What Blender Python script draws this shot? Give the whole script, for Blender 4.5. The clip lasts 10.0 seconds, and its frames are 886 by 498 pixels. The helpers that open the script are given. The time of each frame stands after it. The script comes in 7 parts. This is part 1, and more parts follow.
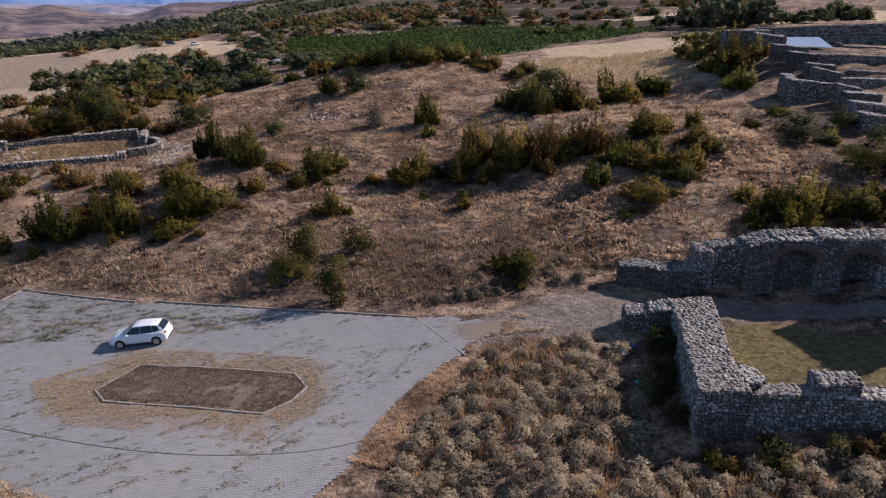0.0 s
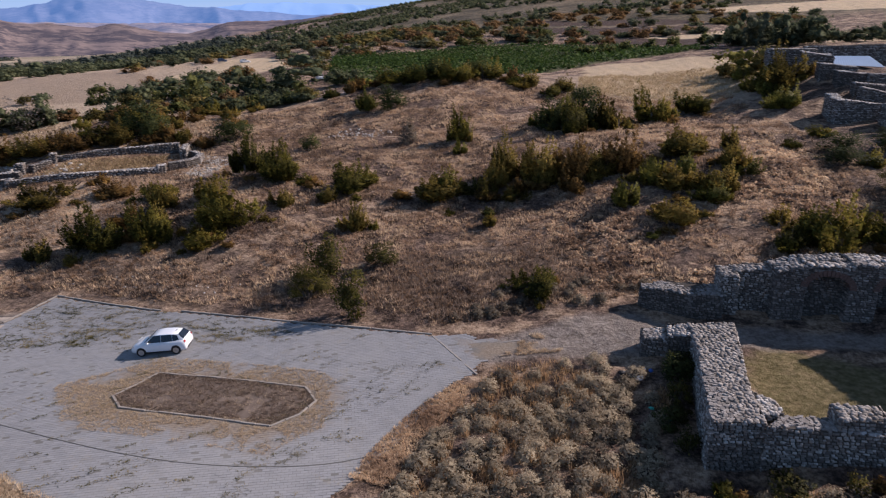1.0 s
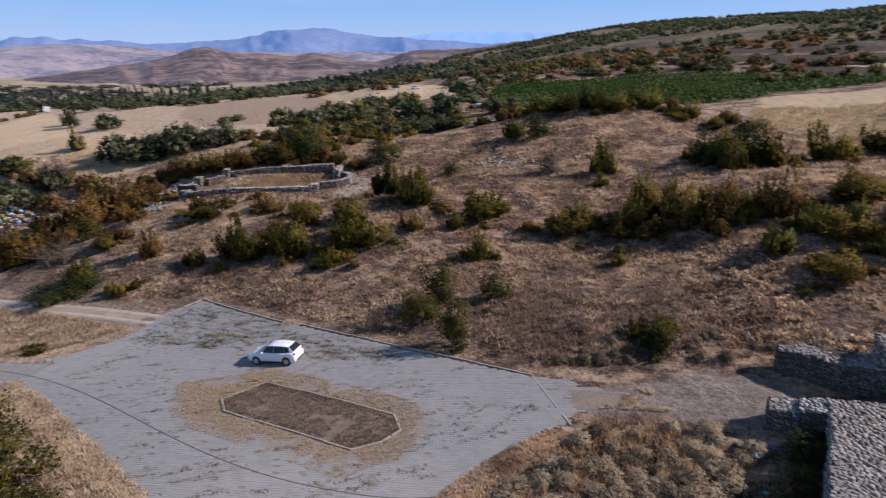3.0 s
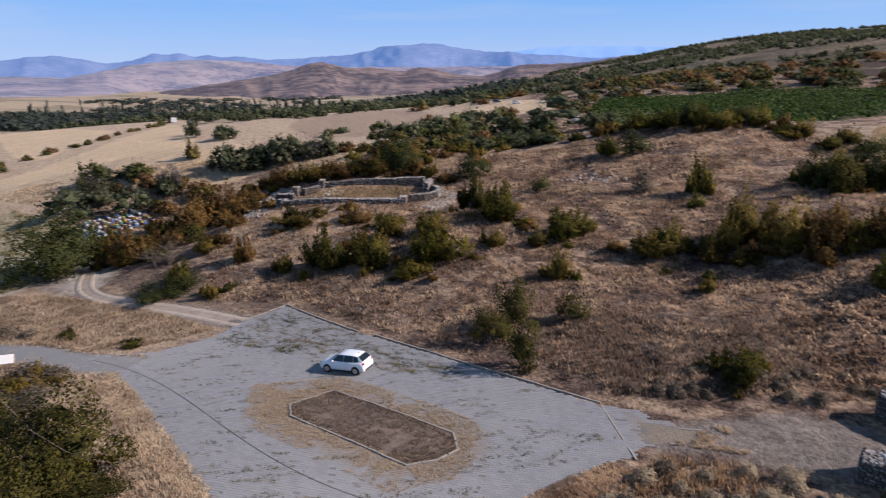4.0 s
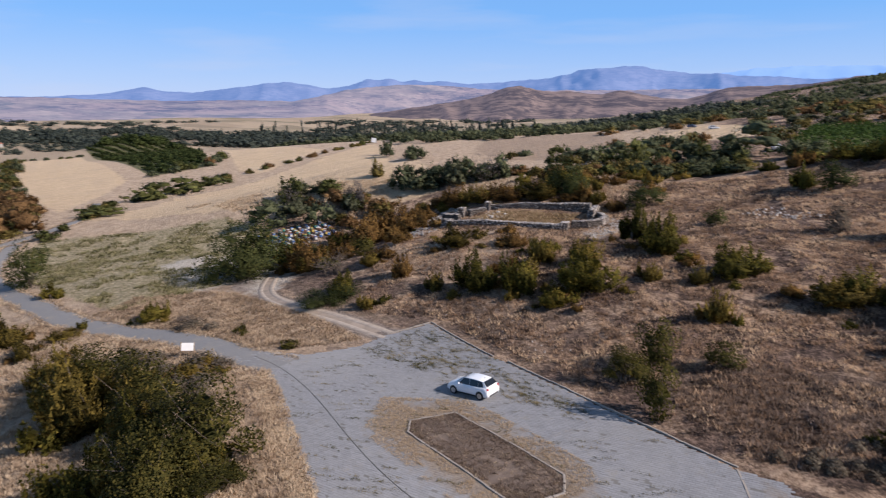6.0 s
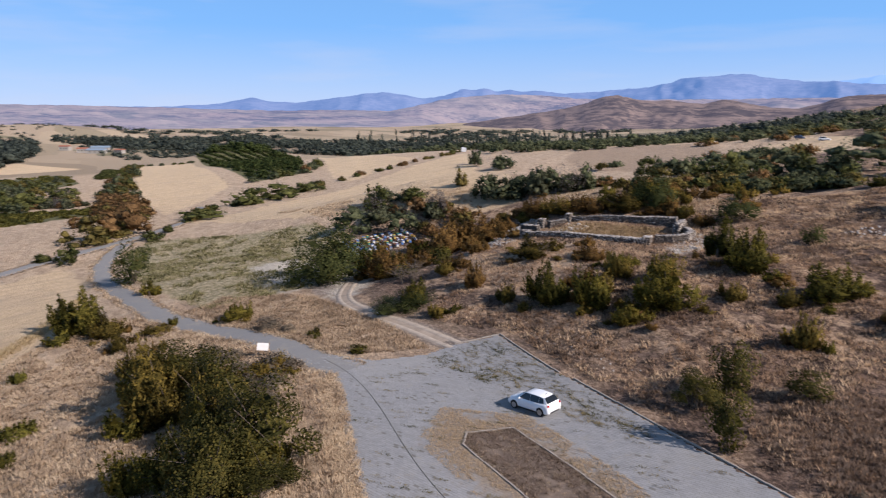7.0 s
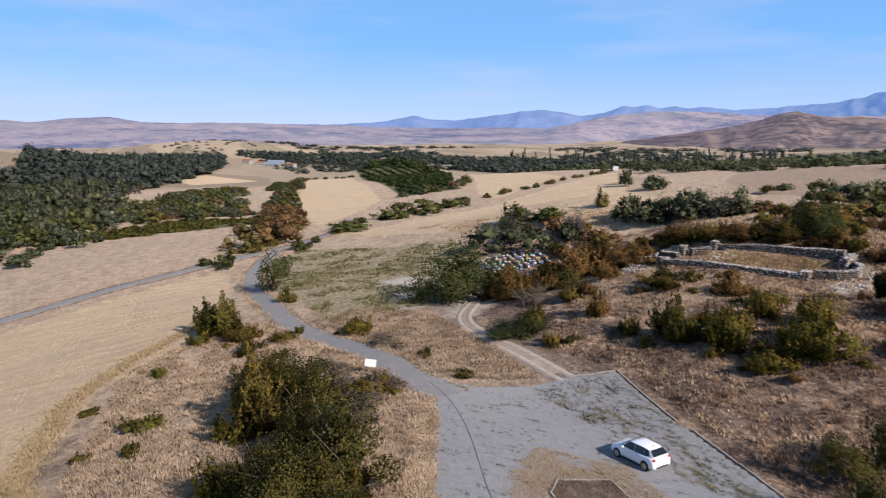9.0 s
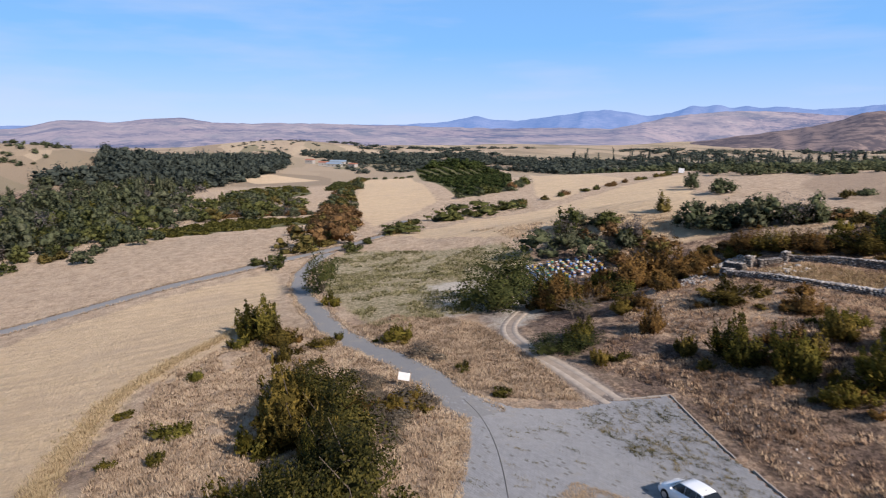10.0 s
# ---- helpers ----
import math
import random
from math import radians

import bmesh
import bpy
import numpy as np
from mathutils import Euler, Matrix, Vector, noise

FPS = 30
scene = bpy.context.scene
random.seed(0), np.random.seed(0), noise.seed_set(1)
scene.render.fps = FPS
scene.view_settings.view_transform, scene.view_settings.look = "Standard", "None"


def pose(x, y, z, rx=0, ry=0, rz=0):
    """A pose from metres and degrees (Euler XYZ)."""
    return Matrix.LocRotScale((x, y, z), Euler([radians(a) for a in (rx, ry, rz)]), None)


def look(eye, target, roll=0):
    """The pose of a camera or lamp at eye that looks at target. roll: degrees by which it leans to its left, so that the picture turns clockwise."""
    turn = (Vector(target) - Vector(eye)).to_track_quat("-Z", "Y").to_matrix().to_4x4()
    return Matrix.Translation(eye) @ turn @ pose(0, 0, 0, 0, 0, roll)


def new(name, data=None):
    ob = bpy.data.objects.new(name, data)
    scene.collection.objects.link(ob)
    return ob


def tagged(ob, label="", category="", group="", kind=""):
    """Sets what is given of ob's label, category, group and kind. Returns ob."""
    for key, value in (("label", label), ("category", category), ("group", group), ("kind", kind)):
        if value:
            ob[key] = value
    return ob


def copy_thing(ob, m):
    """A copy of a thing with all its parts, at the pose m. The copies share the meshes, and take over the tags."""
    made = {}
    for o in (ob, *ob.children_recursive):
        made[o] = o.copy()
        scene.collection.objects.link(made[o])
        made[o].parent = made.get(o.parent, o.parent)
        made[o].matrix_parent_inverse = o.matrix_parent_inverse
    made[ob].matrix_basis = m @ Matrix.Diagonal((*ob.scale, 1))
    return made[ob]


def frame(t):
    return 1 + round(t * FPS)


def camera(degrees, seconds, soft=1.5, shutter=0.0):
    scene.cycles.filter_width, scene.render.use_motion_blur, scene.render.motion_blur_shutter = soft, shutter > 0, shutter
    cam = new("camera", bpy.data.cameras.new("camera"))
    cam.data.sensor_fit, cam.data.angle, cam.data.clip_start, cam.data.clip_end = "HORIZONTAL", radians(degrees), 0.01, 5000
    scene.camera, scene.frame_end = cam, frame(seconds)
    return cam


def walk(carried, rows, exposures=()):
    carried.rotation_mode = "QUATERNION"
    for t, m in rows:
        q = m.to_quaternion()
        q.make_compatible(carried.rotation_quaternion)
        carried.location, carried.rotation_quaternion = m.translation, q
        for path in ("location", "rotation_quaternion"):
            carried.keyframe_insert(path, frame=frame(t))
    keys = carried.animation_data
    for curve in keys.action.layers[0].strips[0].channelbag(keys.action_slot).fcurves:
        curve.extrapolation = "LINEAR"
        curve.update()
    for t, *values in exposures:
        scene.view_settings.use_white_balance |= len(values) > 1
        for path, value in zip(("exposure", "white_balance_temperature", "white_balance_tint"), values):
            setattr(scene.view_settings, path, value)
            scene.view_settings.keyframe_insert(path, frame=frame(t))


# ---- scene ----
cam = camera(68.5, 10.0, soft=1.1, shutter=0.6)
METRES, EYE, TILT, LEAN, TURN = 25.0, 22.0, -19.5, 0.0, 0.0
ROWS = [
    (0.0, 0.0, 0.0, 0.0, 0.0, 0.0, -0.0),
    (0.5, 0.0402, 0.0006, 0.0, 1.61, 0.71, -0.58),
    (1.0, 0.0835, 0.0096, 0.0041, 3.85, 1.39, -1.37),
    (1.5, 0.1218, 0.0244, 0.0109, 6.51, 1.93, -2.32),
    (2.0, 0.1619, 0.0457, 0.0199, 10.01, 2.39, -3.53),
    (2.5, 0.1978, 0.0687, 0.0297, 13.73, 2.59, -4.8),
    (4.0, 0.3057, 0.1427, 0.0625, 26.58, 2.71, -8.96),
    (4.5, 0.3375, 0.1667, 0.0731, 30.58, 2.63, -10.17),
    (5.0, 0.3705, 0.1934, 0.0851, 34.88, 2.37, -11.39),
    (5.5, 0.399, 0.2204, 0.0964, 38.88, 1.95, -12.48),
    (7.0, 0.4718, 0.3195, 0.1343, 51.19, 0.18, -15.38),
    (7.5, 0.4869, 0.3546, 0.1481, 54.84, -0.41, -16.1),
    (8.0, 0.4945, 0.3986, 0.1632, 58.59, -1.03, -16.78),
    (8.5, 0.4869, 0.4453, 0.1801, 61.82, -1.61, -17.3),
    (9.0, 0.4585, 0.504, 0.201, 65.08, -2.32, -17.79),
    (9.5, 0.4112, 0.5649, 0.2237, 67.89, -3.14, -18.16),
    (10.0, 0.3363, 0.6363, 0.25, 70.69, -4.04, -18.49),
]
EXPOSURES = [(0.0, 0.41, 6430, 24), (3.0, 0.44, 6330, 22), (6.0, 0.52, 6380, 20), (10.0, 0.64, 6450, 18)]
walk(cam, [(t, pose(0, 0, EYE, TILT, LEAN, TURN) @ pose(METRES * x, METRES * y, METRES * z, 90 + pitch, roll, yaw)) for t, x, y, z, yaw, pitch, roll in ROWS],
     exposures=EXPOSURES)

# ---- sky and sun ----
SUN_UP, SUN_X, SUN_Y = 33.0, 0.92, 0.39
world = bpy.data.worlds.new("sky")
scene.world = world
world.use_nodes = True
wt = world.node_tree
sky = wt.nodes.new("ShaderNodeTexSky")
sky.sky_type, sky.sun_disc = "NISHITA", False
sky.sun_elevation, sky.sun_rotation = radians(SUN_UP), math.atan2(SUN_X, SUN_Y)
sky.altitude, sky.air_density, sky.dust_density, sky.ozone_density = 400, 1.0, 0.1, 3.0
wt.nodes["Background"].inputs["Strength"].default_value = 0.06
# thin high cirrus streaks
wco = wt.nodes.new("ShaderNodeTexCoord")
wmap = wt.nodes.new("ShaderNodeMapping")
wmap.inputs["Scale"].default_value = (1.2, 2.2, 14.0)
wmap.inputs["Rotation"].default_value = (0.05, 0.03, 0.4)
wno = wt.nodes.new("ShaderNodeTexNoise")
wno.inputs["Scale"].default_value, wno.inputs["Detail"].default_value = 1.6, 6.0
wra = wt.nodes.new("ShaderNodeMapRange")
wra.inputs["From Min"].default_value, wra.inputs["From Max"].default_value = 0.52, 0.8
wra.inputs["To Max"].default_value = 0.35
wmx = wt.nodes.new("ShaderNodeMix")
wmx.data_type = "RGBA"
wmx.inputs[7].default_value = (7.5, 8.0, 9.0, 1)
wt.links.new(wco.outputs["Generated"], wmap.inputs["Vector"])
wt.links.new(wmap.outputs["Vector"], wno.inputs["Vector"])
wt.links.new(wno.outputs["Fac"], wra.inputs["Value"])
wt.links.new(wra.outputs["Result"], wmx.inputs[0])
wup = wt.nodes.new("ShaderNodeSeparateXYZ")
wgr = wt.nodes.new("ShaderNodeValToRGB")
for k, (p, c) in zip((wgr.color_ramp.elements[0], wgr.color_ramp.elements[1], wgr.color_ramp.elements.new(0.12)), ((0.0, (5.5, 7.8, 11.4, 1)), (0.5, (1.1, 2.1, 4.6, 1)), (0.12, (2.3, 6.0, 11.6, 1)))):
    k.position, k.color = p, c
wbl = wt.nodes.new("ShaderNodeMix")
wbl.data_type = "RGBA"
wbl.inputs[0].default_value = 0.82
wt.links.new(wco.outputs["Generated"], wup.inputs[0])
wt.links.new(wup.outputs["Z"], wgr.inputs[0])
wt.links.new(sky.outputs["Color"], wbl.inputs[6])
wt.links.new(wgr.outputs[0], wbl.inputs[7])
wt.links.new(wbl.outputs[2], wmx.inputs[6])
wt.links.new(wmx.outputs[2], wt.nodes["Background"].inputs["Color"])
sun = new("sun", bpy.data.lights.new("sun", "SUN"))
sun.data.energy, sun.data.angle, sun.data.color = 4.5, radians(0.6), (1.0, 0.93, 0.82)
flat = math.cos(radians(SUN_UP)) / math.hypot(SUN_X, SUN_Y)
sun.matrix_world = look((0, 0, 0), (-SUN_X * flat, -SUN_Y * flat, -math.sin(radians(SUN_UP))))


# ---- materials ----
class Mat:
    """A small graph builder round one node material."""

    def __init__(self, name, rough=0.9):
        self.m = bpy.data.materials.new(name)
        self.m.use_nodes = True
        self.t = self.m.node_tree
        self.b = self.t.nodes["Principled BSDF"]
        self.b.inputs["Roughness"].default_value = rough
        self.b.inputs["Specular IOR Level"].default_value = 0.25

    def put(self, socket, value):
        if isinstance(value, bpy.types.NodeSocket):
            self.t.links.new(value, socket)
        elif isinstance(value, tuple) and len(value) == 3 and socket.type == "RGBA":
            socket.default_value = (*value, 1)
        else:
            socket.default_value = value

    def n(self, kind, out=0, **ins):
        nd = self.t.nodes.new("ShaderNode" + kind)
        for k, v in ins.items():
            self.put(nd.inputs[int(k[1:])] if k[0] == "_" else nd.inputs[k], v)
        return nd.outputs[out]

    def pos(self):
        return self.n("NewGeometry", "Position")

    def noise(self, scale, detail=3.0, vec=None, rough=0.6):
        return self.n("TexNoise", "Fac", Vector=vec or self.pos(), Scale=scale, Detail=detail, Roughness=rough)

    def math(self, op, a, b=0.0):
        nd = self.t.nodes.new("ShaderNodeMath")
        nd.operation = op
        self.put(nd.inputs[0], a)
        self.put(nd.inputs[1], b)
        return nd.outputs[0]

    def step(self, v, lo, hi, a=0.0, b=1.0):
        nd = self.t.nodes.new("ShaderNodeMapRange")
        nd.interpolation_type = "SMOOTHSTEP"
        for i, x in enumerate((v, lo, hi, a, b)):
            self.put(nd.inputs[i], x)
        return nd.outputs[0]

    def mix(self, f, a, b, blend="MIX"):
        nd = self.t.nodes.new("ShaderNodeMix")
        nd.data_type, nd.blend_type = "RGBA", blend
        self.put(nd.inputs[0], f)
        self.put(nd.inputs[6], a)
        self.put(nd.inputs[7], b)
        return nd.outputs[2]

    def attr(self, name):
        nd = self.t.nodes.new("ShaderNodeAttribute")
        nd.attribute_name = name
        return nd.outputs["Fac"]

    def ramp(self, f, *stops):
        nd = self.t.nodes.new("ShaderNodeValToRGB")
        e = nd.color_ramp.elements
        while len(e) < len(stops):
            e.new(0.5)
        for k, (p, c) in zip(e, stops):
            k.position, k.color = p, (*c, 1)
        self.put(nd.inputs[0], f)
        return nd.outputs[0]

    def island(self):
        return self.n("NewGeometry", "Random Per Island")

    def rand(self):
        return self.n("ObjectInfo", "Random")

    def scaled(self, sx, sy, sz, turn=0.0):
        nd = self.t.nodes.new("ShaderNodeMapping")
        nd.inputs["Scale"].default_value = (sx, sy, sz)
        nd.inputs["Rotation"].default_value = (0, 0, radians(turn))
        self.put(nd.inputs["Vector"], self.pos())
        return nd.outputs[0]

    def bump(self, h, dist=0.05, strength=1.0):
        self.put(self.b.inputs["Normal"], self.n("Bump", 0, Strength=strength, Distance=dist, Height=h))

    def toned(self, color, tone):
        return self.mix(1.0, color, (tone, tone, tone), "MULTIPLY")

    def done(self, color, tone=0.8):
        self.put(self.b.inputs["Base Color"], self.toned(color, tone) if tone < 1 else color)
        return self.m


def plain(name, color, rough=0.6, metal=0.0, grain=0.12, size=6.0, tone=1.0):
    k = Mat(name, rough)
    f = k.noise(size, 4)
    lo = tuple(c * (1 - grain) for c in color)
    hi = tuple(min(1, c * (1 + grain)) for c in color)
    k.b.inputs["Metallic"].default_value = metal
    return k.done(k.mix(f, lo, hi), tone)


def leaf_mat(name, dark, mid, lit, amount=0.35, turned=None, patch=0.35, size=0.45):
    """Leaves: a spread of tones from leaf to leaf and bush to bush, with light coming through."""
    k = Mat(name, 0.7)
    k.b.inputs["Specular IOR Level"].default_value = 0.1
    f = k.math("ADD", k.math("MULTIPLY", k.island(), 0.9 - patch), k.math("MULTIPLY", k.step(k.noise(size, 4), 0.3, 0.7) if patch > 0.4 else k.noise(size, 2), patch))
    f = k.math("ADD", f, k.math("MULTIPLY", k.math("SUBTRACT", k.rand(), 0.5), 0.35))
    col = k.ramp(f, (0.15, dark), (0.45, mid), (0.78, lit), (0.9, turned or lit))
    col = k.toned(col, 0.85)
    k.done(col, 1.0)
    tr = k.t.nodes.new("ShaderNodeBsdfTranslucent")
    k.put(tr.inputs["Color"], col)
    mx = k.t.nodes.new("ShaderNodeMixShader")
    mx.inputs[0].default_value = amount
    k.t.links.new(k.b.outputs[0], mx.inputs[1])
    k.t.links.new(tr.outputs[0], mx.inputs[2])
    k.t.links.new(mx.outputs[0], k.t.nodes["Material Output"].inputs["Surface"])
    return k.m


LEAF = {
    "g": leaf_mat("leaf_green", (0.042, 0.043, 0.011), (0.135, 0.12, 0.024), (0.29, 0.23, 0.045), 0.5, (0.26, 0.17, 0.045)),
    "d": leaf_mat("leaf_dark", (0.024, 0.033, 0.012), (0.062, 0.074, 0.025), (0.125, 0.134, 0.042), 0.48, (0.14, 0.11, 0.035)),
    "o": leaf_mat("leaf_olive", (0.065, 0.052, 0.014), (0.2, 0.148, 0.036), (0.38, 0.27, 0.062), 0.52, (0.3, 0.16, 0.045)),
    "r": leaf_mat("leaf_rust", (0.075, 0.047, 0.018), (0.215, 0.122, 0.042), (0.37, 0.22, 0.07), 0.52, (0.15, 0.13, 0.038)),
    "y": leaf_mat("leaf_yellow", (0.06, 0.06, 0.014), (0.16, 0.148, 0.03), (0.3, 0.26, 0.055), 0.42),
    "t": leaf_mat("leaf_thin", (0.03, 0.032, 0.01), (0.08, 0.076, 0.02), (0.18, 0.145, 0.036), 0.48, (0.27, 0.17, 0.045)),
    "s": leaf_mat("leaf_grey", (0.1, 0.08, 0.062), (0.19, 0.155, 0.115), (0.3, 0.25, 0.18)),
    "w": leaf_mat("leaf_sage", (0.24, 0.19, 0.13), (0.43, 0.35, 0.245), (0.63, 0.52, 0.37), 0.45),
    "b": leaf_mat("twig_grey", (0.09, 0.075, 0.065), (0.16, 0.135, 0.12), (0.24, 0.205, 0.18), 0.1),
}
GRASS = leaf_mat("dry_grass", (0.36, 0.258, 0.17), (0.6, 0.445, 0.305), (0.82, 0.65, 0.46), 0.4, None, 0.5, 0.4)
GOLD_GRASS = leaf_mat("golden_grass", (0.34, 0.24, 0.13), (0.54, 0.4, 0.23), (0.7, 0.55, 0.35), 0.3)
SLOPE_GRASS = leaf_mat("slope_grass", (0.16, 0.1, 0.066), (0.48, 0.318, 0.21), (0.85, 0.63, 0.42), 0.45, None, 0.6, 0.28)
WEED = leaf_mat("fallow_weeds", (0.14, 0.132, 0.055), (0.29, 0.262, 0.125), (0.52, 0.45, 0.265), 0.4, None, 0.5, 0.25)
JOINT_WEED = leaf_mat("joint_weeds", (0.04, 0.046, 0.018), (0.11, 0.104, 0.042), (0.33, 0.26, 0.14), 0.3, None, 0.5, 0.5)
BARK = plain("bark", (0.11, 0.085, 0.065), 0.95, 0, 0.4, 9.0)


def ground_mat():
    k = Mat("ground", 0.97)
    big, mid = k.noise(0.05, 4), k.noise(0.45, 5)
    tuft = k.noise(1.3, 6, k.scaled(0.75, 1.0, 1.0, 25), 0.7)
    fine = k.math("ADD", k.math("MULTIPLY", tuft, 0.4), k.math("ADD", k.math("MULTIPLY", k.noise(3.5, 5, rough=0.7), 0.38), k.math("MULTIPLY", k.noise(11.0, 4, k.scaled(1.0, 0.55, 1.0, 20), 0.75), 0.22)))
    fine = k.math("ADD", k.math("MULTIPLY", k.math("SUBTRACT", fine, 0.5), 1.75), 0.5)
    edge = k.math("MULTIPLY", k.math("SUBTRACT", mid, 0.5), 3.0)
    # dry slope: tan grass over grey-brown earth
    earth = k.ramp(fine, (0.37, (0.05, 0.033, 0.025)), (0.5, (0.155, 0.1, 0.075)), (0.63, (0.37, 0.25, 0.19)))
    grass = k.ramp(fine, (0.36, (0.19, 0.122, 0.08)), (0.5, (0.47, 0.315, 0.21)), (0.62, (0.76, 0.55, 0.385)))
    col = k.mix(k.step(k.math("ADD", k.noise(0.28, 7, k.scaled(0.7, 1.0, 1.0, -15), 0.68), k.math("MULTIPLY", big, 0.3)), 0.62, 0.73), earth, grass)
    col = k.toned(col, 0.86)
    tan = k.ramp(k.math("ADD", k.math("MULTIPLY", fine, 0.5), k.math("MULTIPLY", mid, 0.5)), (0.34, (0.33, 0.236, 0.16)), (0.5, (0.56, 0.42, 0.295)), (0.66, (0.73, 0.57, 0.41)))
    col = k.mix(k.step(k.math("ADD", k.attr("tan"), k.math("MULTIPLY", edge, 3.0)), -8.0, 8.0, 0.0, 0.85), col, tan)
    bare = k.ramp(fine, (0.37, (0.045, 0.029, 0.022)), (0.5, (0.13, 0.084, 0.063)), (0.63, (0.3, 0.205, 0.155)))
    col = k.mix(k.step(k.math("ADD", k.attr("earth"), k.math("MULTIPLY", edge, 2.0)), -1.5, 2.0, 0.0, 0.6), col, bare)
    # patchwork of the far plain
    vor = k.t.nodes.new("ShaderNodeTexVoronoi")
    vor.distance = "CHEBYCHEV"
    k.put(vor.inputs["Vector"], k.scaled(0.0055, 0.015, 0.0, 25))
    vor.inputs["Scale"].default_value = 1.0
    far = k.ramp(k.n("SeparateColor", 0, Color=vor.outputs["Color"]), (0.0, (0.4, 0.31, 0.21)), (0.3, (0.52, 0.41, 0.28)), (0.55, (0.32, 0.25, 0.17)), (0.72, (0.24, 0.22, 0.13)), (0.9, (0.46, 0.36, 0.25)))
    col = k.mix(k.step(k.math("ADD", k.attr("far"), edge), 0.0, 60.0), col, k.mix(k.step(fine, 0.3, 0.8), far, k.mix(0.5, far, earth)))
    heath = k.ramp(k.math("ADD", k.math("MULTIPLY", k.noise(0.35, 6, rough=0.75), 0.6), k.math("MULTIPLY", k.noise(0.03, 4), 0.4)), (0.36, (0.034, 0.03, 0.016)), (0.48, (0.1, 0.077, 0.046)), (0.6, (0.29, 0.215, 0.135)))
    col = k.mix(k.step(k.math("ADD", k.attr("heath"), edge), -20.0, 20.0), col, heath)
    # stubble fields with drill rows
    wav = k.t.nodes.new("ShaderNodeTexWave")
    k.put(wav.inputs["Vector"], k.scaled(1, 1, 0, 60))
    wav.inputs["Scale"].default_value, wav.inputs["Distortion"].default_value = 0.16, 3.0
    stub = k.ramp(k.math("ADD", k.math("MULTIPLY", fine, 0.6), k.math("MULTIPLY", mid, 0.4)), (0.3, (0.52, 0.38, 0.23)), (0.52, (0.71, 0.535, 0.34)), (0.75, (0.87, 0.69, 0.47)))
    streak = k.noise(0.5, 5, k.scaled(1.0, 0.12, 0.0, 60), 0.65)
    stub = k.mix(k.step(streak, 0.42, 0.64, 0.0, 0.5), stub, (0.47, 0.34, 0.235))
    stub = k.mix(k.math("MULTIPLY", wav.outputs["Fac"], 0.13), stub, (0.54, 0.395, 0.275))
    stub = k.mix(k.step(big, 0.5, 0.75, 0.0, 0.45), stub, (0.54, 0.405, 0.29))
    col = k.mix(k.step(k.math("ADD", k.attr("straw"), k.math("MULTIPLY", edge, 1.6)), -1.2, 1.2), col, stub)
    weedy = k.ramp(k.noise(1.4, 6, rough=0.75), (0.34, (0.15, 0.14, 0.064)), (0.5, (0.34, 0.285, 0.17)), (0.64, (0.6, 0.495, 0.35)))
    col = k.mix(k.step(k.math("ADD", k.attr("weeds"), edge), -1.0, 1.5), col, weedy)
    col = k.mix(k.step(k.math("ADD", k.attr("green"), edge), -0.7, 0.7), col, k.ramp(k.noise(0.7, 6, rough=0.75), (0.35, (0.06, 0.068, 0.026)), (0.65, (0.2, 0.18, 0.08))))
    col = k.mix(k.step(k.math("ADD", k.attr("plough"), edge), -0.7, 0.7), col, k.ramp(fine, (0.3, (0.05, 0.029, 0.021)), (0.7, (0.105, 0.064, 0.047))))
    lawn = k.ramp(k.noise(2.5, 5), (0.3, (0.12, 0.095, 0.04)), (0.46, (0.2, 0.16, 0.068)), (0.64, (0.33, 0.25, 0.13)))
    col = k.mix(k.step(k.math("ADD", k.attr("lawn"), edge), -0.8, 0.8), col, lawn)
    soil = k.ramp(fine, (0.36, (0.19, 0.152, 0.128)), (0.5, (0.31, 0.256, 0.22)), (0.66, (0.45, 0.385, 0.335)))
    col = k.mix(k.step(k.math("ADD", k.attr("soil"), k.math("MULTIPLY", edge, 0.5)), -0.5, 0.6), col, soil)
    white = k.ramp(k.noise(3.0, 6, rough=0.8), (0.35, (0.4, 0.345, 0.285)), (0.6, (0.72, 0.66, 0.58)))
    col = k.mix(k.step(k.math("ADD", k.attr("gravel"), k.math("MULTIPLY", edge, 2.5)), -2.2, 1.6, 0.0, 0.9), col, white)
    k.bump(k.math("ADD", k.math("ADD", fine, k.math("MULTIPLY", k.noise(1.3, 5, rough=0.6), 2.0)), k.math("MULTIPLY", k.noise(14.0, 4, rough=0.7), 0.5)), 0.34, 1.0)
    return k.done(col, 0.92)


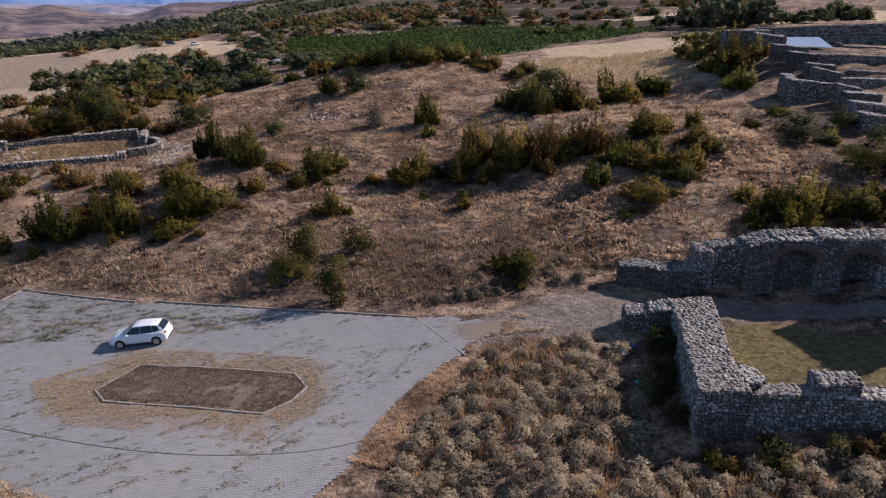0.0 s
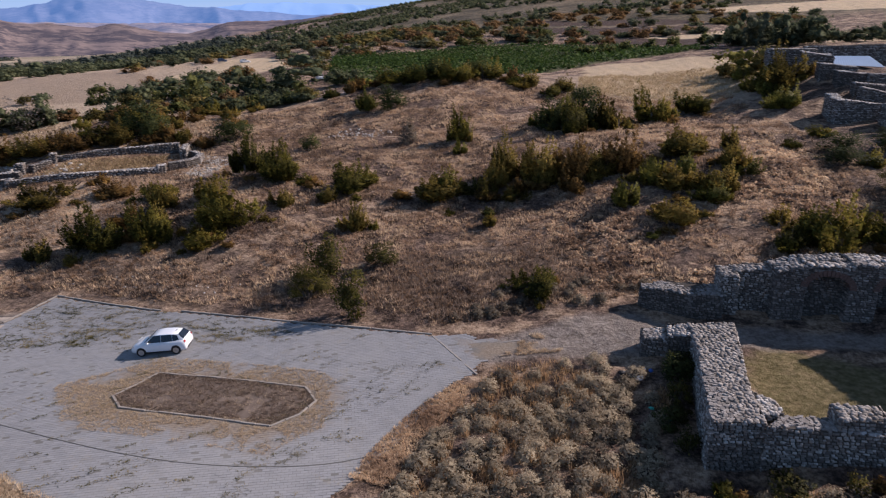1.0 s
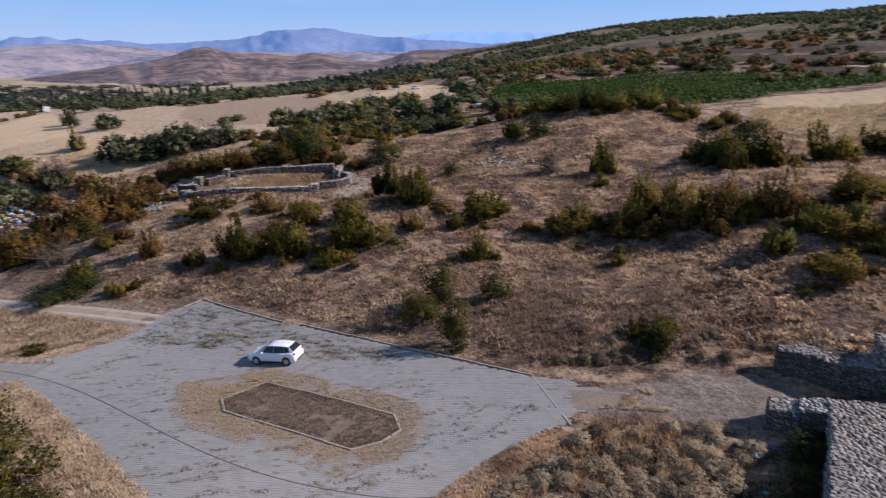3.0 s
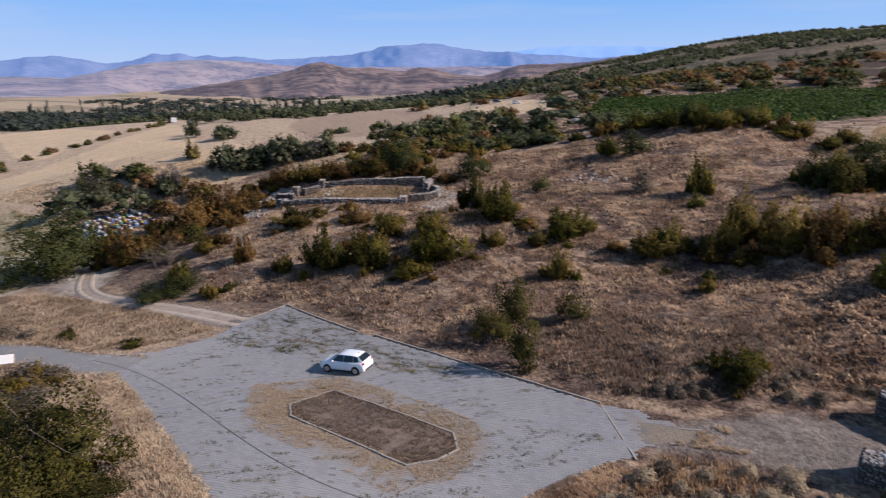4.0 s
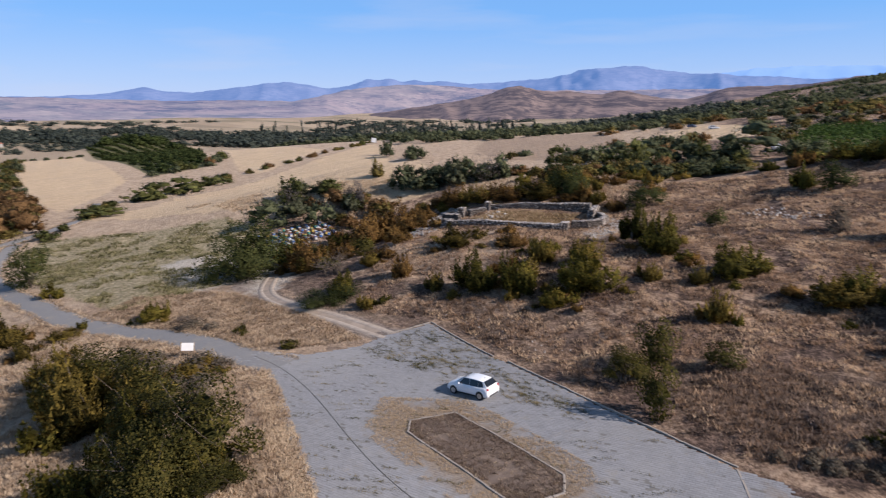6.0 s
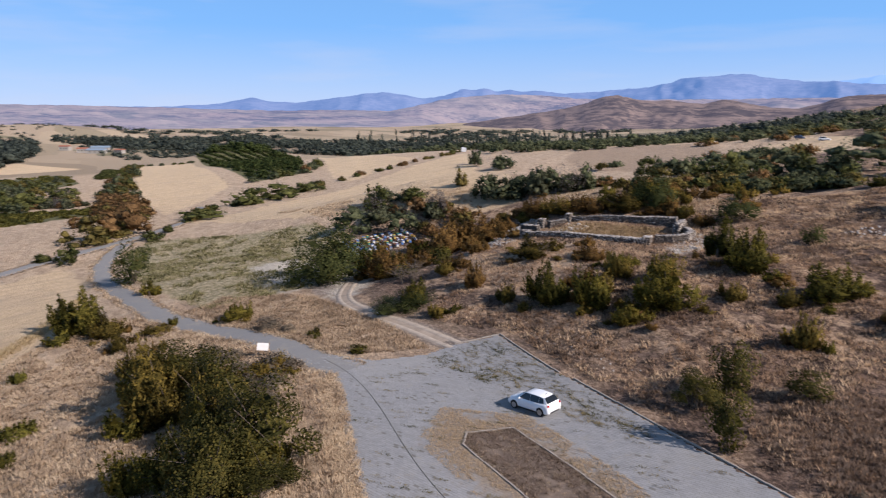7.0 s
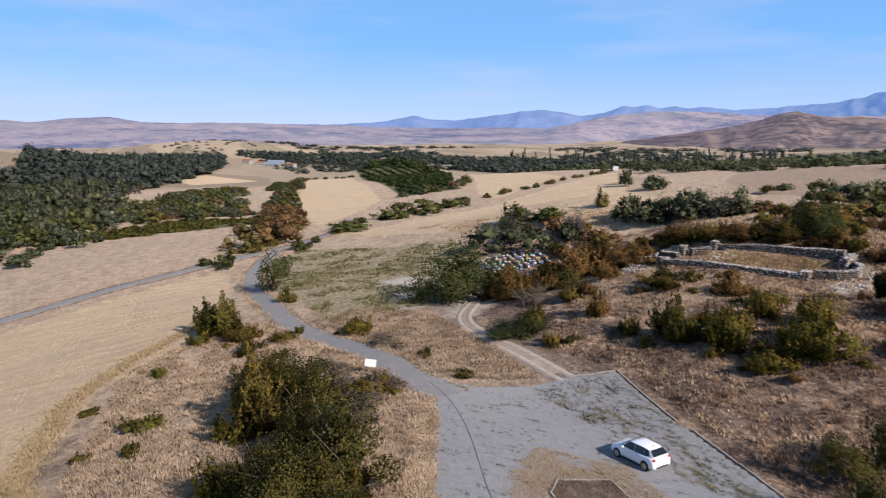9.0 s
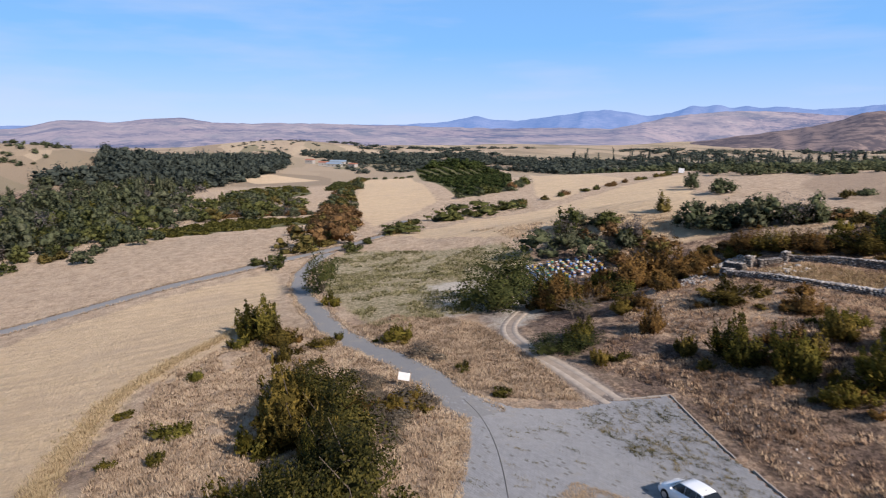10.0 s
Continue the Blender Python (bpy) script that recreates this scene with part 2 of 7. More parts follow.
def paving_mat(name, low, high):
    """Weathered grey concrete, with dust and dry litter along the island and the rim."""
    k = Mat(name, 0.85)
    r = k.math("ADD", k.math("MULTIPLY", k.island(), 0.5), k.math("MULTIPLY", k.rand(), 0.5))
    big, mid, fine = k.noise(0.12, 4), k.noise(0.9, 5), k.noise(7.0, 4)
    col = k.mix(r, low, high)
    col = k.mix(k.step(big, 0.4, 0.65, 0.0, 0.5), col, k.mix(0.5, high, (0.36, 0.345, 0.32)))
    col = k.mix(k.step(mid, 0.5, 0.75, 0.0, 0.35), col, k.mix(0.6, low, (0.17, 0.165, 0.155)))
    litter = k.ramp(fine, (0.25, (0.15, 0.11, 0.08)), (0.5, (0.275, 0.212, 0.155)), (0.8, (0.42, 0.335, 0.25)))
    edge = k.math("MULTIPLY", k.math("SUBTRACT", k.noise(1.1, 5), 0.5), 5.0)
    col = k.mix(k.step(k.math("ADD", k.attr("litter"), edge), -0.8, 1.8, 0.0, 0.88), col, litter)
    dust = k.math("MULTIPLY", k.step(k.noise(0.6, 6, rough=0.7), 0.55, 0.7), k.step(fine, 0.4, 0.6))
    col = k.mix(k.math("MULTIPLY", dust, 0.5), col, (0.33, 0.28, 0.2))
    k.bump(fine, 0.015, 0.5)
    return k.done(col, 0.82)


def asphalt_mat():
    k = Mat("worn_asphalt", 0.9)
    fine, mid = k.noise(9.0, 4), k.noise(0.5, 5)
    col = k.ramp(fine, (0.3, (0.21, 0.205, 0.205)), (0.6, (0.285, 0.28, 0.275)), (0.8, (0.34, 0.33, 0.315)))
    col = k.mix(k.step(mid, 0.5, 0.75, 0.0, 0.5), col, (0.36, 0.32, 0.26))
    k.bump(fine, 0.02, 0.5)
    return k.done(col)


def stone_mat(name, stops):
    k = Mat(name, 0.92)
    r = k.math("ADD", k.math("MULTIPLY", k.island(), 0.6), k.math("MULTIPLY", k.rand(), 0.4))
    base = k.ramp(r, *stops)
    f = k.noise(9.0, 5, rough=0.7)
    col = k.mix(k.step(f, 0.35, 0.7), k.mix(0.55, base, (0.15, 0.135, 0.12)), base)
    col = k.mix(k.step(k.noise(1.3, 4), 0.55, 0.7, 0.0, 0.5), col, (0.17, 0.15, 0.12))
    k.bump(f, 0.03, 0.8)
    return k.done(col)


GROUND, ASPHALT = ground_mat(), asphalt_mat()
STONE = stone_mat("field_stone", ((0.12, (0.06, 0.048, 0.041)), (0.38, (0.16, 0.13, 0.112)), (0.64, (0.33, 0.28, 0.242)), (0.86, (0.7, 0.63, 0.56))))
# lighter tones than field_stone, laid only along the wall tops
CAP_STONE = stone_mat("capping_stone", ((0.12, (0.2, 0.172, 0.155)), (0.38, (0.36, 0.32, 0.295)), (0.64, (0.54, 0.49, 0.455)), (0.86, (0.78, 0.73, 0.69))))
PAVING = paving_mat("paving_joints", (0.14, 0.134, 0.125), (0.2, 0.192, 0.18))
BLOCK = paving_mat("paving_blocks", (0.235, 0.235, 0.243), (0.34, 0.34, 0.348))
MORTAR = plain("old_mortar", (0.06, 0.05, 0.042), 0.97, 0, 0.35, 7.0)
KERB = plain("kerb_concrete", (0.29, 0.255, 0.22), 0.9, 0, 0.3, 5.0)


# ---- landform: broad swells (x, y, radius, rise) over a valley floor ----
FLOOR = -22.0
LAND_LOT = [
    (-20, 55, 17, 13.47), (-25, 46, 17, -6.02), (-32, 62, 17, 1.93), (-13, 43, 17, -9.5),
    (-14, 71, 17, -4.36), (-2, 48, 17, 8.45), (-40, 47, 17, -6.59), (-16, 32, 17, 11.02),
    (4, 64, 17, 0.73), (-36, 34, 17, 14.12), (-27, 83, 17, 13.23), (10, 50, 17, 0.77),
    (-49, 73, 17, 12.52), (-20, 20, 17, -2.72), (2, 83, 17, 6.56), (-51, 33, 17, 10.64),
    (-42, 24, 17, -12.15), (-60, 51, 17, 1.47), (-44, 88, 17, -14.84), (20, 65, 17, 0.55),
]
LAND_BANK = [
    (15, 30, 17, -1.28), (22, 38, 17, 3.23), (-30, 10, 17, 7.07), (10, 20, 17, 0.71),
    (-62, 81, 17, 2.9), (-70, 46, 17, -1.79), (26, 79, 17, 8.13), (-9, 108, 18, -0.97),
    (-52, 99, 18, 11.97), (-52, 10, 19, 1.23), (-42, 2, 20, 1.81), (0, 0, 20, 6.05),
    (40, 30, 22, 4.03), (11, 113, 22, 1.8), (-10, 122, 23, 13.56), (-89, 54, 23, 9.97),
    (-69, 5, 24, 2.61), (50, 50, 24, 1.55), (-63, 114, 25, 5.4), (30, 0, 25, 6.95),
]
LAND_SLOPES = [
    (47, 91, 26, 0.97), (-92, 24, 27, 3.38), (-85, 102, 27, -3.03), (-101, 76, 29, -13.41),
    (57, 115, 33, 6.45), (80, 60, 34, 11.6), (-110, 103, 35, 23.43), (20, 150, 35, 4.91),
    (0, -60, 40, 5.27), (-60, -60, 41, 6.02), (-146, 56, 43, -0.23), (-48, 178, 43, 13.92),
    (-151, 28, 46, 4.27), (60, -60, 48, 9.36), (60, 180, 50, 9.16), (120, 120, 52, 12.03),
    (-121, 174, 53, 1.76), (-50, 212, 54, 0.19), (-182, 72, 55, 0.88), (-160, -30, 56, 2.28),
]
LAND_FIELDS = [
    (10, 220, 57, -1.31), (-131, 226, 69, -7.97), (-225, 39, 70, 6.67), (-194, 180, 73, 12.04),
    (-4, 271, 74, 7.84), (-232, 114, 75, -5.65), (140, 207, 75, 10.97), (-102, 278, 81, 14.26),
    (-240, -40, 81, -0.1), (-253, 166, 88, -4.75), (100, -200, 96, 20.03), (300, 0, 110, 28.05),
    (-284, 248, 111, 8.87), (200, 300, 112, 6.75), (-350, -80, 121, 2.84), (-374, 139, 124, 5.98),
    (40, 430, 129, 13.15), (-350, 330, 146, 8.6), (-200, 450, 148, -0.49), (-300, -300, 154, 1.4),
]
LAND_FAR = [
    (-480, 116, 158, -2.61), (-110, 520, 161, 5.03), (175, 575, 189, 6.41), (-400, 500, 199, -6.03),
    (-600, 150, 200, -2.96), (600, 300, 227, 63.72), (-600, 400, 229, 6.0), (-700, -200, 247, 1.49),
    (0, 800, 253, 24.34), (400, 800, 291, 88.5), (-900, 500, 335, -0.98), (-600, 900, 348, -24.12),
    (-230, 1180, 389, 77.11), (-1200, 200, 404, -2.52), (-550, 1300, 420, -8.9), (-1200, 900, 420, 2.53),
    (-1500, -300, 420, -1.27), (-900, 1300, 420, 0.64), (-667, -170, 90, 33.0), (-1390, 124, 150, 26.0),
    (-600, 230, 38, 11.0),
]
LAND_RIDGE = [(-100, 620, 90, 0.2), (0, 620, 90, -0.1), (100, 560, 90, -0.2), (200, 520, 100, -0.5), (320, 480, 110, -0.3), (-230, 800, 130, -4.1), (-60, 820, 130, 4.3), (150, 760, 130, -19.1)]
SWELLS = np.array(LAND_RIDGE + LAND_LOT + LAND_BANK + LAND_SLOPES + LAND_FIELDS + LAND_FAR)


def lattice(x, y, size, seed):
    """Smooth value noise, -1 to 1, with a cell of that many metres."""
    u, v = np.asarray(x, float) / size, np.asarray(y, float) / size
    i, j = np.floor(u), np.floor(v)
    a, b = u - i, v - j
    a, b = a * a * (3 - 2 * a), b * b * (3 - 2 * b)

    def at(p, q):
        s = np.sin(p * 127.1 + q * 311.7 + seed * 74.7) * 43758.5453
        return 2 * (s - np.floor(s)) - 1

    return (at(i, j) * (1 - a) + at(i + 1, j) * a) * (1 - b) + (at(i, j + 1) * (1 - a) + at(i + 1, j + 1) * a) * b


def height(x, y):
    """The broad ground, without its small relief."""
    x, y = np.asarray(x, float), np.asarray(y, float)
    z = np.full(x.shape, FLOOR)
    for cx, cy, r, rise in SWELLS:
        z += rise * np.exp(-((x - cx) ** 2 + (y - cy) ** 2) / (2 * r * r))
    # the mound under the upper ruin
    return z + 3.3 * np.exp(-((x - 57) ** 2 + (y - 115) ** 2) / (2 * 9.5 ** 2))


def inside(poly, x, y):
    """Signed distance to a closed outline, metres, positive inside."""
    x, y = np.asarray(x, float), np.asarray(y, float)
    best, odd = np.full(x.shape, 1e9), np.zeros(x.shape, bool)
    for (ax, ay), (bx, by) in zip(poly, poly[1:] + poly[:1]):
        dx, dy = bx - ax, by - ay
        t = np.clip(((x - ax) * dx + (y - ay) * dy) / (dx * dx + dy * dy), 0, 1)
        best = np.minimum(best, np.hypot(x - ax - t * dx, y - ay - t * dy))
        odd ^= ((ay > y) != (by > y)) & (x < dx * (y - ay) / (dy if dy else 1e-9) + ax)
    return np.where(odd, best, -best)


def along(line, width, x, y):
    """Signed distance to a band of that width along a line."""
    x, y = np.asarray(x, float), np.asarray(y, float)
    best = np.full(x.shape, 1e9)
    for (ax, ay), (bx, by) in zip(line, line[1:]):
        dx, dy = bx - ax, by - ay
        t = np.clip(((x - ax) * dx + (y - ay) * dy) / (dx * dx + dy * dy), 0, 1)
        best = np.minimum(best, np.hypot(x - ax - t * dx, y - ay - t * dy))
    return width / 2 - best


def smooth(v, lo, hi):
    t = np.clip((np.asarray(v, float) - lo) / (hi - lo), 0, 1)
    return t * t * (3 - 2 * t)


LOT = [(3.0, 42.6), (4.3, 42.9), (4.6, 43.2), (6.0, 43.5), (5.6, 43.7), (6.9, 44.0), (7.2, 44.6), (6.2, 44.7), (6.6, 45.1), (5.0, 45.0), (5.2, 45.3), (3.4, 45.0), (3.2, 45.4), (1.6, 45.2), (0.8, 46.0), (-2, 45.7), (-12.8, 47.7), (-24.2, 50.4), (-26.1, 50.6), (-37.8, 53.9), (-40, 49.4), (-40, 45.6), (-42, 40.6), (-47, 38.0), (-47, 34.6),
       (-41.4, 35.4), (-36, 33.3), (-31.2, 30.8), (-28.5, 29.6), (-22.5, 27.4), (-18, 25.6), (-12, 24.8), (-8, 25.4), (-6.5, 27.1), (-4.5, 30.1), (-3.1, 32.6), (-1.5, 36), (0, 39.4), (1.5, 40.4), (1.7, 41.6), (2.6, 42.3)]
ISLAND = [(-22.8, 37.1), (-21.5, 35.65), (-11.0, 34.15), (-9.55, 35.5), (-8.9, 37.05), (-10.0, 38.6), (-21.2, 40.3)]
ROAD = [(-41, 37.2), (-46, 36.3), (-52.2, 35.8), (-61.1, 34.6), (-72, 32.3), (-83.9, 30), (-104, 29.4), (-124.6, 29.8), (-137.5, 31.8), (-146.8, 35.4), (-157, 40.5)]
LANE = [(-100, -60), (-120, -26), (-127.6, -15), (-133.4, -6.6), (-140, 3.2), (-145.4, 14.5), (-153.5, 27.6), (-159.3, 39.4), (-166.5, 49.5), (-181.8, 62.5), (-200, 71), (-228, 80)]
TRACK = [(-38.5, 49.8), (-41.4, 49.3), (-47.7, 49.4), (-55.1, 49.1), (-63.3, 49.9), (-69.5, 52), (-74, 55), (-80, 60)]
STRAW = [
    [(-118, -16), (-130, 2), (-143, 25), (-126, 27), (-85, 17), (-74, 6), (-55, 1), (-49, -4), (-70, -40)],
    [(-135, -16), (-148, 3), (-161, 28), (-211, 31), (-209, 0), (-197, -14), (-165, -24), (-140, -50), (-120, -45)],
    [(-180, 61), (-126, 84), (-93, 101), (-89, 106), (-287, 251), (-256, 195), (-221, 137), (-211, 101), (-182, 72)],
    [(-548, 286), (-293, 221), (-240, 150), (-267, 154)], [(-589, 132), (-556, 174), (-303, 117), (-255, 90), (-212, 64), (-288, 73)],
    [(-98, 105), (-66, 114), (-129, 218), (-198, 244), (-251, 229), (-108, 111)], [(20, 128), (26, 180), (58, 169), (50, 121), (36, 119)], [(-78, 118), (-183, 279), (-149, 274), (-72, 130)],
    [(-125, 240), (-112, 296), (-90, 282), (-60, 230), (-70, 215)], [(60, 190), (90, 255), (190, 260), (180, 190), (110, 180)],
    [(-640, 225), (-600, 260), (-560, 235), (-600, 200)], [(-700, 60), (-640, 20), (-560, 40), (-600, 100)],
    [(62, 286), (92, 294), (120, 300), (118, 280), (92, 274), (68, 270)], [(118, 380), (124, 398), (190, 400), (260, 380), (240, 340), (153, 362)],
]
WEEDS = [(-156, 46), (-131, 78), (-112, 78), (-81, 56), (-80, 36), (-104, 33), (-125, 35), (-145, 38)]
GRAVEL = [(-106, 52), (-108, 61), (-98, 66), (-90, 62), (-84, 57), (-80, 48), (-92, 48)]
VINES = [(-38, 165), (-8, 134), (30, 185), (66, 195), (48, 256), (20, 276), (-7, 276), (-27, 262), (-59, 258)]
ORCHARD = [(-600, 190), (-305, 129), (-308, 160), (-527, 258), (-709, 269)]
GREEN_STRIP = [(-213, -20), (-218, -6), (-220, 8), (-222, 26), (-231, 47), (-262, 52), (-256, 36), (-262, 20), (-252, 6), (-244, -7), (-232, -18)]
ROUGH_PLOT = [(-476, 25), (-529, 74), (-397, 66), (-366, 42), (-405, 30)]
GREENS = [VINES, ORCHARD, GREEN_STRIP, ROUGH_PLOT]
PLOUGH = [[(14, 328), (60, 298), (92, 314), (95, 328), (60, 337), (20, 356)], [(37, 294), (66, 283), (96, 262), (76, 206), (68, 180), (56, 200), (66, 240)], [(20, 366), (60, 346), (97, 337), (101, 352), (82, 373), (50, 370), (22, 406)]]
HOUSE_PLOT = [(-64, 80), (-42, 87), (-40, 96), (-46, 99), (-64, 92)]
HEATH = [(-260, 1250), (-150, 480), (-75, 335), (150, 335), (600, 400), (1500, 900), (600, 2000)]
LAWN = [(18, 32.5), (19.8, 42.6), (23, 43.4), (27, 41.5), (31, 38.5), (40, 37), (40, 29)]
YARD = [(0.5, 44.5), (4, 46.4), (10, 49.2), (14.5, 49.6), (17, 47), (22, 47), (34, 45), (34, 42), (21, 43), (13, 42), (6, 42.5), (2, 41)]


def relief(x, y):
    """Hummocks and ruts of the rough ground, gone under paving."""
    near = smooth(600 - np.hypot(x, y), 0, 300)
    rough = 0.27 * lattice(x, y, 7.0, 1) + 0.26 * lattice(x, y, 2.7, 2) + 0.14 * lattice(x, y, 1.1, 3)
    calm = np.maximum.reduce([inside(LOT, x, y), along(ROAD, 3.8, x, y), along(LANE, 4.2, x, y), along(TRACK, 3.0, x, y), inside(HOUSE_PLOT, x, y)])
    rough *= smooth(-calm, 0.4, 4.0)
    for poly in (STRAW[0], STRAW[1], STRAW[2], LAWN):
        rough *= 1 - 0.75 * smooth(inside(poly, x, y), -1, 2)
    rim = inside(LOT, x, y)
    rough += 0.035 * lattice(x, y, 0.9, 4) * smooth(rim, -2.0, -0.2) * smooth(-rim, -0.9, -0.3)
    return near * rough - 0.16 * smooth(rim, 1.2, 2.4)


def ground_z(x, y):
    return height(x, y) + relief(x, y)


def spot(x, y, lift=0.0):
    """A place on the ground."""
    a, b = np.array([float(x)]), np.array([float(y)])
    return float(ground_z(a, b)[0]) + lift


def mesh_of(name, verts, faces, mat, normals=None):
    """One mesh object from numpy vertices and faces of one size."""
    me = bpy.data.meshes.new(name)
    faces = np.asarray(faces, np.int32)
    n, k = faces.shape
    me.vertices.add(len(verts))
    me.vertices.foreach_set("co", np.asarray(verts, np.float32).ravel())
    me.loops.add(n * k)
    me.loops.foreach_set("vertex_index", faces.ravel())
    me.polygons.add(n)
    me.polygons.foreach_set("loop_start", np.arange(0, n * k, k, dtype=np.int32))
    me.update(calc_edges=True)
    if normals is not None:
        me.polygons.foreach_set("use_smooth", np.ones(n, bool))
        me.normals_split_custom_set_from_vertices(normals)
    me.materials.append(mat)
    return new(name, me)


def add_attr(ob, name, values):
    a = ob.data.attributes.new(name, "FLOAT", "POINT")
    a.data.foreach_set("value", np.asarray(values, np.float32))


def soft_shade(ob):
    ob.data.polygons.foreach_set("use_smooth", np.ones(len(ob.data.polygons), bool))


# one sheet of ground to the horizon, rings that widen outward
bear = np.concatenate([np.arange(-42, 116, 0.45), np.arange(116, 318, 2.0)])
rad = np.concatenate([[0.02, 1.5, 3.0, 4.6], 6 * 1.02 ** np.arange(0, 339)])
RX = (6 + rad[:, None] * -np.sin(np.radians(bear))[None]).ravel()
RY = (8 + rad[:, None] * np.cos(np.radians(bear))[None]).ravel()
nb, nr = len(bear), len(rad)
gi = np.arange(nr - 1)[:, None] * nb
gj = np.arange(nb)[None]
gk = (gj + 1) % nb
quads = np.stack([gi + gj, gi + nb + gj, gi + nb + gk, gi + gk], -1).reshape(-1, 4)
verts = np.stack([RX, RY, ground_z(RX, RY)], -1)
verts = np.vstack([verts, [[6, 8, spot(6, 8)]]])
ground = mesh_of("ground", verts, quads, GROUND)
soft_shade(ground)
GX, GY = verts[:, 0], verts[:, 1]
add_attr(ground, "straw", np.clip(np.maximum.reduce([inside(p, GX, GY) for k, p in enumerate(STRAW) if k not in (1, 5, 7)]), -20, 20))
add_attr(ground, "weeds", np.clip(inside(WEEDS, GX, GY), -20, 20))
add_attr(ground, "green", np.clip(np.maximum.reduce([inside(p, GX, GY) for p in GREENS]), -20, 20))
add_attr(ground, "plough", np.clip(np.maximum.reduce([inside(p, GX, GY) for p in PLOUGH]), -20, 20))
# the second outline darkens the slope where the upper ruin's shade falls
add_attr(ground, "earth", np.clip(np.maximum.reduce([inside([(-40, 55), (-26, 51), (-12, 48), (-1, 46.5), (6, 49), (12, 52), (14, 57), (8, 63), (-6, 62), (-14, 56), (-28, 59), (-36, 62)], GX, GY), inside([(36, 62), (50, 62), (52, 76), (50, 96), (44, 90), (40, 74)], GX, GY), np.minimum(inside([(-100, 205), (-150, 200), (-185, 225), (-230, 290), (-170, 300), (-120, 245)], GX, GY), 0.3)]), -20, 20))
add_attr(ground, "tan", np.clip(np.maximum.reduce([inside([(-64, 68), (-52, 62), (-42, 65), (-40, 78), (-44, 84), (-60, 79)], GX, GY) - 2, inside([(-40, 56), (-30, 53), (-22, 53), (-26, 60), (-36, 64)], GX, GY) - 3, inside([(-50, 4), (-30, 8), (-26, -20), (-60, -20)], GX, GY) + 2, inside([(-50, 34), (-41, 34), (-30, 29), (-20, 25), (-18, 16), (-30, 8), (-48, 4), (-78, 8), (-92, 22), (-84, 28), (-66, 32)], GX, GY) + 2, inside([(-44, 41), (-48, 38), (-66, 36), (-82, 33), (-86, 40), (-74, 50), (-62, 49), (-48, 48), (-41, 47)], GX, GY) + 2, inside([(18, 124), (21, 147), (40, 145), (57, 149), (54, 126), (42, 114), (30, 118)], GX, GY) + 3, inside([(-48, -60), (-66, 2), (-84, 22), (-84, 34), (-76, 52), (-84, 64), (-118, 78), (-108, 104), (-66, 116), (-60, 150), (-120, 330), (-420, 400), (-720, 330), (-760, 60), (-640, -20), (-300, -60)], GX, GY)]), -40, 40))
add_attr(ground, "lawn", np.clip(inside(LAWN, GX, GY), -20, 20))
add_attr(ground, "gravel", np.clip(np.maximum.reduce([along([(-72, 54), (-80, 60), (-86, 61)], 5, GX, GY), inside(GRAVEL, GX, GY), inside([(-42, 86), (-36, 85), (-32, 92), (-37, 97), (-42, 93)], GX, GY) - 0.8]), -20, 20))
add_attr(ground, "soil", np.clip(np.maximum.reduce([along(TRACK, 3.6, GX, GY) - 0.2, inside(YARD, GX, GY) - 0.5, along(ROAD, 4.6, GX, GY), along(LANE, 5.2, GX, GY), along([(-76, 54), (-80, 60), (-84, 62)], 7, GX, GY)]), -20, 20))
add_attr(ground, "far", np.clip(np.minimum(np.hypot(GX + 60, GY - 60) - 420, -GX - 0.25 * GY - 130), -200, 400))
add_attr(ground, "heath", np.clip(inside(HEATH, GX, GY), -60, 60))
tagged(ground, "dry grassy hillside and stubble fields running down to a broad valley plain", "ground", kind="structure")


def sheet(name, outline, centre, steps, mat, lift):
    """A paved sheet that follows the ground, fanned out from its middle."""
    rim = []
    for (ax, ay), (bx, by) in zip(outline, outline[1:] + outline[:1]):
        n = max(1, int(math.hypot(bx - ax, by - ay) / 0.8))
        rim += [(ax + (bx - ax) * i / n, ay + (by - ay) * i / n) for i in range(n)]
    rim = np.array(rim)
    f = np.linspace(0.02, 1, steps)[:, None, None]
    p = (np.array(centre) + f * (rim - np.array(centre))).reshape(-1, 2)
    n = len(rim)
    z = height(p[:, 0], p[:, 1]) - 0.035 + (lift + 0.035) * smooth(inside(outline, p[:, 0], p[:, 1]), 0.0, 0.7)
    i, j = np.arange(steps - 1)[:, None] * n, np.arange(n)[None]
    q = np.stack([i + j, i + (j + 1) % n, i + n + (j + 1) % n, i + n + j], -1).reshape(-1, 4)
    q = q[:, ::-1] if np.cross(rim[0] - centre, rim[1] - centre) > 0 else q
    v = np.column_stack([p, z])
    # close the middle and drop a skirt at the rim
    v = np.vstack([v, np.column_stack([rim, height(rim[:, 0], rim[:, 1]) - 0.3])])
    k = (steps - 1) * n
    sk = np.stack([k + j[0], k + n + j[0], k + n + (j[0] + 1) % n, k + (j[0] + 1) % n], -1)
    ob = mesh_of(name, v, np.vstack([q, sk]), mat)
    soft_shade(ob)
    return ob


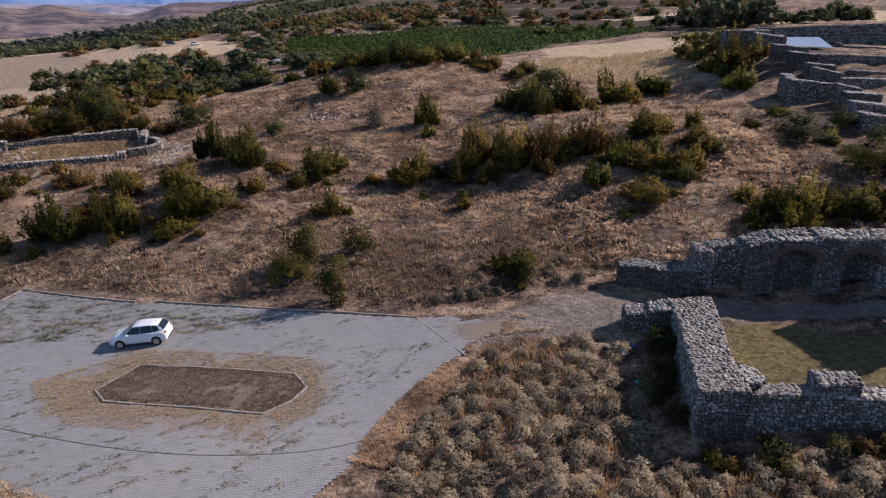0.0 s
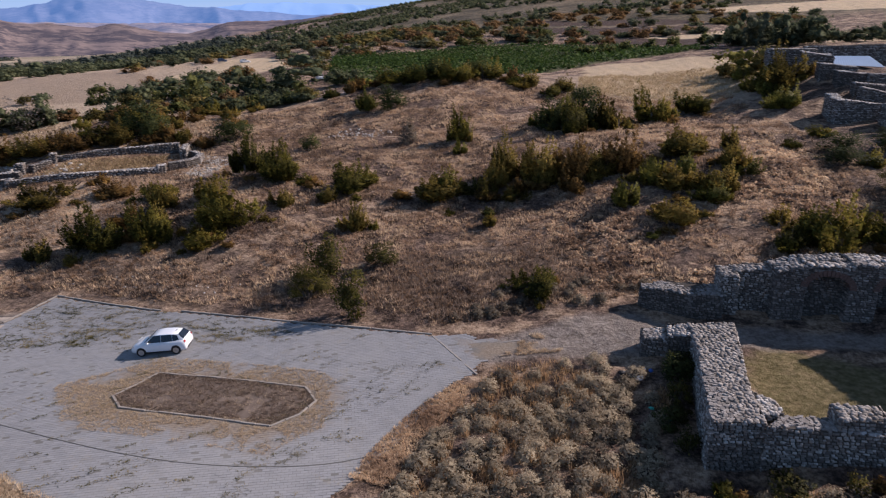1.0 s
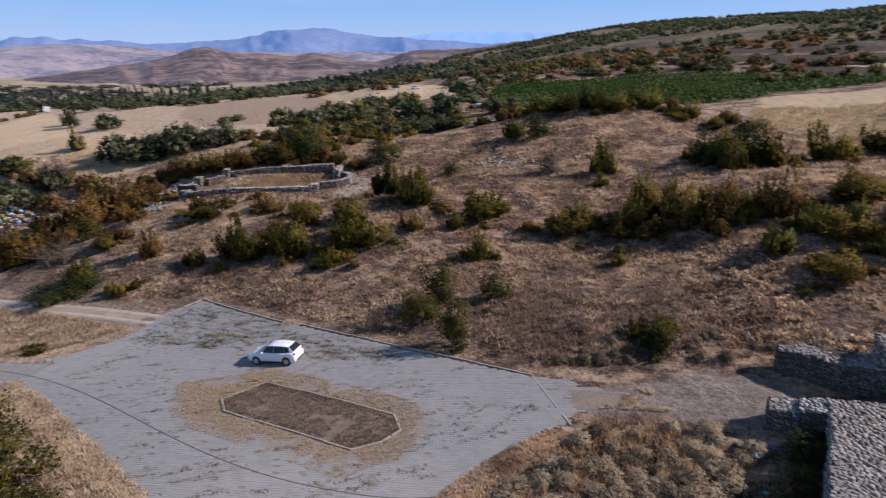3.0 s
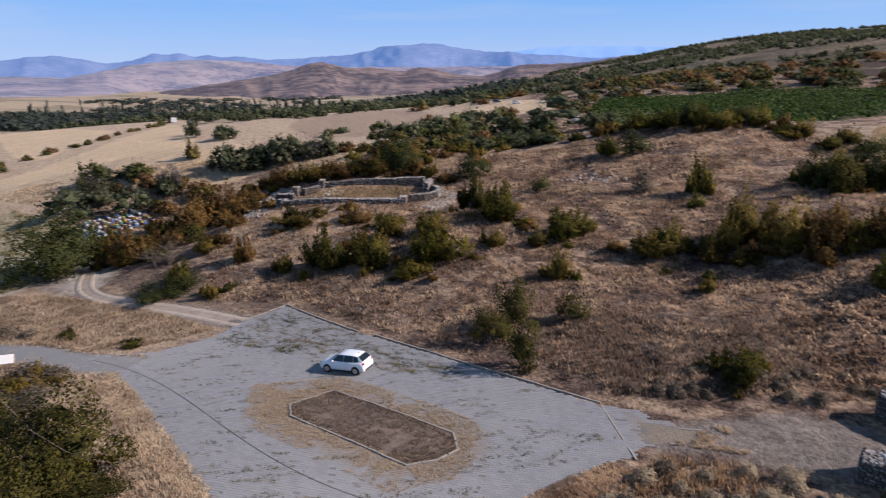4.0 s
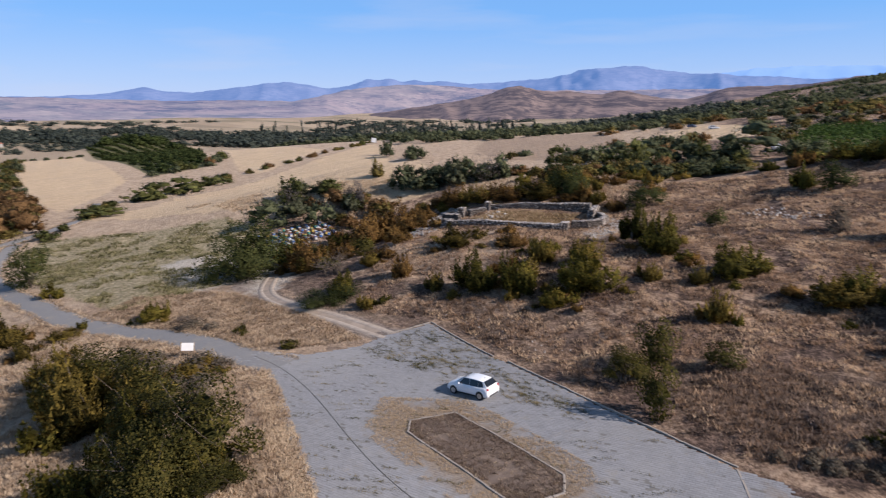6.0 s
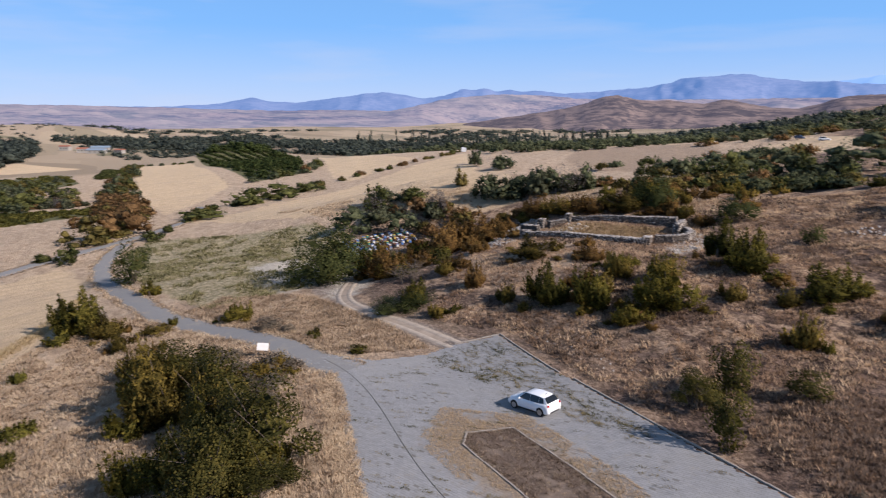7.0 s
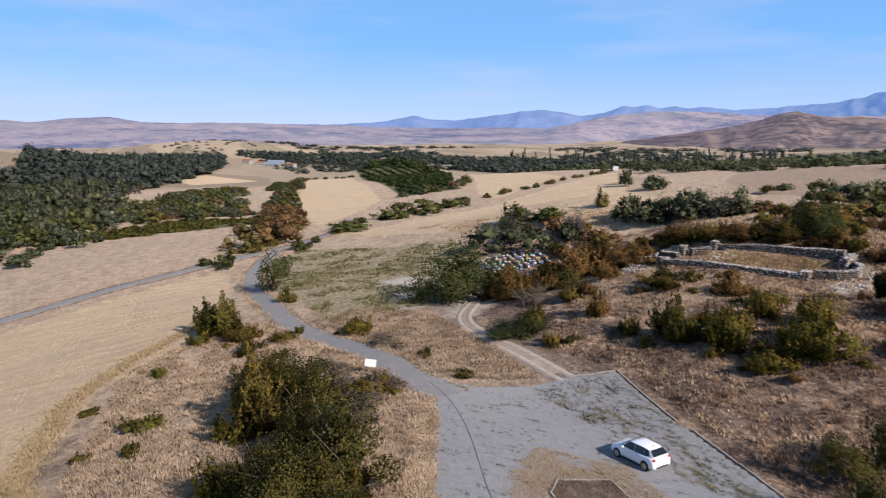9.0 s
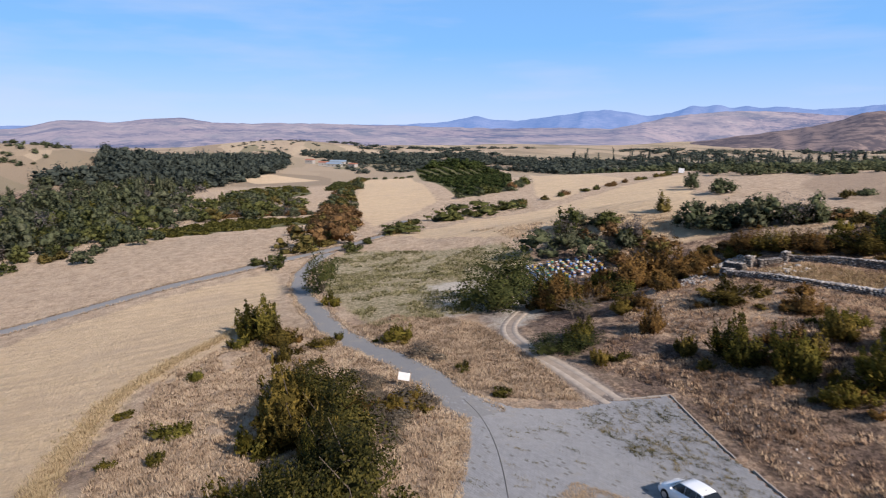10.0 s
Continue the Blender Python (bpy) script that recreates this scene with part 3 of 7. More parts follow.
def ribbon(name, line, width, mat, lift):
    """A road that follows the ground along a rounded line."""
    pts = np.array(line, float)
    for _ in range(3):
        cut = np.empty((2 * len(pts), 2))
        cut[0], cut[-1] = pts[0], pts[-1]
        cut[1:-1:2], cut[2:-1:2] = 0.75 * pts[:-1] + 0.25 * pts[1:], 0.25 * pts[:-1] + 0.75 * pts[1:]
        pts = cut
    seg = np.r_[0, np.cumsum(np.hypot(*np.diff(pts, axis=0).T))]
    s = np.linspace(0, seg[-1], int(seg[-1] / 1.0))
    c = np.column_stack([np.interp(s, seg, pts[:, 0]), np.interp(s, seg, pts[:, 1])])
    d = np.gradient(c, axis=0)
    d /= np.hypot(d[:, 0], d[:, 1])[:, None]
    side = np.column_stack([-d[:, 1], d[:, 0]])
    w = width / 2 * (1 + 0.05 * lattice(s, s * 0, 3.0, 9))
    rows = [c + side * (w * k)[:, None] for k in (-1.12, -1, -0.75, 0, 0.75, 1, 1.12)]
    v = np.stack([np.column_stack([r, height(r[:, 0], r[:, 1]) + (lift if abs(k) < 0.8 else -0.005 if abs(k) < 1.05 else -0.25)]) for r, k in zip(rows, (-1.12, -1, -0.75, 0, 0.75, 1, 1.12))], 1)
    n = len(s)
    i, j = np.arange(n - 1)[:, None] * 7, np.arange(6)[None]
    q = np.stack([i + j, i + 7 + j, i + 8 + j, i + 1 + j], -1).reshape(-1, 4)[:, ::-1]
    ob = mesh_of(name, v.reshape(-1, 3), q, mat)
    soft_shade(ob)
    return ob


lot = sheet("pavement", LOT, (-20.0, 40.0), 34, PAVING, 0.025)
lc = np.empty(len(lot.data.vertices) * 3, np.float32)
lot.data.vertices.foreach_get("co", lc)
lx, ly = lc[0::3], lc[1::3]


def litter(x, y):
    """How far inside the dry litter a place lies: round the island and along the rim."""
    return np.maximum.reduce([inside([(-27.5, 38.6), (-24, 33.8), (-10.5, 31.8), (-7.6, 34.6), (-7.2, 38.4), (-9.5, 40.2), (-22, 42.3)], x, y), -inside(LOT, x, y) - np.where((y > 44) | (x < -38), 3.0, 0.2), inside([(1.2, 40.6), (9, 42), (9, 46.5), (-1.6, 46), (-0.6, 44.4)], x, y) - 0.9]).clip(-9)


add_attr(lot, "litter", litter(lx, ly))
bed = sheet("soil_bed", ISLAND, (-16.0, 37.2), 12, plain("island_earth", (0.165, 0.125, 0.1), 0.97, 0, 0.6, 2.2), 0.06)
tagged(bed, "dark dry earth filling the kerbed island", "soil", kind="structure")
tagged(lot, "weathered grey block paving of a turning place with weeds in its joints", "pavement", kind="structure")
tagged(ribbon("road", ROAD, 3.7, ASPHALT, 0.035), "narrow worn grey asphalt road curving downhill between dry verges", "road", kind="structure")
tagged(ribbon("road", LANE, 3.9, ASPHALT, 0.06), "straight pale asphalt lane crossing the stubble fields", "road", kind="structure")


DUST = plain("pale_dust", (0.37, 0.31, 0.255), 0.97, 0, 0.45, 1.2)
tagged(ribbon("road", TRACK[1:], 2.5, plain("track_dust", (0.31, 0.25, 0.2), 0.97, 0, 0.5, 0.9), 0.02), "worn dusty bed of a farm track", "track", kind="structure")
for off in (-0.7, 0.7):
    line = [(-39.5, 49.4 + off)] + [(x, y + off) for x, y in TRACK[1:5]] + [(x + 0.7 * off, y + 0.8 * off) for x, y in TRACK[5:]]
    tagged(ribbon("road", line, 0.72, DUST, 0.05), "pale dusty wheel rut of a farm track", "track", kind="structure")


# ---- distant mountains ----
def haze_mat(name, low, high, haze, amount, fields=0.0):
    """Bare slopes a long way off, with air haze painted on as a faint surface glow."""
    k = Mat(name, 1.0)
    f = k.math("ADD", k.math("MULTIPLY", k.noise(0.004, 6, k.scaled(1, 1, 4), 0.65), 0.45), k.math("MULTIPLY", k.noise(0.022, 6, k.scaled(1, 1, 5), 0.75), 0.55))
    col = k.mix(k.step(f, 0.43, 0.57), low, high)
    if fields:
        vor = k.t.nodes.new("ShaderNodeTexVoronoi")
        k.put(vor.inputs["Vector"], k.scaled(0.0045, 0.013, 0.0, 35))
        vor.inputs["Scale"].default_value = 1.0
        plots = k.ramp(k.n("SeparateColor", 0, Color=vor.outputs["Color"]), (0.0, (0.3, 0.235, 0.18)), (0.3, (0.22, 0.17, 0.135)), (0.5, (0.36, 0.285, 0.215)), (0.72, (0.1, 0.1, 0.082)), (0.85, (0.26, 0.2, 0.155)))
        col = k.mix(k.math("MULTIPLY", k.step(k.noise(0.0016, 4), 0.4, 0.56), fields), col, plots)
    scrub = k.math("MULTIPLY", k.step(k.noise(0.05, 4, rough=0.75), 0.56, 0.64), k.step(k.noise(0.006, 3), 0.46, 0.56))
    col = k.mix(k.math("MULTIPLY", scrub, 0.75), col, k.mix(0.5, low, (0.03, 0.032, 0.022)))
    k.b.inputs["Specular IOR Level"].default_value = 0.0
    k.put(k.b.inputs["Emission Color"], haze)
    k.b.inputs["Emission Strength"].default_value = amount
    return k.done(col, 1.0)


def mountain(name, skyline, dist, depth, mat, label, seed, foot=-30.0, carved=1.0, behind=None):
    """A range along a skyline of (bearing to the west of north, degrees above eye level)."""
    sk = np.array(skyline)
    a = np.arange(sk[0, 0], sk[-1, 0], 0.16)
    top = np.interp(a, sk[:, 0], sk[:, 1])
    top = np.convolve(np.pad(top, 4, mode="edge"), np.hanning(9) / np.hanning(9).sum(), "valid") + 0.03 * lattice(a, a * 0, 0.9, seed + 5) + 0.02 * lattice(a, a * 0, 0.4, seed + 6)
    rows = []
    for f in np.linspace(0, 1.25, 30):
        r = dist + depth * f + 120 * lattice(a, a * 0, 5.0, seed)
        if behind:
            r += behind[1] * (1 - min(f, 1.0)) * smooth(-a, -behind[0] - 6, -behind[0])
        x, y = 6 - r * np.sin(np.radians(a)), 8 + r * np.cos(np.radians(a))
        crest = 22 + np.tan(np.radians(top)) * (dist + depth)
        rise = smooth(f, 0, 1.05) if f <= 1 else 1 - (f - 1) * 2.0
        # spurs and gullies of three sizes
        bell = math.sin(math.pi * min(f, 1.0)) ** 0.8
        bent = a + 1.2 * lattice(a, a * 0 + f * 7, 4.0, seed + 3)
        fold = 0.17 * lattice(bent, f * 5 + a * 0, 4.6, seed) - 0.16 * np.abs(lattice(bent, f * 3.2 + a * 0, 2.1, seed + 1)) + 0.06 * lattice(bent, f * 7 + a * 0, 0.9, seed + 2)
        fold = bell * (fold + 0.06)
        fold *= carved
        z = foot + (crest - foot) * (rise + fold) + (0.012 * (crest - foot) * lattice(x, y, dist * 0.008, seed + 2))
        rows.append(np.column_stack([x, y, z]))
    v = np.stack(rows)
    nr_, n = v.shape[:2]
    i, j = np.arange(nr_ - 1)[:, None] * n, np.arange(n - 1)[None]
    q = np.stack([i + j, i + 1 + j, i + n + 1 + j, i + n + j], -1).reshape(-1, 4)[:, ::-1]
    ob = mesh_of(name, v.reshape(-1, 3), q, mat)
    soft_shade(ob)
    return tagged(ob, label, "mountain", kind="structure")


# bluish emission on these nearer hills paints in thinner haze
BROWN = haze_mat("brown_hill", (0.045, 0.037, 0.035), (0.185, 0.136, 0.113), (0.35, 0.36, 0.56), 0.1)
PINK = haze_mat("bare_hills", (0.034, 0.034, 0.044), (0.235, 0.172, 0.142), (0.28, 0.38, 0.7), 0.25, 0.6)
# the blue of these two ranges is haze, in base colour and glow
BLUE = haze_mat("hazed_blue_range", (0.075, 0.08, 0.105), (0.115, 0.115, 0.14), (0.17, 0.37, 0.83), 0.39)
PALE = haze_mat("hazed_pale_range", (0.06, 0.075, 0.11), (0.065, 0.08, 0.12), (0.27, 0.51, 0.95), 0.64)
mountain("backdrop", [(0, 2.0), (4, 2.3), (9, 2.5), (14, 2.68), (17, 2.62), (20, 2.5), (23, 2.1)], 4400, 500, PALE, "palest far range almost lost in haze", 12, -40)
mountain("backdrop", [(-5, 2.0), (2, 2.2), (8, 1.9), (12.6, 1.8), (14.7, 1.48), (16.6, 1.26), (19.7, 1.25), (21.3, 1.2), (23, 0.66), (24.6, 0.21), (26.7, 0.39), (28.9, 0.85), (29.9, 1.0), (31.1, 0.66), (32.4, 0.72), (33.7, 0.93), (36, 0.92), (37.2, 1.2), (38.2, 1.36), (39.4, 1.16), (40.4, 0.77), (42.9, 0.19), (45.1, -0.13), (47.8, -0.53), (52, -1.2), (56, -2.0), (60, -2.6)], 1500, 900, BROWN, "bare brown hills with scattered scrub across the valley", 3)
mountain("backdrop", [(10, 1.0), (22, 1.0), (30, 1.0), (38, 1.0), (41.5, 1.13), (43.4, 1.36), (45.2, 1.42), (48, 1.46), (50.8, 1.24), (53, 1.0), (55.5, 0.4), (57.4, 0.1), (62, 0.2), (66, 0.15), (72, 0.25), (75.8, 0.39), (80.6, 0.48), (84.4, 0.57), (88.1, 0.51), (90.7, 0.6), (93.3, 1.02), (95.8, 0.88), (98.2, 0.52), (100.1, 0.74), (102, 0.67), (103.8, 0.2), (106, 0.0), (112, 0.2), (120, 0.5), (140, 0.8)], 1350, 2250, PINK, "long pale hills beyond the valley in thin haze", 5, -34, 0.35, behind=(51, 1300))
mountain("backdrop", [(-40, 2.0), (0, 1.7), (12, 1.65), (15.2, 1.7), (18.5, 1.88), (20.8, 1.97), (24.3, 2.3), (26.8, 2.65), (28.4, 2.9), (29.2, 2.84), (32.9, 2.51), (35.5, 2.02), (38.7, 1.81), (42.4, 1.55), (44.5, 1.77), (46.2, 1.67), (47.1, 1.88), (48.2, 1.71), (49.3, 2.02), (50.2, 1.74), (51.1, 1.9), (52.6, 1.34), (54.6, 1.1), (55.6, 1.39), (57.7, 1.64), (59.4, 1.45), (60.6, 1.22), (63.2, 0.95), (65.1, 0.8), (67.4, 0.9), (68.8, 1.24), (69.8, 1.0), (72, 0.6), (76, 0.45), (84, 0.45), (106, 0.3), (150, 0.6)], 3500, 800, BLUE, "high mountain range on the horizon, blue with haze", 8, -40)


# ---- vegetation ----
def part(name, bm, mat, parent, label=""):
    """Link a bmesh as one mesh under a thing or under a part."""
    me = bpy.data.meshes.new(name)
    bm.to_mesh(me)
    bm.free()
    me.materials.append(mat)
    ob = new(name, me)
    ob.parent = parent
    return tagged(ob, label)


def outward(v, f, centres, lean):
    """Turn each leaf to face away from the heart of its plant, and round its shading the same way."""
    k = f.shape[1]
    q = v[f]
    n = np.cross(q[:, 1] - q[:, 0], q[:, 2] - q[:, 0])
    n /= np.linalg.norm(n, axis=1)[:, None] + 1e-9
    away = q.mean(1) - centres
    away /= np.linalg.norm(away, axis=1)[:, None] + 1e-9
    back = (n * away).sum(1) < 0
    f = np.where(back[:, None], f[:, ::-1], f)
    n[back] *= -1
    n = n * (1 - lean) + away * lean
    n /= np.linalg.norm(n, axis=1)[:, None] + 1e-9
    normals = np.zeros_like(v)
    normals[f.ravel()] = np.repeat(n, k, 0)
    return f, normals


def leaves(rng, centres, sizes, up=0.35, out=None):
    """Quads, one a leaf clump, turned every way or mostly outward; returns vertices and faces."""
    n = len(centres)
    d = rng.normal(size=(n, 3))
    d /= np.linalg.norm(d, axis=1)[:, None]
    if out is not None:
        d = d * 0.75 + out
    else:
        d[:, 2] = np.abs(d[:, 2]) * (1 - up) + up
    e = np.cross(d, rng.normal(size=(n, 3)))
    e /= np.linalg.norm(e, axis=1)[:, None]
    f = np.cross(d, e)
    f /= np.linalg.norm(f, axis=1)[:, None]
    s = sizes[:, None]
    v = np.stack([centres - e * s * 0.5, centres - f * s * 0.32 + e * s * 0.1, centres + e * s * 0.62, centres + f * s * 0.34], 1)
    return v.reshape(-1, 3), np.arange(4 * n).reshape(-1, 4)


def tubes(bm, p, q, r0, r1, sides=5):
    """A tapered limb."""
    p, q = Vector(p), Vector(q)
    m = (q - p).to_track_quat("Z", "Y").to_matrix()
    a = [bm.verts.new(p + m @ Vector((r0 * math.cos(k * math.tau / sides), r0 * math.sin(k * math.tau / sides), 0))) for k in range(sides)]
    b = [bm.verts.new(q + m @ Vector((r1 * math.cos(k * math.tau / sides), r1 * math.sin(k * math.tau / sides), 0))) for k in range(sides)]
    for k in range(sides):
        bm.faces.new((a[k], a[(k + 1) % sides], b[(k + 1) % sides], b[k]))


def lobed(rng, n, style):
    """Leaf places and outward turns in a tree crown one unit wide and high, in lobes with gaps between."""
    lobes = {"t": 18, "b": 10, "d": 20}[style]
    a, q = rng.uniform(0, 6.283, lobes), np.sqrt(rng.uniform(0.02, 1, lobes))
    c = np.column_stack([0.34 * q * np.cos(a), 0.34 * q * np.sin(a), np.zeros(lobes)])
    c[:, 2] = rng.uniform(0.15, 0.78, lobes) * np.sqrt(1 - 0.75 * q * q)
    r = rng.uniform(0.12, 0.23, lobes) * (1.0 if style == "d" else 0.85)
    pick = rng.integers(0, lobes, n)
    d = rng.normal(size=(n, 3))
    d /= np.linalg.norm(d, axis=1)[:, None]
    p = c[pick] + d * (r[pick] * rng.uniform(0.15, 1.0, n) ** 0.3)[:, None] * (1, 1, 1.15)
    return fitted(p), c, d


def fitted(p):
    p[:, 2] = np.clip(p[:, 2], 0.01, None)
    p[:, :2] *= 0.5 / np.percentile(np.abs(p[:, :2]), 98)
    p[:, 2] /= np.percentile(p[:, 2], 99)
    return p


def shoots(rng, n, style):
    """A bush of several clumps of upright shoots, uneven in height: leaf places, and the way each leaf points."""
    m, k = 6, 110
    ca, cq = rng.uniform(0, 6.283, m), np.sqrt(rng.uniform(0.05, 1, m))
    mid = np.column_stack([0.3 * cq * np.cos(ca), 0.3 * cq * np.sin(ca)])
    rise, wide = rng.uniform(0.5, 1.0, m) * (1.05 - 0.3 * cq), rng.uniform(0.13, 0.24, m)
    rise[0] = 1.0
    own = rng.integers(0, m, k)
    a, q = rng.uniform(0, 6.283, k), np.sqrt(rng.uniform(0, 1, k))
    way2 = np.column_stack([np.cos(a), np.sin(a)]) * q[:, None]
    foot = np.column_stack([mid[own] * 0.8 + way2 * wide[own, None] * 0.45, np.zeros(k)])
    tip = np.column_stack([mid[own] * 1.1 + way2 * wide[own, None], rise[own] * (1.0 - 0.45 * q ** 2) * rng.uniform(0.6, 1.12, k)])
    pick = rng.integers(0, k, n)
    f = rng.uniform(0.08, 1.0, n)[:, None] ** 0.8
    bow = np.column_stack([f * (1 - f) * 0.5, f * (1 - f) * 0.5, 0 * f]) * (tip - foot)[pick]
    p = foot[pick] * (1 - f) + tip[pick] * f + bow + rng.normal(size=(n, 3)) * 0.036 * (1.2 - f)
    way = (tip - foot)[pick]
    way /= np.linalg.norm(way, axis=1)[:, None]
    return p, tip, way * 0.9 + rng.normal(size=(n, 3)) * 0.45


def cushion(rng, n):
    """A dense low dome of fine twigs: places and outward turns."""
    d = rng.normal(size=(n, 3))
    d[:, 2] = np.abs(d[:, 2])
    d /= np.linalg.norm(d, axis=1)[:, None]
    w = rng.uniform(0, 6.283, 3)
    lump = 0.46 + 0.07 * np.sin(5 * d[:, 0] + w[0]) * np.sin(5 * d[:, 1] + w[1]) + 0.05 * np.sin(9 * d[:, 0] + 7 * d[:, 2] + w[2])
    p = d * (lump * rng.uniform(0.72, 1.08, n))[:, None]
    return fitted(p), d[:6] * 0.3, d


def blades(rng, p, way, sizes, slim):
    """Pointed leaves along a given way; returns vertices and faces."""
    e = way / np.linalg.norm(way, axis=1)[:, None]
    f = np.cross(e, rng.normal(size=e.shape))
    f /= np.linalg.norm(f, axis=1)[:, None]
    s = sizes[:, None]
    v = np.stack([p - e * s * 0.45 - f * s * slim, p - e * s * 0.45 + f * s * slim, p + e * s * 0.8], 1)
    return v.reshape(-1, 3), np.arange(3 * len(p)).reshape(-1, 3)


PROTO = {}
KINDS = {
    "g": ("bush", "dense dark green bush with olive tips on the dry slope", "bush", 5.4),
    "d": ("tree", "low dark green round-crowned tree among dry grass", "tree", 4.4),
    "o": ("bush", "olive and yellow-green bush with loose upright shoots", "bush", 5.0),
    "r": ("bush", "rust-brown autumn bush in a dry thicket", "bush", 5.0),
    "y": ("bush", "small yellow-green bush standing alone in dry grass", "bush", 5.6),
    "t": ("tree", "open dark shrubby tree with thin foliage and bare twigs", "tree", 4.8),
    "s": ("bush", "grey half-bare upright shrub on the slope", "bush", 3.6),
    "w": ("shrub", "low rounded grey-green sage shrub with dry tips", "shrub", 3.4),
    "b": ("tree", "bare grey twiggy tree above the thicket", "tree", 1.6),
}


LEVELS = (0.14, 0.1, 0.072, 0.052, 0.038, 0.027)


def foliage(style, k, size):
    """Leaves of one plant a unit wide and high: vertices, faces, and where its limbs end."""
    n = int(KINDS[style][3] / size ** 2)
    rng = np.random.default_rng(hash_of(style) * 31 + k)
    sizes = size * rng.uniform(0.6, 1.5, n)
    if style in "goyr":
        p, lobes, way = shoots(rng, n, style)
        v, f = blades(rng, p, way, sizes * 1.3, 0.26)
        inner = p[:70] * (0.72, 0.72, 0.66)
    elif style in "ws":
        p, lobes, out = cushion(rng, n)
        v, f = blades(rng, p, np.cross(out + rng.normal(size=out.shape) * 0.5, rng.normal(size=out.shape)) + out * 0.35, sizes, 0.34)
        inner = p[:40] * 0.75
    else:
        p, lobes, out = lobed(rng, n, style)
        if style == "b":
            sizes *= 0.35
        v, f = leaves(rng, p, sizes, 0.35, out)
        inner = lobes + rng.normal(size=lobes.shape) * 0.03
    if style != "b":
        # the dense heart of the plant, which light hardly passes
        v2, f2 = leaves(rng, inner, rng.uniform(0.16, 0.28, len(inner)))
        v2, f2 = (v2[:, :], f2) if f.shape[1] == 4 else (v2, np.vstack([f2[:, :3], f2[:, [0, 2, 3]]]))
        v, f = np.vstack([v, v2]), np.vstack([f, f2 + len(v)])
    f, normals = outward(v, f, np.array([[0, 0, 0.15 if style in "ws" else 0.3]]), 0.72)
    return v, f, lobes, normals


def plant(style, k, size):
    """One plant, a unit wide and high: trunk and crown under an Empty at its foot."""
    name, label, cat, fill = KINDS[style]
    v, f, lobes, normals = foliage(style, k, size)
    rng = np.random.default_rng(hash_of(style) * 17 + k)
    root = tagged(new(name), label, cat)
    bm = bmesh.new()
    stems = 1 if style == "d" else 3
    for s in range(stems):
        x, y = rng.normal(size=2) * (0.02 if stems == 1 else 0.05)
        tubes(bm, (x, y, -0.12), (x * 1.5, y * 1.5, 0.25), 0.03, 0.022)
    for c in lobes[:18]:
        b = 0.03 * rng.normal(size=2)
        tubes(bm, (b[0], b[1], 0.1), tuple(c * 0.85), 0.009, 0.003, 3)
    if style in "bt":
        for _ in range(110 if style == "b" else 26):
            c = lobes[rng.integers(len(lobes))]
            e = c + rng.normal(size=3) * (0.16, 0.16, 0.13) + (0, 0, 0.1)
            tubes(bm, tuple(c), tuple(e), 0.006, 0.002, 3)
    part("trunk", bm, BARK, root)
    crown = mesh_of("crown", v, f, LEAF[style], normals)
    crown.parent = root
    return root


def hash_of(s):
    return sum((i + 1) * ord(ch) for i, ch in enumerate(s))


FAR = {}


def set_far(style, x, y, w, h, turn):
    """Keep a plant a long way off for the joined thickets."""
    FAR.setdefault(style, []).append((x, y, w, h, turn))


def crown_mat(name, dark, mid, lit):
    """Massed foliage seen from far off, light and dark from clump to clump and leaf to leaf."""
    k = Mat(name, 0.85)
    k.b.inputs["Specular IOR Level"].default_value = 0.1
    leaf = k.noise(1.7, 5, rough=0.75)
    f = k.math("ADD", k.math("ADD", k.math("MULTIPLY", k.island(), 0.3), k.math("MULTIPLY", k.step(leaf, 0.34, 0.66), 0.45)), k.math("MULTIPLY", k.step(k.noise(0.09, 3), 0.35, 0.65), 0.25))
    k.bump(leaf, 0.3, 0.7)
    col = k.ramp(f, (0.15, dark), (0.5, mid), (0.88, lit))
    k.done(col, 1.0)
    tr = k.t.nodes.new("ShaderNodeBsdfTranslucent")
    k.put(tr.inputs["Color"], col)
    mx = k.t.nodes.new("ShaderNodeMixShader")
    mx.inputs[0].default_value = 0.5
    k.t.links.new(k.b.outputs[0], mx.inputs[1])
    k.t.links.new(tr.outputs[0], mx.inputs[2])
    k.t.links.new(mx.outputs[0], k.t.nodes["Material Output"].inputs["Surface"])
    return k.m


# the d and t greens carry a little bluish air haze in their colour
CROWN = {
    "g": crown_mat("crown_green", (0.045, 0.054, 0.02), (0.128, 0.137, 0.046), (0.24, 0.235, 0.08)),
    "d": crown_mat("crown_dark", (0.046, 0.058, 0.035), (0.122, 0.14, 0.076), (0.23, 0.24, 0.125)),
    "o": crown_mat("crown_olive", (0.07, 0.06, 0.022), (0.195, 0.156, 0.052), (0.35, 0.27, 0.085)),
    "r": crown_mat("crown_rust", (0.095, 0.058, 0.028), (0.27, 0.155, 0.07), (0.42, 0.265, 0.12)),
    "y": crown_mat("crown_yellow", (0.06, 0.06, 0.016), (0.165, 0.152, 0.038), (0.29, 0.255, 0.07)),
    "t": crown_mat("crown_open", (0.055, 0.062, 0.04), (0.135, 0.145, 0.088), (0.235, 0.24, 0.14)),
    "b": crown_mat("crown_bare", (0.13, 0.112, 0.1), (0.26, 0.225, 0.205), (0.38, 0.335, 0.305)),
}
GROVE = crown_mat("crown_grove", (0.03, 0.044, 0.016), (0.075, 0.1, 0.032), (0.14, 0.168, 0.055))
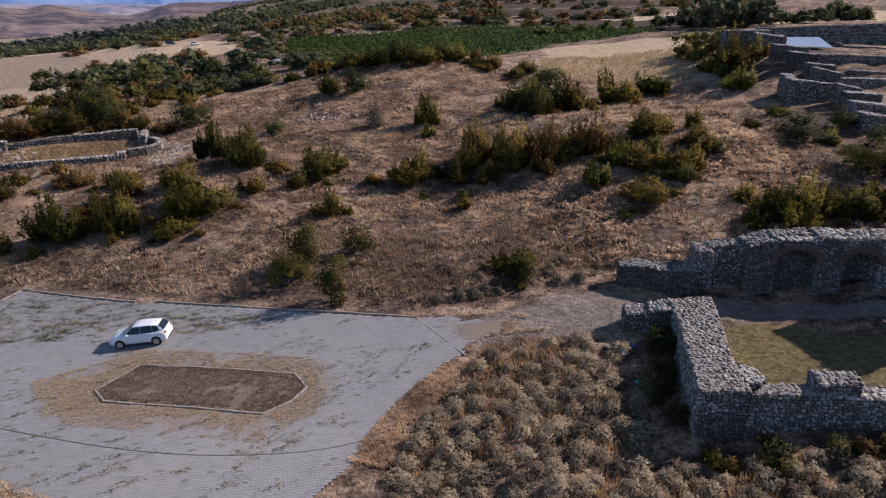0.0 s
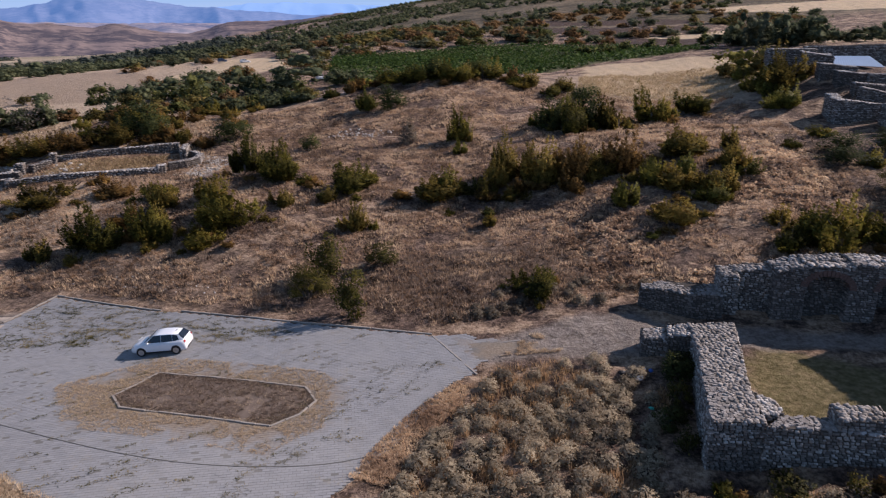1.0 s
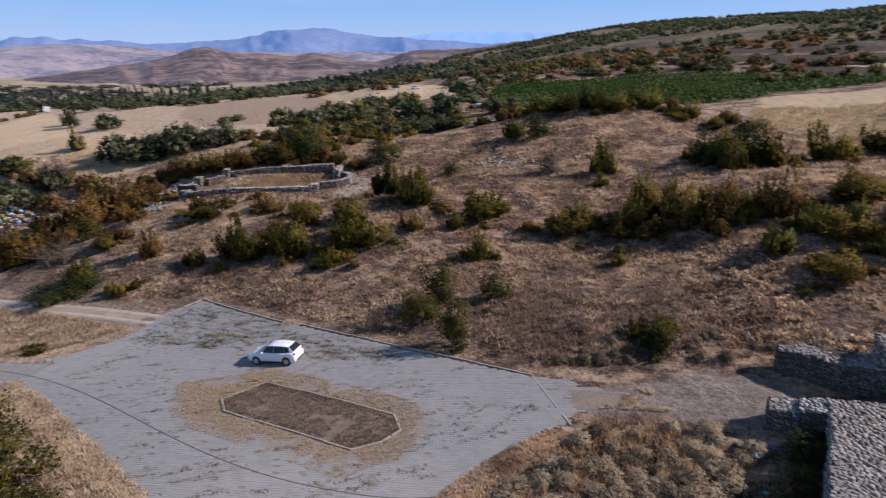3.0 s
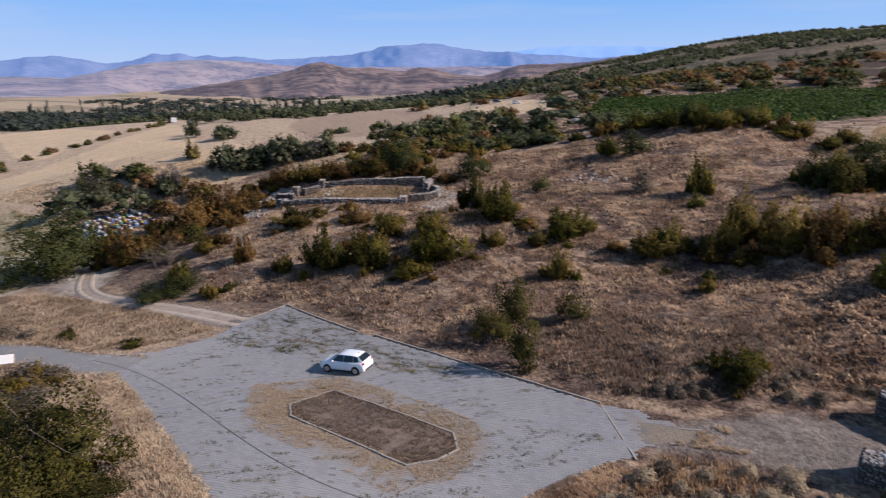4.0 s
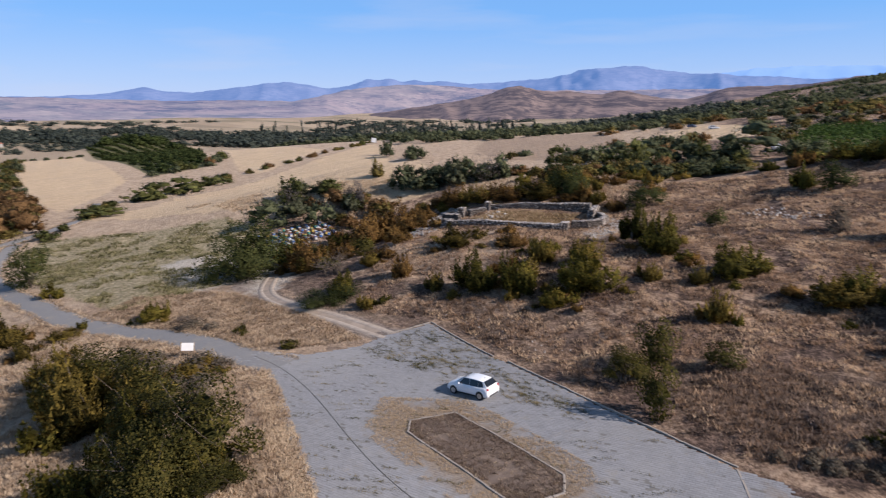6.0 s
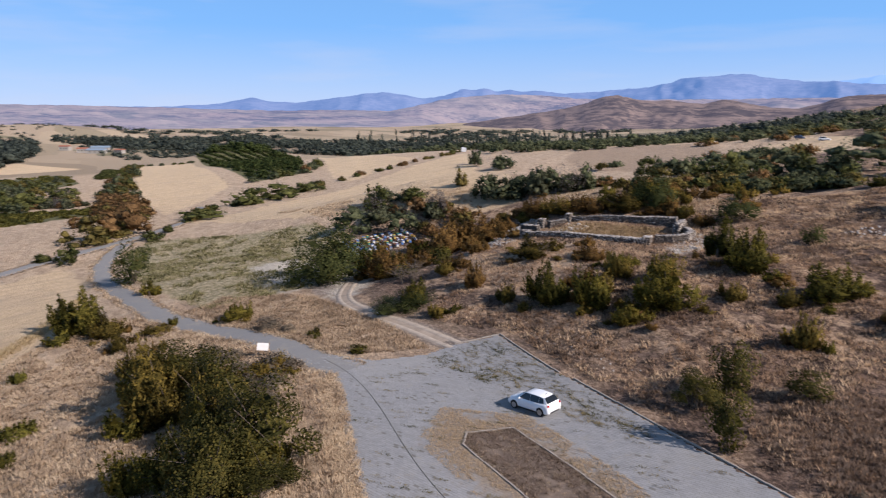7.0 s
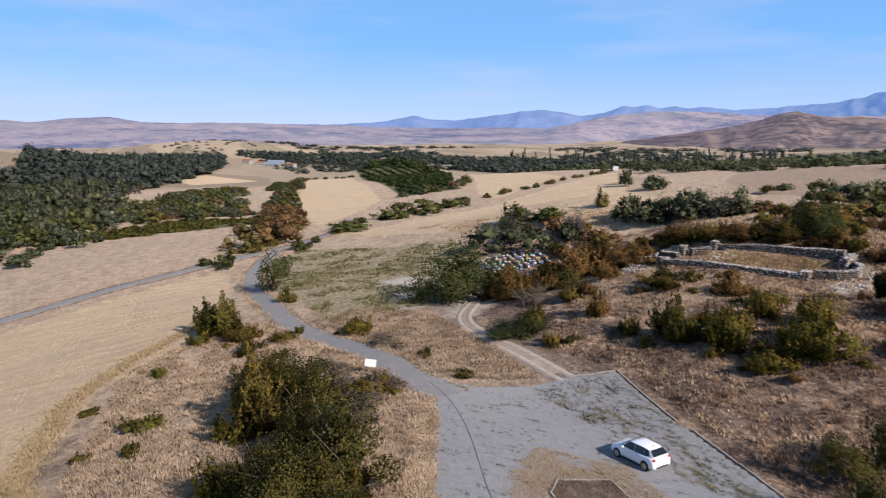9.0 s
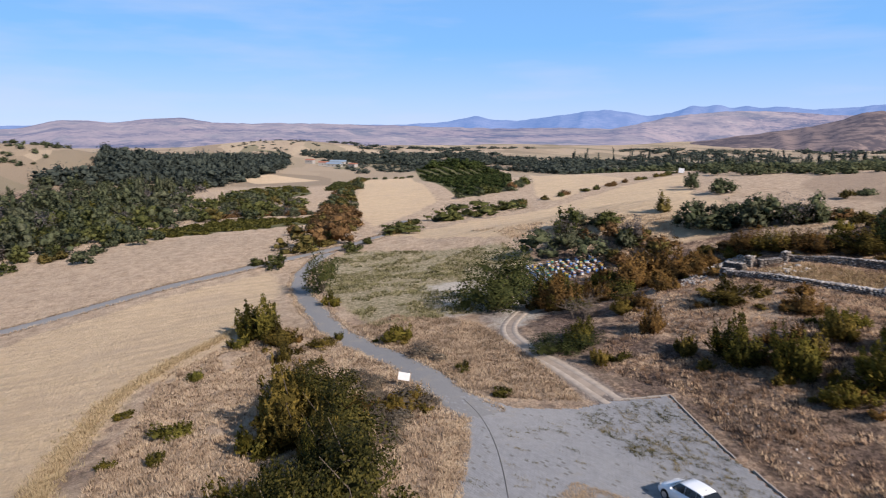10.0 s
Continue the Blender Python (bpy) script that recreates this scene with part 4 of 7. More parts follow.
# paler and bluer than real leaves: distance haze put into the base colour
HAZED_CROWN = crown_mat("crown_far_haze", (0.048, 0.062, 0.058), (0.086, 0.104, 0.088), (0.14, 0.156, 0.115))
ICO = {}
for level in (1, 2):
    bm = bmesh.new()
    bmesh.ops.create_icosphere(bm, subdivisions=level, radius=1.0)
    bm.verts.ensure_lookup_table()
    ICO[level] = (np.array([tuple(p.co) for p in bm.verts]), np.array([[p.index for p in q.verts] for q in bm.faces]))
    bm.free()


def crowns(name, pts, w, h, mat, label, category, seed, lobes=6, level=2, fringe=14, leaf=0.5, vary=0.35, solid=0.7):
    """Far plants too many to count: each a heap of uneven leaf masses with loose leaves round them, in one mesh."""
    rng = np.random.default_rng(seed)
    pts = np.asarray(pts, float)
    n = len(pts)
    z = ground_z(pts[:, 0], pts[:, 1])
    ww, hh = w * rng.uniform(1 - vary, 1 + vary, n), h * rng.uniform(1 - vary, 1 + vary, n)
    a, q = rng.uniform(0, 6.283, (n, lobes)), np.sqrt(rng.uniform(0, 1, (n, lobes)))
    r = rng.uniform(0.15, 0.3, (n, lobes)) * (6 / lobes) ** 0.38
    c = np.stack([pts[:, 0, None] + np.cos(a) * q * (0.52 - 0.7 * r) * ww[:, None], pts[:, 1, None] + np.sin(a) * q * (0.52 - 0.7 * r) * ww[:, None],
                  z[:, None] + hh[:, None] * rng.uniform(0.12, 0.8, (n, lobes)) * np.sqrt(1 - 0.7 * q * q)], -1)
    size = np.stack([r * ww[:, None], r * ww[:, None], np.minimum(r * 1.15, 0.3) * hh[:, None]], -1)
    bv, bf = ICO[level]
    m = len(bv)
    d = bv[None, None] * rng.uniform(0.4, 1.4, (n, lobes, m, 1))
    v = (c[:, :, None] + d * size[:, :, None] * solid).reshape(-1, 3)
    f = (bf[None] + m * np.arange(n * lobes)[:, None, None]).reshape(-1, 3)
    nv = np.broadcast_to(bv, (n * lobes, m, 3)).reshape(-1, 3) + rng.normal(size=(n * lobes * m, 3)) * 0.5
    nv /= np.linalg.norm(nv, axis=1)[:, None]
    # leaf sprays over each mass, turned outward
    e = rng.normal(size=(n, lobes, fringe, 3))
    e /= np.linalg.norm(e, axis=3)[..., None]
    tip = c[:, :, None] + e * size[:, :, None] * rng.uniform(0.75, 1.3, (n, lobes, fringe, 1))
    away = tip - np.column_stack([pts, z + 0.3 * hh])[:, None, None]
    away /= np.linalg.norm(away, axis=3)[..., None]
    way = (0.45 * e + 0.55 * away).reshape(-1, 3)
    tip = tip.reshape(-1, 3)
    k = len(tip)
    tri = tip[:, None] + rng.normal(size=(k, 3, 3)) * leaf * 0.5
    tri[..., 2] = np.maximum(tri[..., 2], np.repeat(z, lobes * fringe)[:, None] - 0.1)
    v, nv = np.vstack([v, tri.reshape(-1, 3)]), np.vstack([nv, np.repeat(way, 3, 0)])
    f = np.vstack([f, n * lobes * m + np.arange(3 * k).reshape(-1, 3)])
    return tagged(mesh_of(name, v, f, mat, nv), label, category, kind="stuff")


FAR_WORDS = {"g": "green bushes", "d": "dark green trees", "o": "olive bushes", "r": "rust-brown bushes", "y": "yellow-green bushes", "t": "open shrubby trees", "b": "bare grey trees"}


def far_thickets():
    """Join the far plants of each kind into one mesh."""
    for i, (style, rows) in enumerate(FAR.items()):
        p = np.array(rows)
        far = np.hypot(p[:, 0] - 6, p[:, 1] - 8) > 210
        for q, lobes, level, fringe, leaf in ((p[~far], 18, 1, 36, 0.42), (p[far], 14, 1, 24, 0.6)):
            if len(q):
                crowns("thicket", q[:, :2], q[:, 2], q[:, 3], CROWN[style], "far hedges and copses of %s" % FAR_WORDS[style], "thicket", 200 + i, lobes, level, fringe * (2 if style == "b" else 1), leaf * (0.5 if style == "b" else 1), 0.12, 0.1 if style == "b" else 0.7)


def set_plant(style, x, y, w, h, turn, group=""):
    """Stand a plant of that width and height on the ground."""
    if math.hypot(x - 8, y - 8) > 126:
        return set_far(style, x, y, w, h, turn)
    k = int(abs(x * 7.3 + y * 3.1)) % 4
    m = Matrix.LocRotScale((x, y, spot(x, y) - 0.04 * h), Euler((0, 0, turn)), (w, w * (0.85 + 0.3 * (k / 3)), h))
    d = math.hypot(x - 8, y - 8)
    want = (0.14 if d < 52 else 0.175 if d < 90 else 0.25) / w
    want *= 0.75 if style == "w" else 1.0
    size = min(LEVELS, key=lambda q: abs(math.log(q / want)))
    if (style, k, size) not in PROTO:
        ob = PROTO[style, k, size] = plant(style, k, size)
        ob.matrix_basis = m
    else:
        src = PROTO[style, k, size]
        ob = copy_thing(src, m @ Matrix.Diagonal((*(1 / s for s in src.scale), 1)))
    return tagged(ob, group=group)



LOW, LOW_LEAVES = {}, {style: [foliage(style, 40 + k, 0.085) for k in range(4)] for style in "org"}
# plants that stand alone or in clumps: x, y, width, height
GREEN_BUSHES = [
    (-26, 66.9, 6.1, 3.7), (-29.5, 82.5, 4.2, 4.3), (-23.8, 79.4, 5.7, 3.7), (-15.2, 77.3, 6, 2.9), (-32.9, 63.3, 3.9, 4), (-38.6, 62.2, 5, 3.7),
    (-26.9, 62.1, 3.7, 1.9), (-36.9, 72.9, 3.6, 2.1), (-2.1, 95.3, 2.5, 4.2), (6, 52.1, 3.6, 2.3), (-47.9, 54.8, 2, 1), (-4.6, 124.9, 5.6, 3.1),
    (1, 127.2, 5.6, 3), (27, 103.2, 4.8, 5), (35.5, 111.1, 5.7, 3), (33.8, 59, 5.4, 3.9), (38.1, 59.6, 3.8, 2.8), (42.8, 61.3, 3.3, 2.9),
    (38.8, 82.3, 2.1, 1.3), (-86.5, 20.9, 7.1, 5.7), (-33.2, 17.9, 3.6, 2.9), (-70.8, 36.7, 3.8, 2.5), (-53.7, 39.7, 1.9, 0.8), (-45.5, 40.7, 2, 0.5), (14.2, 97.0, 4.6, 3.6), (11.6, 101.5, 4.4, 3.8), (15.6, 103.0, 4.0, 3.2),
]
GREEN_BUSHES_FURTHER = [
    (-145.8, 26.5, 3.3, 3), (-151.2, 22.8, 2, 1.8), (-156.4, 46.9, 3.7, 1.9), (-97.8, 32.5, 2.4, 2.6), (-77, 30.3, 1.2, 1), (-51.3, 9.6, 1.8, 1.1),
    (-52.7, 5.3, 1.6, 0.8), (-65.5, 4.9, 2.2, 0.5), (-163.9, 52.4, 1.6, 1.4), (-183.5, 66.5, 10.5, 2.9), (-218.5, 92.5, 8.5, 3.6), (-225.1, 106.5, 13.3, 5.2),
    (-234.2, 125.2, 11.8, 3.4),
]
OLIVE_BUSHES = [
    (-51, 72.6, 5.9, 2.1), (-12, 66.4, 2.6, 3.1), (-16.8, 73, 1.9, 1.7), (-3.9, 75, 6, 2.5), (2.4, 67.2, 1.5, 1.1), (-67.9, 96.3, 6.2, 2.8),
    (-57.5, 99.6, 6, 3.1), (-111.6, 107.6, 1.8, 3.8), (20.2, 97.9, 4.2, 4.8), (52.4, 126.4, 5.3, 4.6), (49.3, 112.1, 6.2, 5.9), (3.9, 78.7, 4.2, 4.4),
    (7.8, 76.3, 4.7, 4.6), (25, 78.6, 5.5, 2.9), (26.4, 70.2, 3.7, 2.7), (22.2, 70.8, 4.4, 2.3), (20.9, 64.7, 4.1, 2.1), (30.6, 80.3, 1.7, 2.7),
    (-80.6, 22.6, 4.4, 2.9), (-48.4, 21.6, 7, 6.4), (-46.6, 31.5, 4.2, 1.4), (-166, 33.1, 9, 5.2), (-75.7, 28.1, 3.5, 1),
]
RUST_BUSHES = [
    (-43.5, 75.5, 3.9, 1.7), (-74.2, 63.4, 7.6, 4.5), (-79.2, 76.8, 9.6, 5.6), (-79.9, 85.1, 9.2, 5.2), (-76.3, 98, 6.5, 3.3), (-61.8, 96.9, 6.1, 2.7),
    (-67.1, 82.1, 3.7, 2.4), (-60.3, 65.9, 3.2, 2), (11.8, 76.2, 4.7, 4.2), (17.1, 76.4, 4.7, 3.9), (-169.7, 42.6, 9.4, 7.8), (-46.6, 28.4, 3.4, 1.2), (-49.8, 27.4, 2.4, 1.1),
]
GREY_SHRUBS = [
    (-44.5, 28.3, 2.6, 1.1), (-57, 29.2, 2.2, 1.0), (-47.6, 32.2, 3.0, 1.3), (-49.5, 29.4, 2.4, 1.1), (-41.5, 29.2, 2.0, 0.8), (-46.0, 33.6, 1.8, 0.8), (-53.5, 30.2, 2.4, 1.1), (-39.0, 28.4, 1.8, 0.8),
    (-9.8, 95.6, 2.3, 3.3), (-61.4, 37.6, 2.4, 1.3), (-43.2, 30.2, 2.2, 1.0), (-58.2, 38.6, 1.6, 0.8), (-41.2, 25.8, 2, 0.9),
]
OLIVE_BUSHES_BY_ROAD = [
    (-73.5, 23.2, 3, 2.2), (-60.8, 22.6, 3.6, 3), (-55.6, 22.2, 4, 3.4), (-57.5, 26.2, 2.2, 1.2), (-66.5, 25.8, 1.8, 1),
]
DARK_TREES = [
    (-24.6, 95.4, 2.5, 2.1), (-39.4, 103.6, 5.3, 3.9), (-14.9, 112, 4, 3.8), (-81.9, 56, 10.8, 8.6), (-113.8, 80.3, 10.3, 5.8), (-104.1, 86.6, 6.9, 5.1),
    (-54.4, 50.7, 4.6, 1.9), (-54, 54.1, 4.1, 2.1), (-53.6, 102.8, 6.1, 5.6), (-93.8, 110.3, 7.5, 6.4), (-86.4, 111.2, 7.3, 6.2), (-79.1, 120.8, 3.8, 2.5),
    (-190.2, 193, 6.8, 6.1), (-218.7, 201.3, 4.4, 6), (-77.4, 160.5, 9.2, 5.7), (-66.7, 157.7, 8.8, 6.2), (-57.6, 156.6, 9.9, 6.6), (-44.2, 166, 15.5, 7.1),
    (100.3, 183.7, 9, 5.2), (14.8, 40.3, 1.6, 1.3), (-112.3, 33, 6, 7.5), (-179.8, -20.1, 5.7, 3.8), (-203.9, -9.7, 5, 4.6),
]
DARK_TREES_FURTHER = [
    (-211.9, -4.3, 3.1, 4.6), (-210.6, 196.2, 4.8, 8.2), (-192.1, 195.1, 7.9, 5.2),
]
YELLOW_BUSHES = [
    (-19.1, 112.9, 2.8, 3.1), (-10.8, 125.7, 5.8, 3.2), (50.1, 134.6, 6.7, 4.3), (16.4, 68, 2.4, 2.5), (-1.9, 90.1, 1.6, 1.8), (2.2, 69.6, 1.2, 0.8),
    (18.3, 62, 1.4, 0.6), (-72.6, 12.2, 1.8, 1.5), (-57.3, 10.7, 3.4, 1.3),
]
OPEN_TREES = [
    (-9.1, 48.8, 2.4, 3.7), (-13.4, 52.3, 3.6, 3), (-12.9, 55.9, 2.5, 4), (-8.1, 57.8, 2.7, 1.8), (45.3, 68.8, 4.9, 3.2), (-28.6, 23.4, 7.7, 5.8),
]
BARE_TREES = [
    (-120, 88, 9.8, 4), (-104.9, 95.6, 4.8, 5.7), (-64.1, 61, 4.7, 2.9), (-81.8, 114.3, 7.3, 7.5), (-65.4, 39.3, 2.9, 1.3),
]
for style, rows in (("g", GREEN_BUSHES), ("g", GREEN_BUSHES_FURTHER), ("o", OLIVE_BUSHES), ("o", OLIVE_BUSHES_BY_ROAD), ("r", RUST_BUSHES), ("s", GREY_SHRUBS), ("d", DARK_TREES), ("d", DARK_TREES_FURTHER), ("y", YELLOW_BUSHES), ("t", OPEN_TREES), ("b", BARE_TREES)):
    for i, (x, y, w, h) in enumerate(rows):
        set_plant(style, x, y, w * (1.6 if style in "goyr" else 1.25), h * (1.38 if style in "goyr" else 1.1), i * 2.4)
        if style in "gor" and w > 2.4 and math.hypot(x - 8, y - 8) < 126:
            # lower growth at its foot
            for j in range(3):
                t = i * 1.7 + j * 2.2
                LOW.setdefault("orrgor"[(i + j) % 6], []).append((x + math.cos(t) * w * 0.72, y + math.sin(t) * w * 0.6, w * (0.42 + 0.1 * j), h * (0.3 + 0.09 * j), t))
for style, rows in LOW.items():
    vs, fs, ns, m = [], [], [], 0
    for i, (x, y, w, h, t) in enumerate(rows):
        v, f, _, n = LOW_LEAVES[style][i % 4]
        c, d = math.cos(t), math.sin(t)
        vs.append(np.column_stack([x + w * (v[:, 0] * c - v[:, 1] * d), y + w * (v[:, 0] * d + v[:, 1] * c), spot(x, y) - 0.1 * h + h * v[:, 2]]))
        fs.append(f + m)
        ns.append(np.column_stack([n[:, 0] * c - n[:, 1] * d, n[:, 0] * d + n[:, 1] * c, n[:, 2]]))
        m += len(v)
    tagged(mesh_of("undergrowth", np.vstack(vs), np.vstack(fs), LEAF[style], np.vstack(ns)), "low undergrowth of %s at the foot of bushes" % FAR_WORDS[style], "undergrowth", kind="stuff")


# ---- thickets, hedges and woods ----
RNG = np.random.default_rng(77)


def hedge(line, gap, w, h, styles, spread=1.0, group=""):
    """Bushes in a loose row along a line."""
    for (ax, ay), (bx, by) in zip(line, line[1:]):
        n = max(1, int(math.hypot(bx - ax, by - ay) / gap))
        for i in range(n):
            f = (i + RNG.uniform(0.2, 0.8)) / n
            x, y = ax + (bx - ax) * f + RNG.normal() * spread, ay + (by - ay) * f + RNG.normal() * spread
            set_plant(styles[int(RNG.integers(len(styles)))], x, y, w * RNG.uniform(0.7, 1.3), h * RNG.uniform(0.65, 1.25), RNG.uniform(0, 6.3), group)


def scatter(poly, n, w, h, styles, keep_out=(), group=""):
    """Bushes strewn over an outline."""
    xs, ys = [p[0] for p in poly], [p[1] for p in poly]
    made = 0
    for _ in range(n * 12):
        if made >= n:
            break
        x, y = RNG.uniform(min(xs), max(xs)), RNG.uniform(min(ys), max(ys))
        if inside(poly, np.array([x]), np.array([y]))[0] < 0 or any(inside(k, np.array([x]), np.array([y]))[0] > -1 for k in keep_out):
            continue
        set_plant(styles[int(RNG.integers(len(styles)))], x, y, w * RNG.uniform(0.6, 1.4), h * RNG.uniform(0.6, 1.35), RNG.uniform(0, 6.3), group)
        made += 1


for i, (style, x, y, w, h) in enumerate((("o", -34.4, 65.7, 3.8, 2.8), ("o", -34.6, 70.5, 5.3, 3.6), ("o", -30.0, 71.2, 5.7, 3.4), ("r", -37.5, 66.5, 4.5, 2.4), ("o", -43.8, 60.1, 3.6, 2.8), ("r", -50.6, 61.3, 3.4, 4.2), ("g", -54.8, 55.2, 6.4, 3.2), ("o", -48.3, 53.5, 3.3, 2.0), ("b", -65.2, 60.7, 5.7, 3.8), ("o", -60.3, 64.0, 4.7, 2.4), ("y", -57.7, 10.5, 3.6, 1.8), ("y", -72.8, 12.2, 2.2, 1.8), ("r", -47.5, 79.0, 4.5, 2.0), ("o", -21.5, 70.5, 4.0, 2.4))):
    set_plant(style, x, y, w, h, i * 1.9)
FALLEN = [(-62, 77), (-63, 84), (-67, 91), (-73, 95), (-76, 92), (-71, 84), (-67, 76)]
APIARY = [(-111, 73), (-99, 69), (-95, 84), (-106, 87)]
scatter([(-122, 84), (-104, 98), (-70, 90), (-62, 76), (-70, 62), (-84, 63), (-94, 70), (-95, 85), (-108, 88)], 44, 5.2, 3.1, "rrrogtro", [APIARY, FALLEN], "thicket by the hives")
scatter([(-112, 82), (-126, 92), (-112, 100), (-100, 92)], 10, 6.0, 4.2, "tgt", [APIARY], "thicket by the hives")
for i, (x, y, w, h) in enumerate(((-101, 94, 2.4, 5.2), (-117, 87, 3.2, 4.6), (-107, 95, 2.4, 4.6))):
    set_plant("b", x, y, w, h, i * 1.3, "thicket by the hives")
hedge([(-84, 97), (-65, 98.6), (-52, 101), (-41, 101)], 1.9, 4.6, 2.5, "rrogro", 1.2, "hedge behind the ruin")
hedge([(-99, 104), (-89, 110), (-80, 117)], 1.6, 5.8, 5.4, "ddtd", 1.8, "trees by the stubble")
hedge([(-69, 108), (-61, 109), (-46, 107)], 2.4, 4.6, 2.6, "rorgo", 1.6, "hedge behind the ruin")
scatter([(-80, 120), (-60, 112), (-40, 110), (-38, 130), (-62, 146)], 24, 4.8, 2.3, "rrodor", (), "hedge behind the ruin")
set_plant("g", -57, 106, 6.5, 4.6, 1.0, "hedge behind the ruin")
hedge([(-76, 96), (-64, 101), (-52, 109), (-44, 115)], 2.6, 5.0, 2.2, "rrogr", 1.6, "hedge behind the ruin")
hedge([(-60, 117), (-41, 128), (-22, 127)], 2.4, 4.8, 2.5, "rogd", 1.4, "hedge below the vines")
hedge([(-66, 122), (-52, 134), (-36, 140)], 3.0, 6.0, 3.6, "drog", 1.5, "hedge below the vines")
hedge([(-92, 150), (-62, 154), (-40, 160), (-30, 158)], 4.5, 8.0, 5.5, "ddg", 2.0, "trees by the vines")
hedge([(-24, 130), (-6, 127), (12, 124), (18, 118)], 2.8, 5.0, 3.2, "goyrd", 1.4, "hedge on the crest")
hedge([(8, 99), (14, 97), (20, 101)], 2.5, 6.0, 5.0, "dg", 1.5, "trees on the crest")
hedge([(-3, 77), (3, 79), (10, 77.5), (18, 77)], 1.9, 4.6, 3.2, "oroyor", 2.2, "thicket on the slope")
hedge([(0, 73), (7, 73.5), (12, 72)], 2.2, 4.2, 2.4, "oryo", 1.3, "thicket on the slope")
hedge([(20, 74), (28, 71), (33, 73)], 1.9, 4.6, 3.0, "oyg", 1.7, "thicket on the slope")
hedge([(-164, 38), (-172, 41), (-186, 44)], 1.9, 5.0, 2.8, "ggo", 2.2, "field hedge")
hedge([(-186, 44), (-215, 49), (-250, 57), (-288, 64)], 2.2, 6.5, 4.4, "rrrro", 3.4, "field hedge")
hedge([(-192, 49), (-224, 57), (-262, 65)], 3.0, 6.0, 3.8, "rrro", 2.4, "field hedge")
hedge([(-288, 64), (-335, 74), (-388, 86)], 3.6, 7.0, 4.6, "ogdr", 3.6, "field hedge")
hedge([(-388, 88), (-480, 108), (-590, 134)], 7.0, 7.0, 3.4, "gdo", 2.5, "field hedge")
hedge([(-556, 174), (-592, 134)], 6.0, 6.0, 2.2, "dg", 1.5, "field hedge")
hedge([(-414, 98), (-424, 101)], 5.0, 8.0, 8.0, "d", 1.5, "field hedge")
hedge([(-181, 62), (-196, 71), (-212, 80)], 2.4, 4.6, 2.2, "ogg", 1.3, "field hedge")
hedge([(-219, 88), (-226, 104), (-238, 124), (-247, 140)], 2.6, 4.6, 2.4, "gdgo", 1.3, "field hedge")
hedge([(-250, 148), (-262, 190), (-284, 236), (-300, 260)], 7.0, 4.2, 2.0, "gro", 1.5, "field hedge")
hedge([(-303, 130), (-310, 160), (-335, 182)], 4.5, 7.0, 4.6, "dgr", 2.5, "field hedge")
hedge([(-215, -14), (-190, -26), (-178, -40)], 6.0, 5.0, 3.0, "dgo", 2.5, "edge of the wood")
hedge([(-196, -37), (-226, -35), (-262, -26), (-290, -20)], 3.4, 6.5, 5.0, "gdtgtgb", 3.0, "edge of the wood")
hedge([(-26, 18), (-34, 21), (-42, 24), (-48, 26)], 1.7, 5.2, 4.6, "tgto", 1.7, "thicket by the road")
hedge([(-24, 21), (-31, 25.5)], 1.8, 4.6, 3.4, "tg", 0.8, "thicket by the road")
hedge([(-46, 20), (-52, 23), (-57, 25)], 2.4, 5.0, 4.6, "ogr", 1.2, "thicket by the road")
hedge([(26, 60), (36, 60), (46, 63)], 2.6, 4.5, 3.2, "go", 1.4, "bushes above the arched wall")
hedge([(44, 72), (47, 80), (45, 88)], 3.0, 4.0, 2.6, "dg", 1.2, "bushes by the upper ruin")
hedge([(44, 102), (47, 112), (49, 126), (46, 134)], 3.0, 5.0, 3.6, "oyg", 1.5, "bushes by the upper ruin")
scatter([(66, 202), (70, 180), (84, 178), (92, 196), (86, 216), (72, 214)], 24, 8.5, 8.0, "ddtd", (), "trees behind the upper ruin")
scatter([(92, 196), (92, 184), (140, 190), (140, 200)], 12, 7.0, 4.5, "dgt", (), "trees behind the upper ruin")
scatter([(36, 282), (60, 272), (125, 306), (165, 350), (125, 425), (16, 412), (8, 330)], 90, 6.5, 2.8, "rogdor", PLOUGH + STRAW[-2:], "hedges below the ridge")
hedge([(20, 226), (60, 232), (110, 240)], 6.0, 7.0, 4.0, "dg", 2.5, "hedge beyond the vines")
scatter([(-190, -32), (-215, -12), (-285, 2), (-330, -20), (-300, -90), (-215, -80)], 80, 10.0, 8.5, "dgtdgbtgd", (), "wood in the valley")


def clumps(name, pts, w, h, count, size, mat, label, category, seed):
    """Far plants too many to count, as one mesh of leaf clumps."""
    rng = np.random.default_rng(seed)
    pts = np.asarray(pts, float)
    n = len(pts)
    z = ground_z(pts[:, 0], pts[:, 1])
    ww, hh = w * rng.uniform(0.6, 1.4, n), h * rng.uniform(0.6, 1.4, n)
    d = rng.normal(size=(n, count, 3))
    d /= np.linalg.norm(d, axis=2)[:, :, None]
    d *= rng.uniform(0.45, 1.0, (n, count, 1))
    c = np.empty((n, count, 3))
    c[..., 0] = pts[:, 0, None] + d[..., 0] * ww[:, None] / 2
    c[..., 1] = pts[:, 1, None] + d[..., 1] * ww[:, None] / 2
    c[..., 2] = z[:, None] + hh[:, None] * (0.52 + 0.5 * d[..., 2])
    v, f = leaves(rng, c.reshape(-1, 3), np.repeat(size * ww, count) * rng.uniform(0.6, 1.4, n * count))
    heart = np.repeat(np.column_stack([pts, z + 0.35 * hh]), count, 0)
    f, normals = outward(v, f, heart, 0.7)
    return tagged(mesh_of(name, v, f, mat, normals), label, category, kind="stuff")


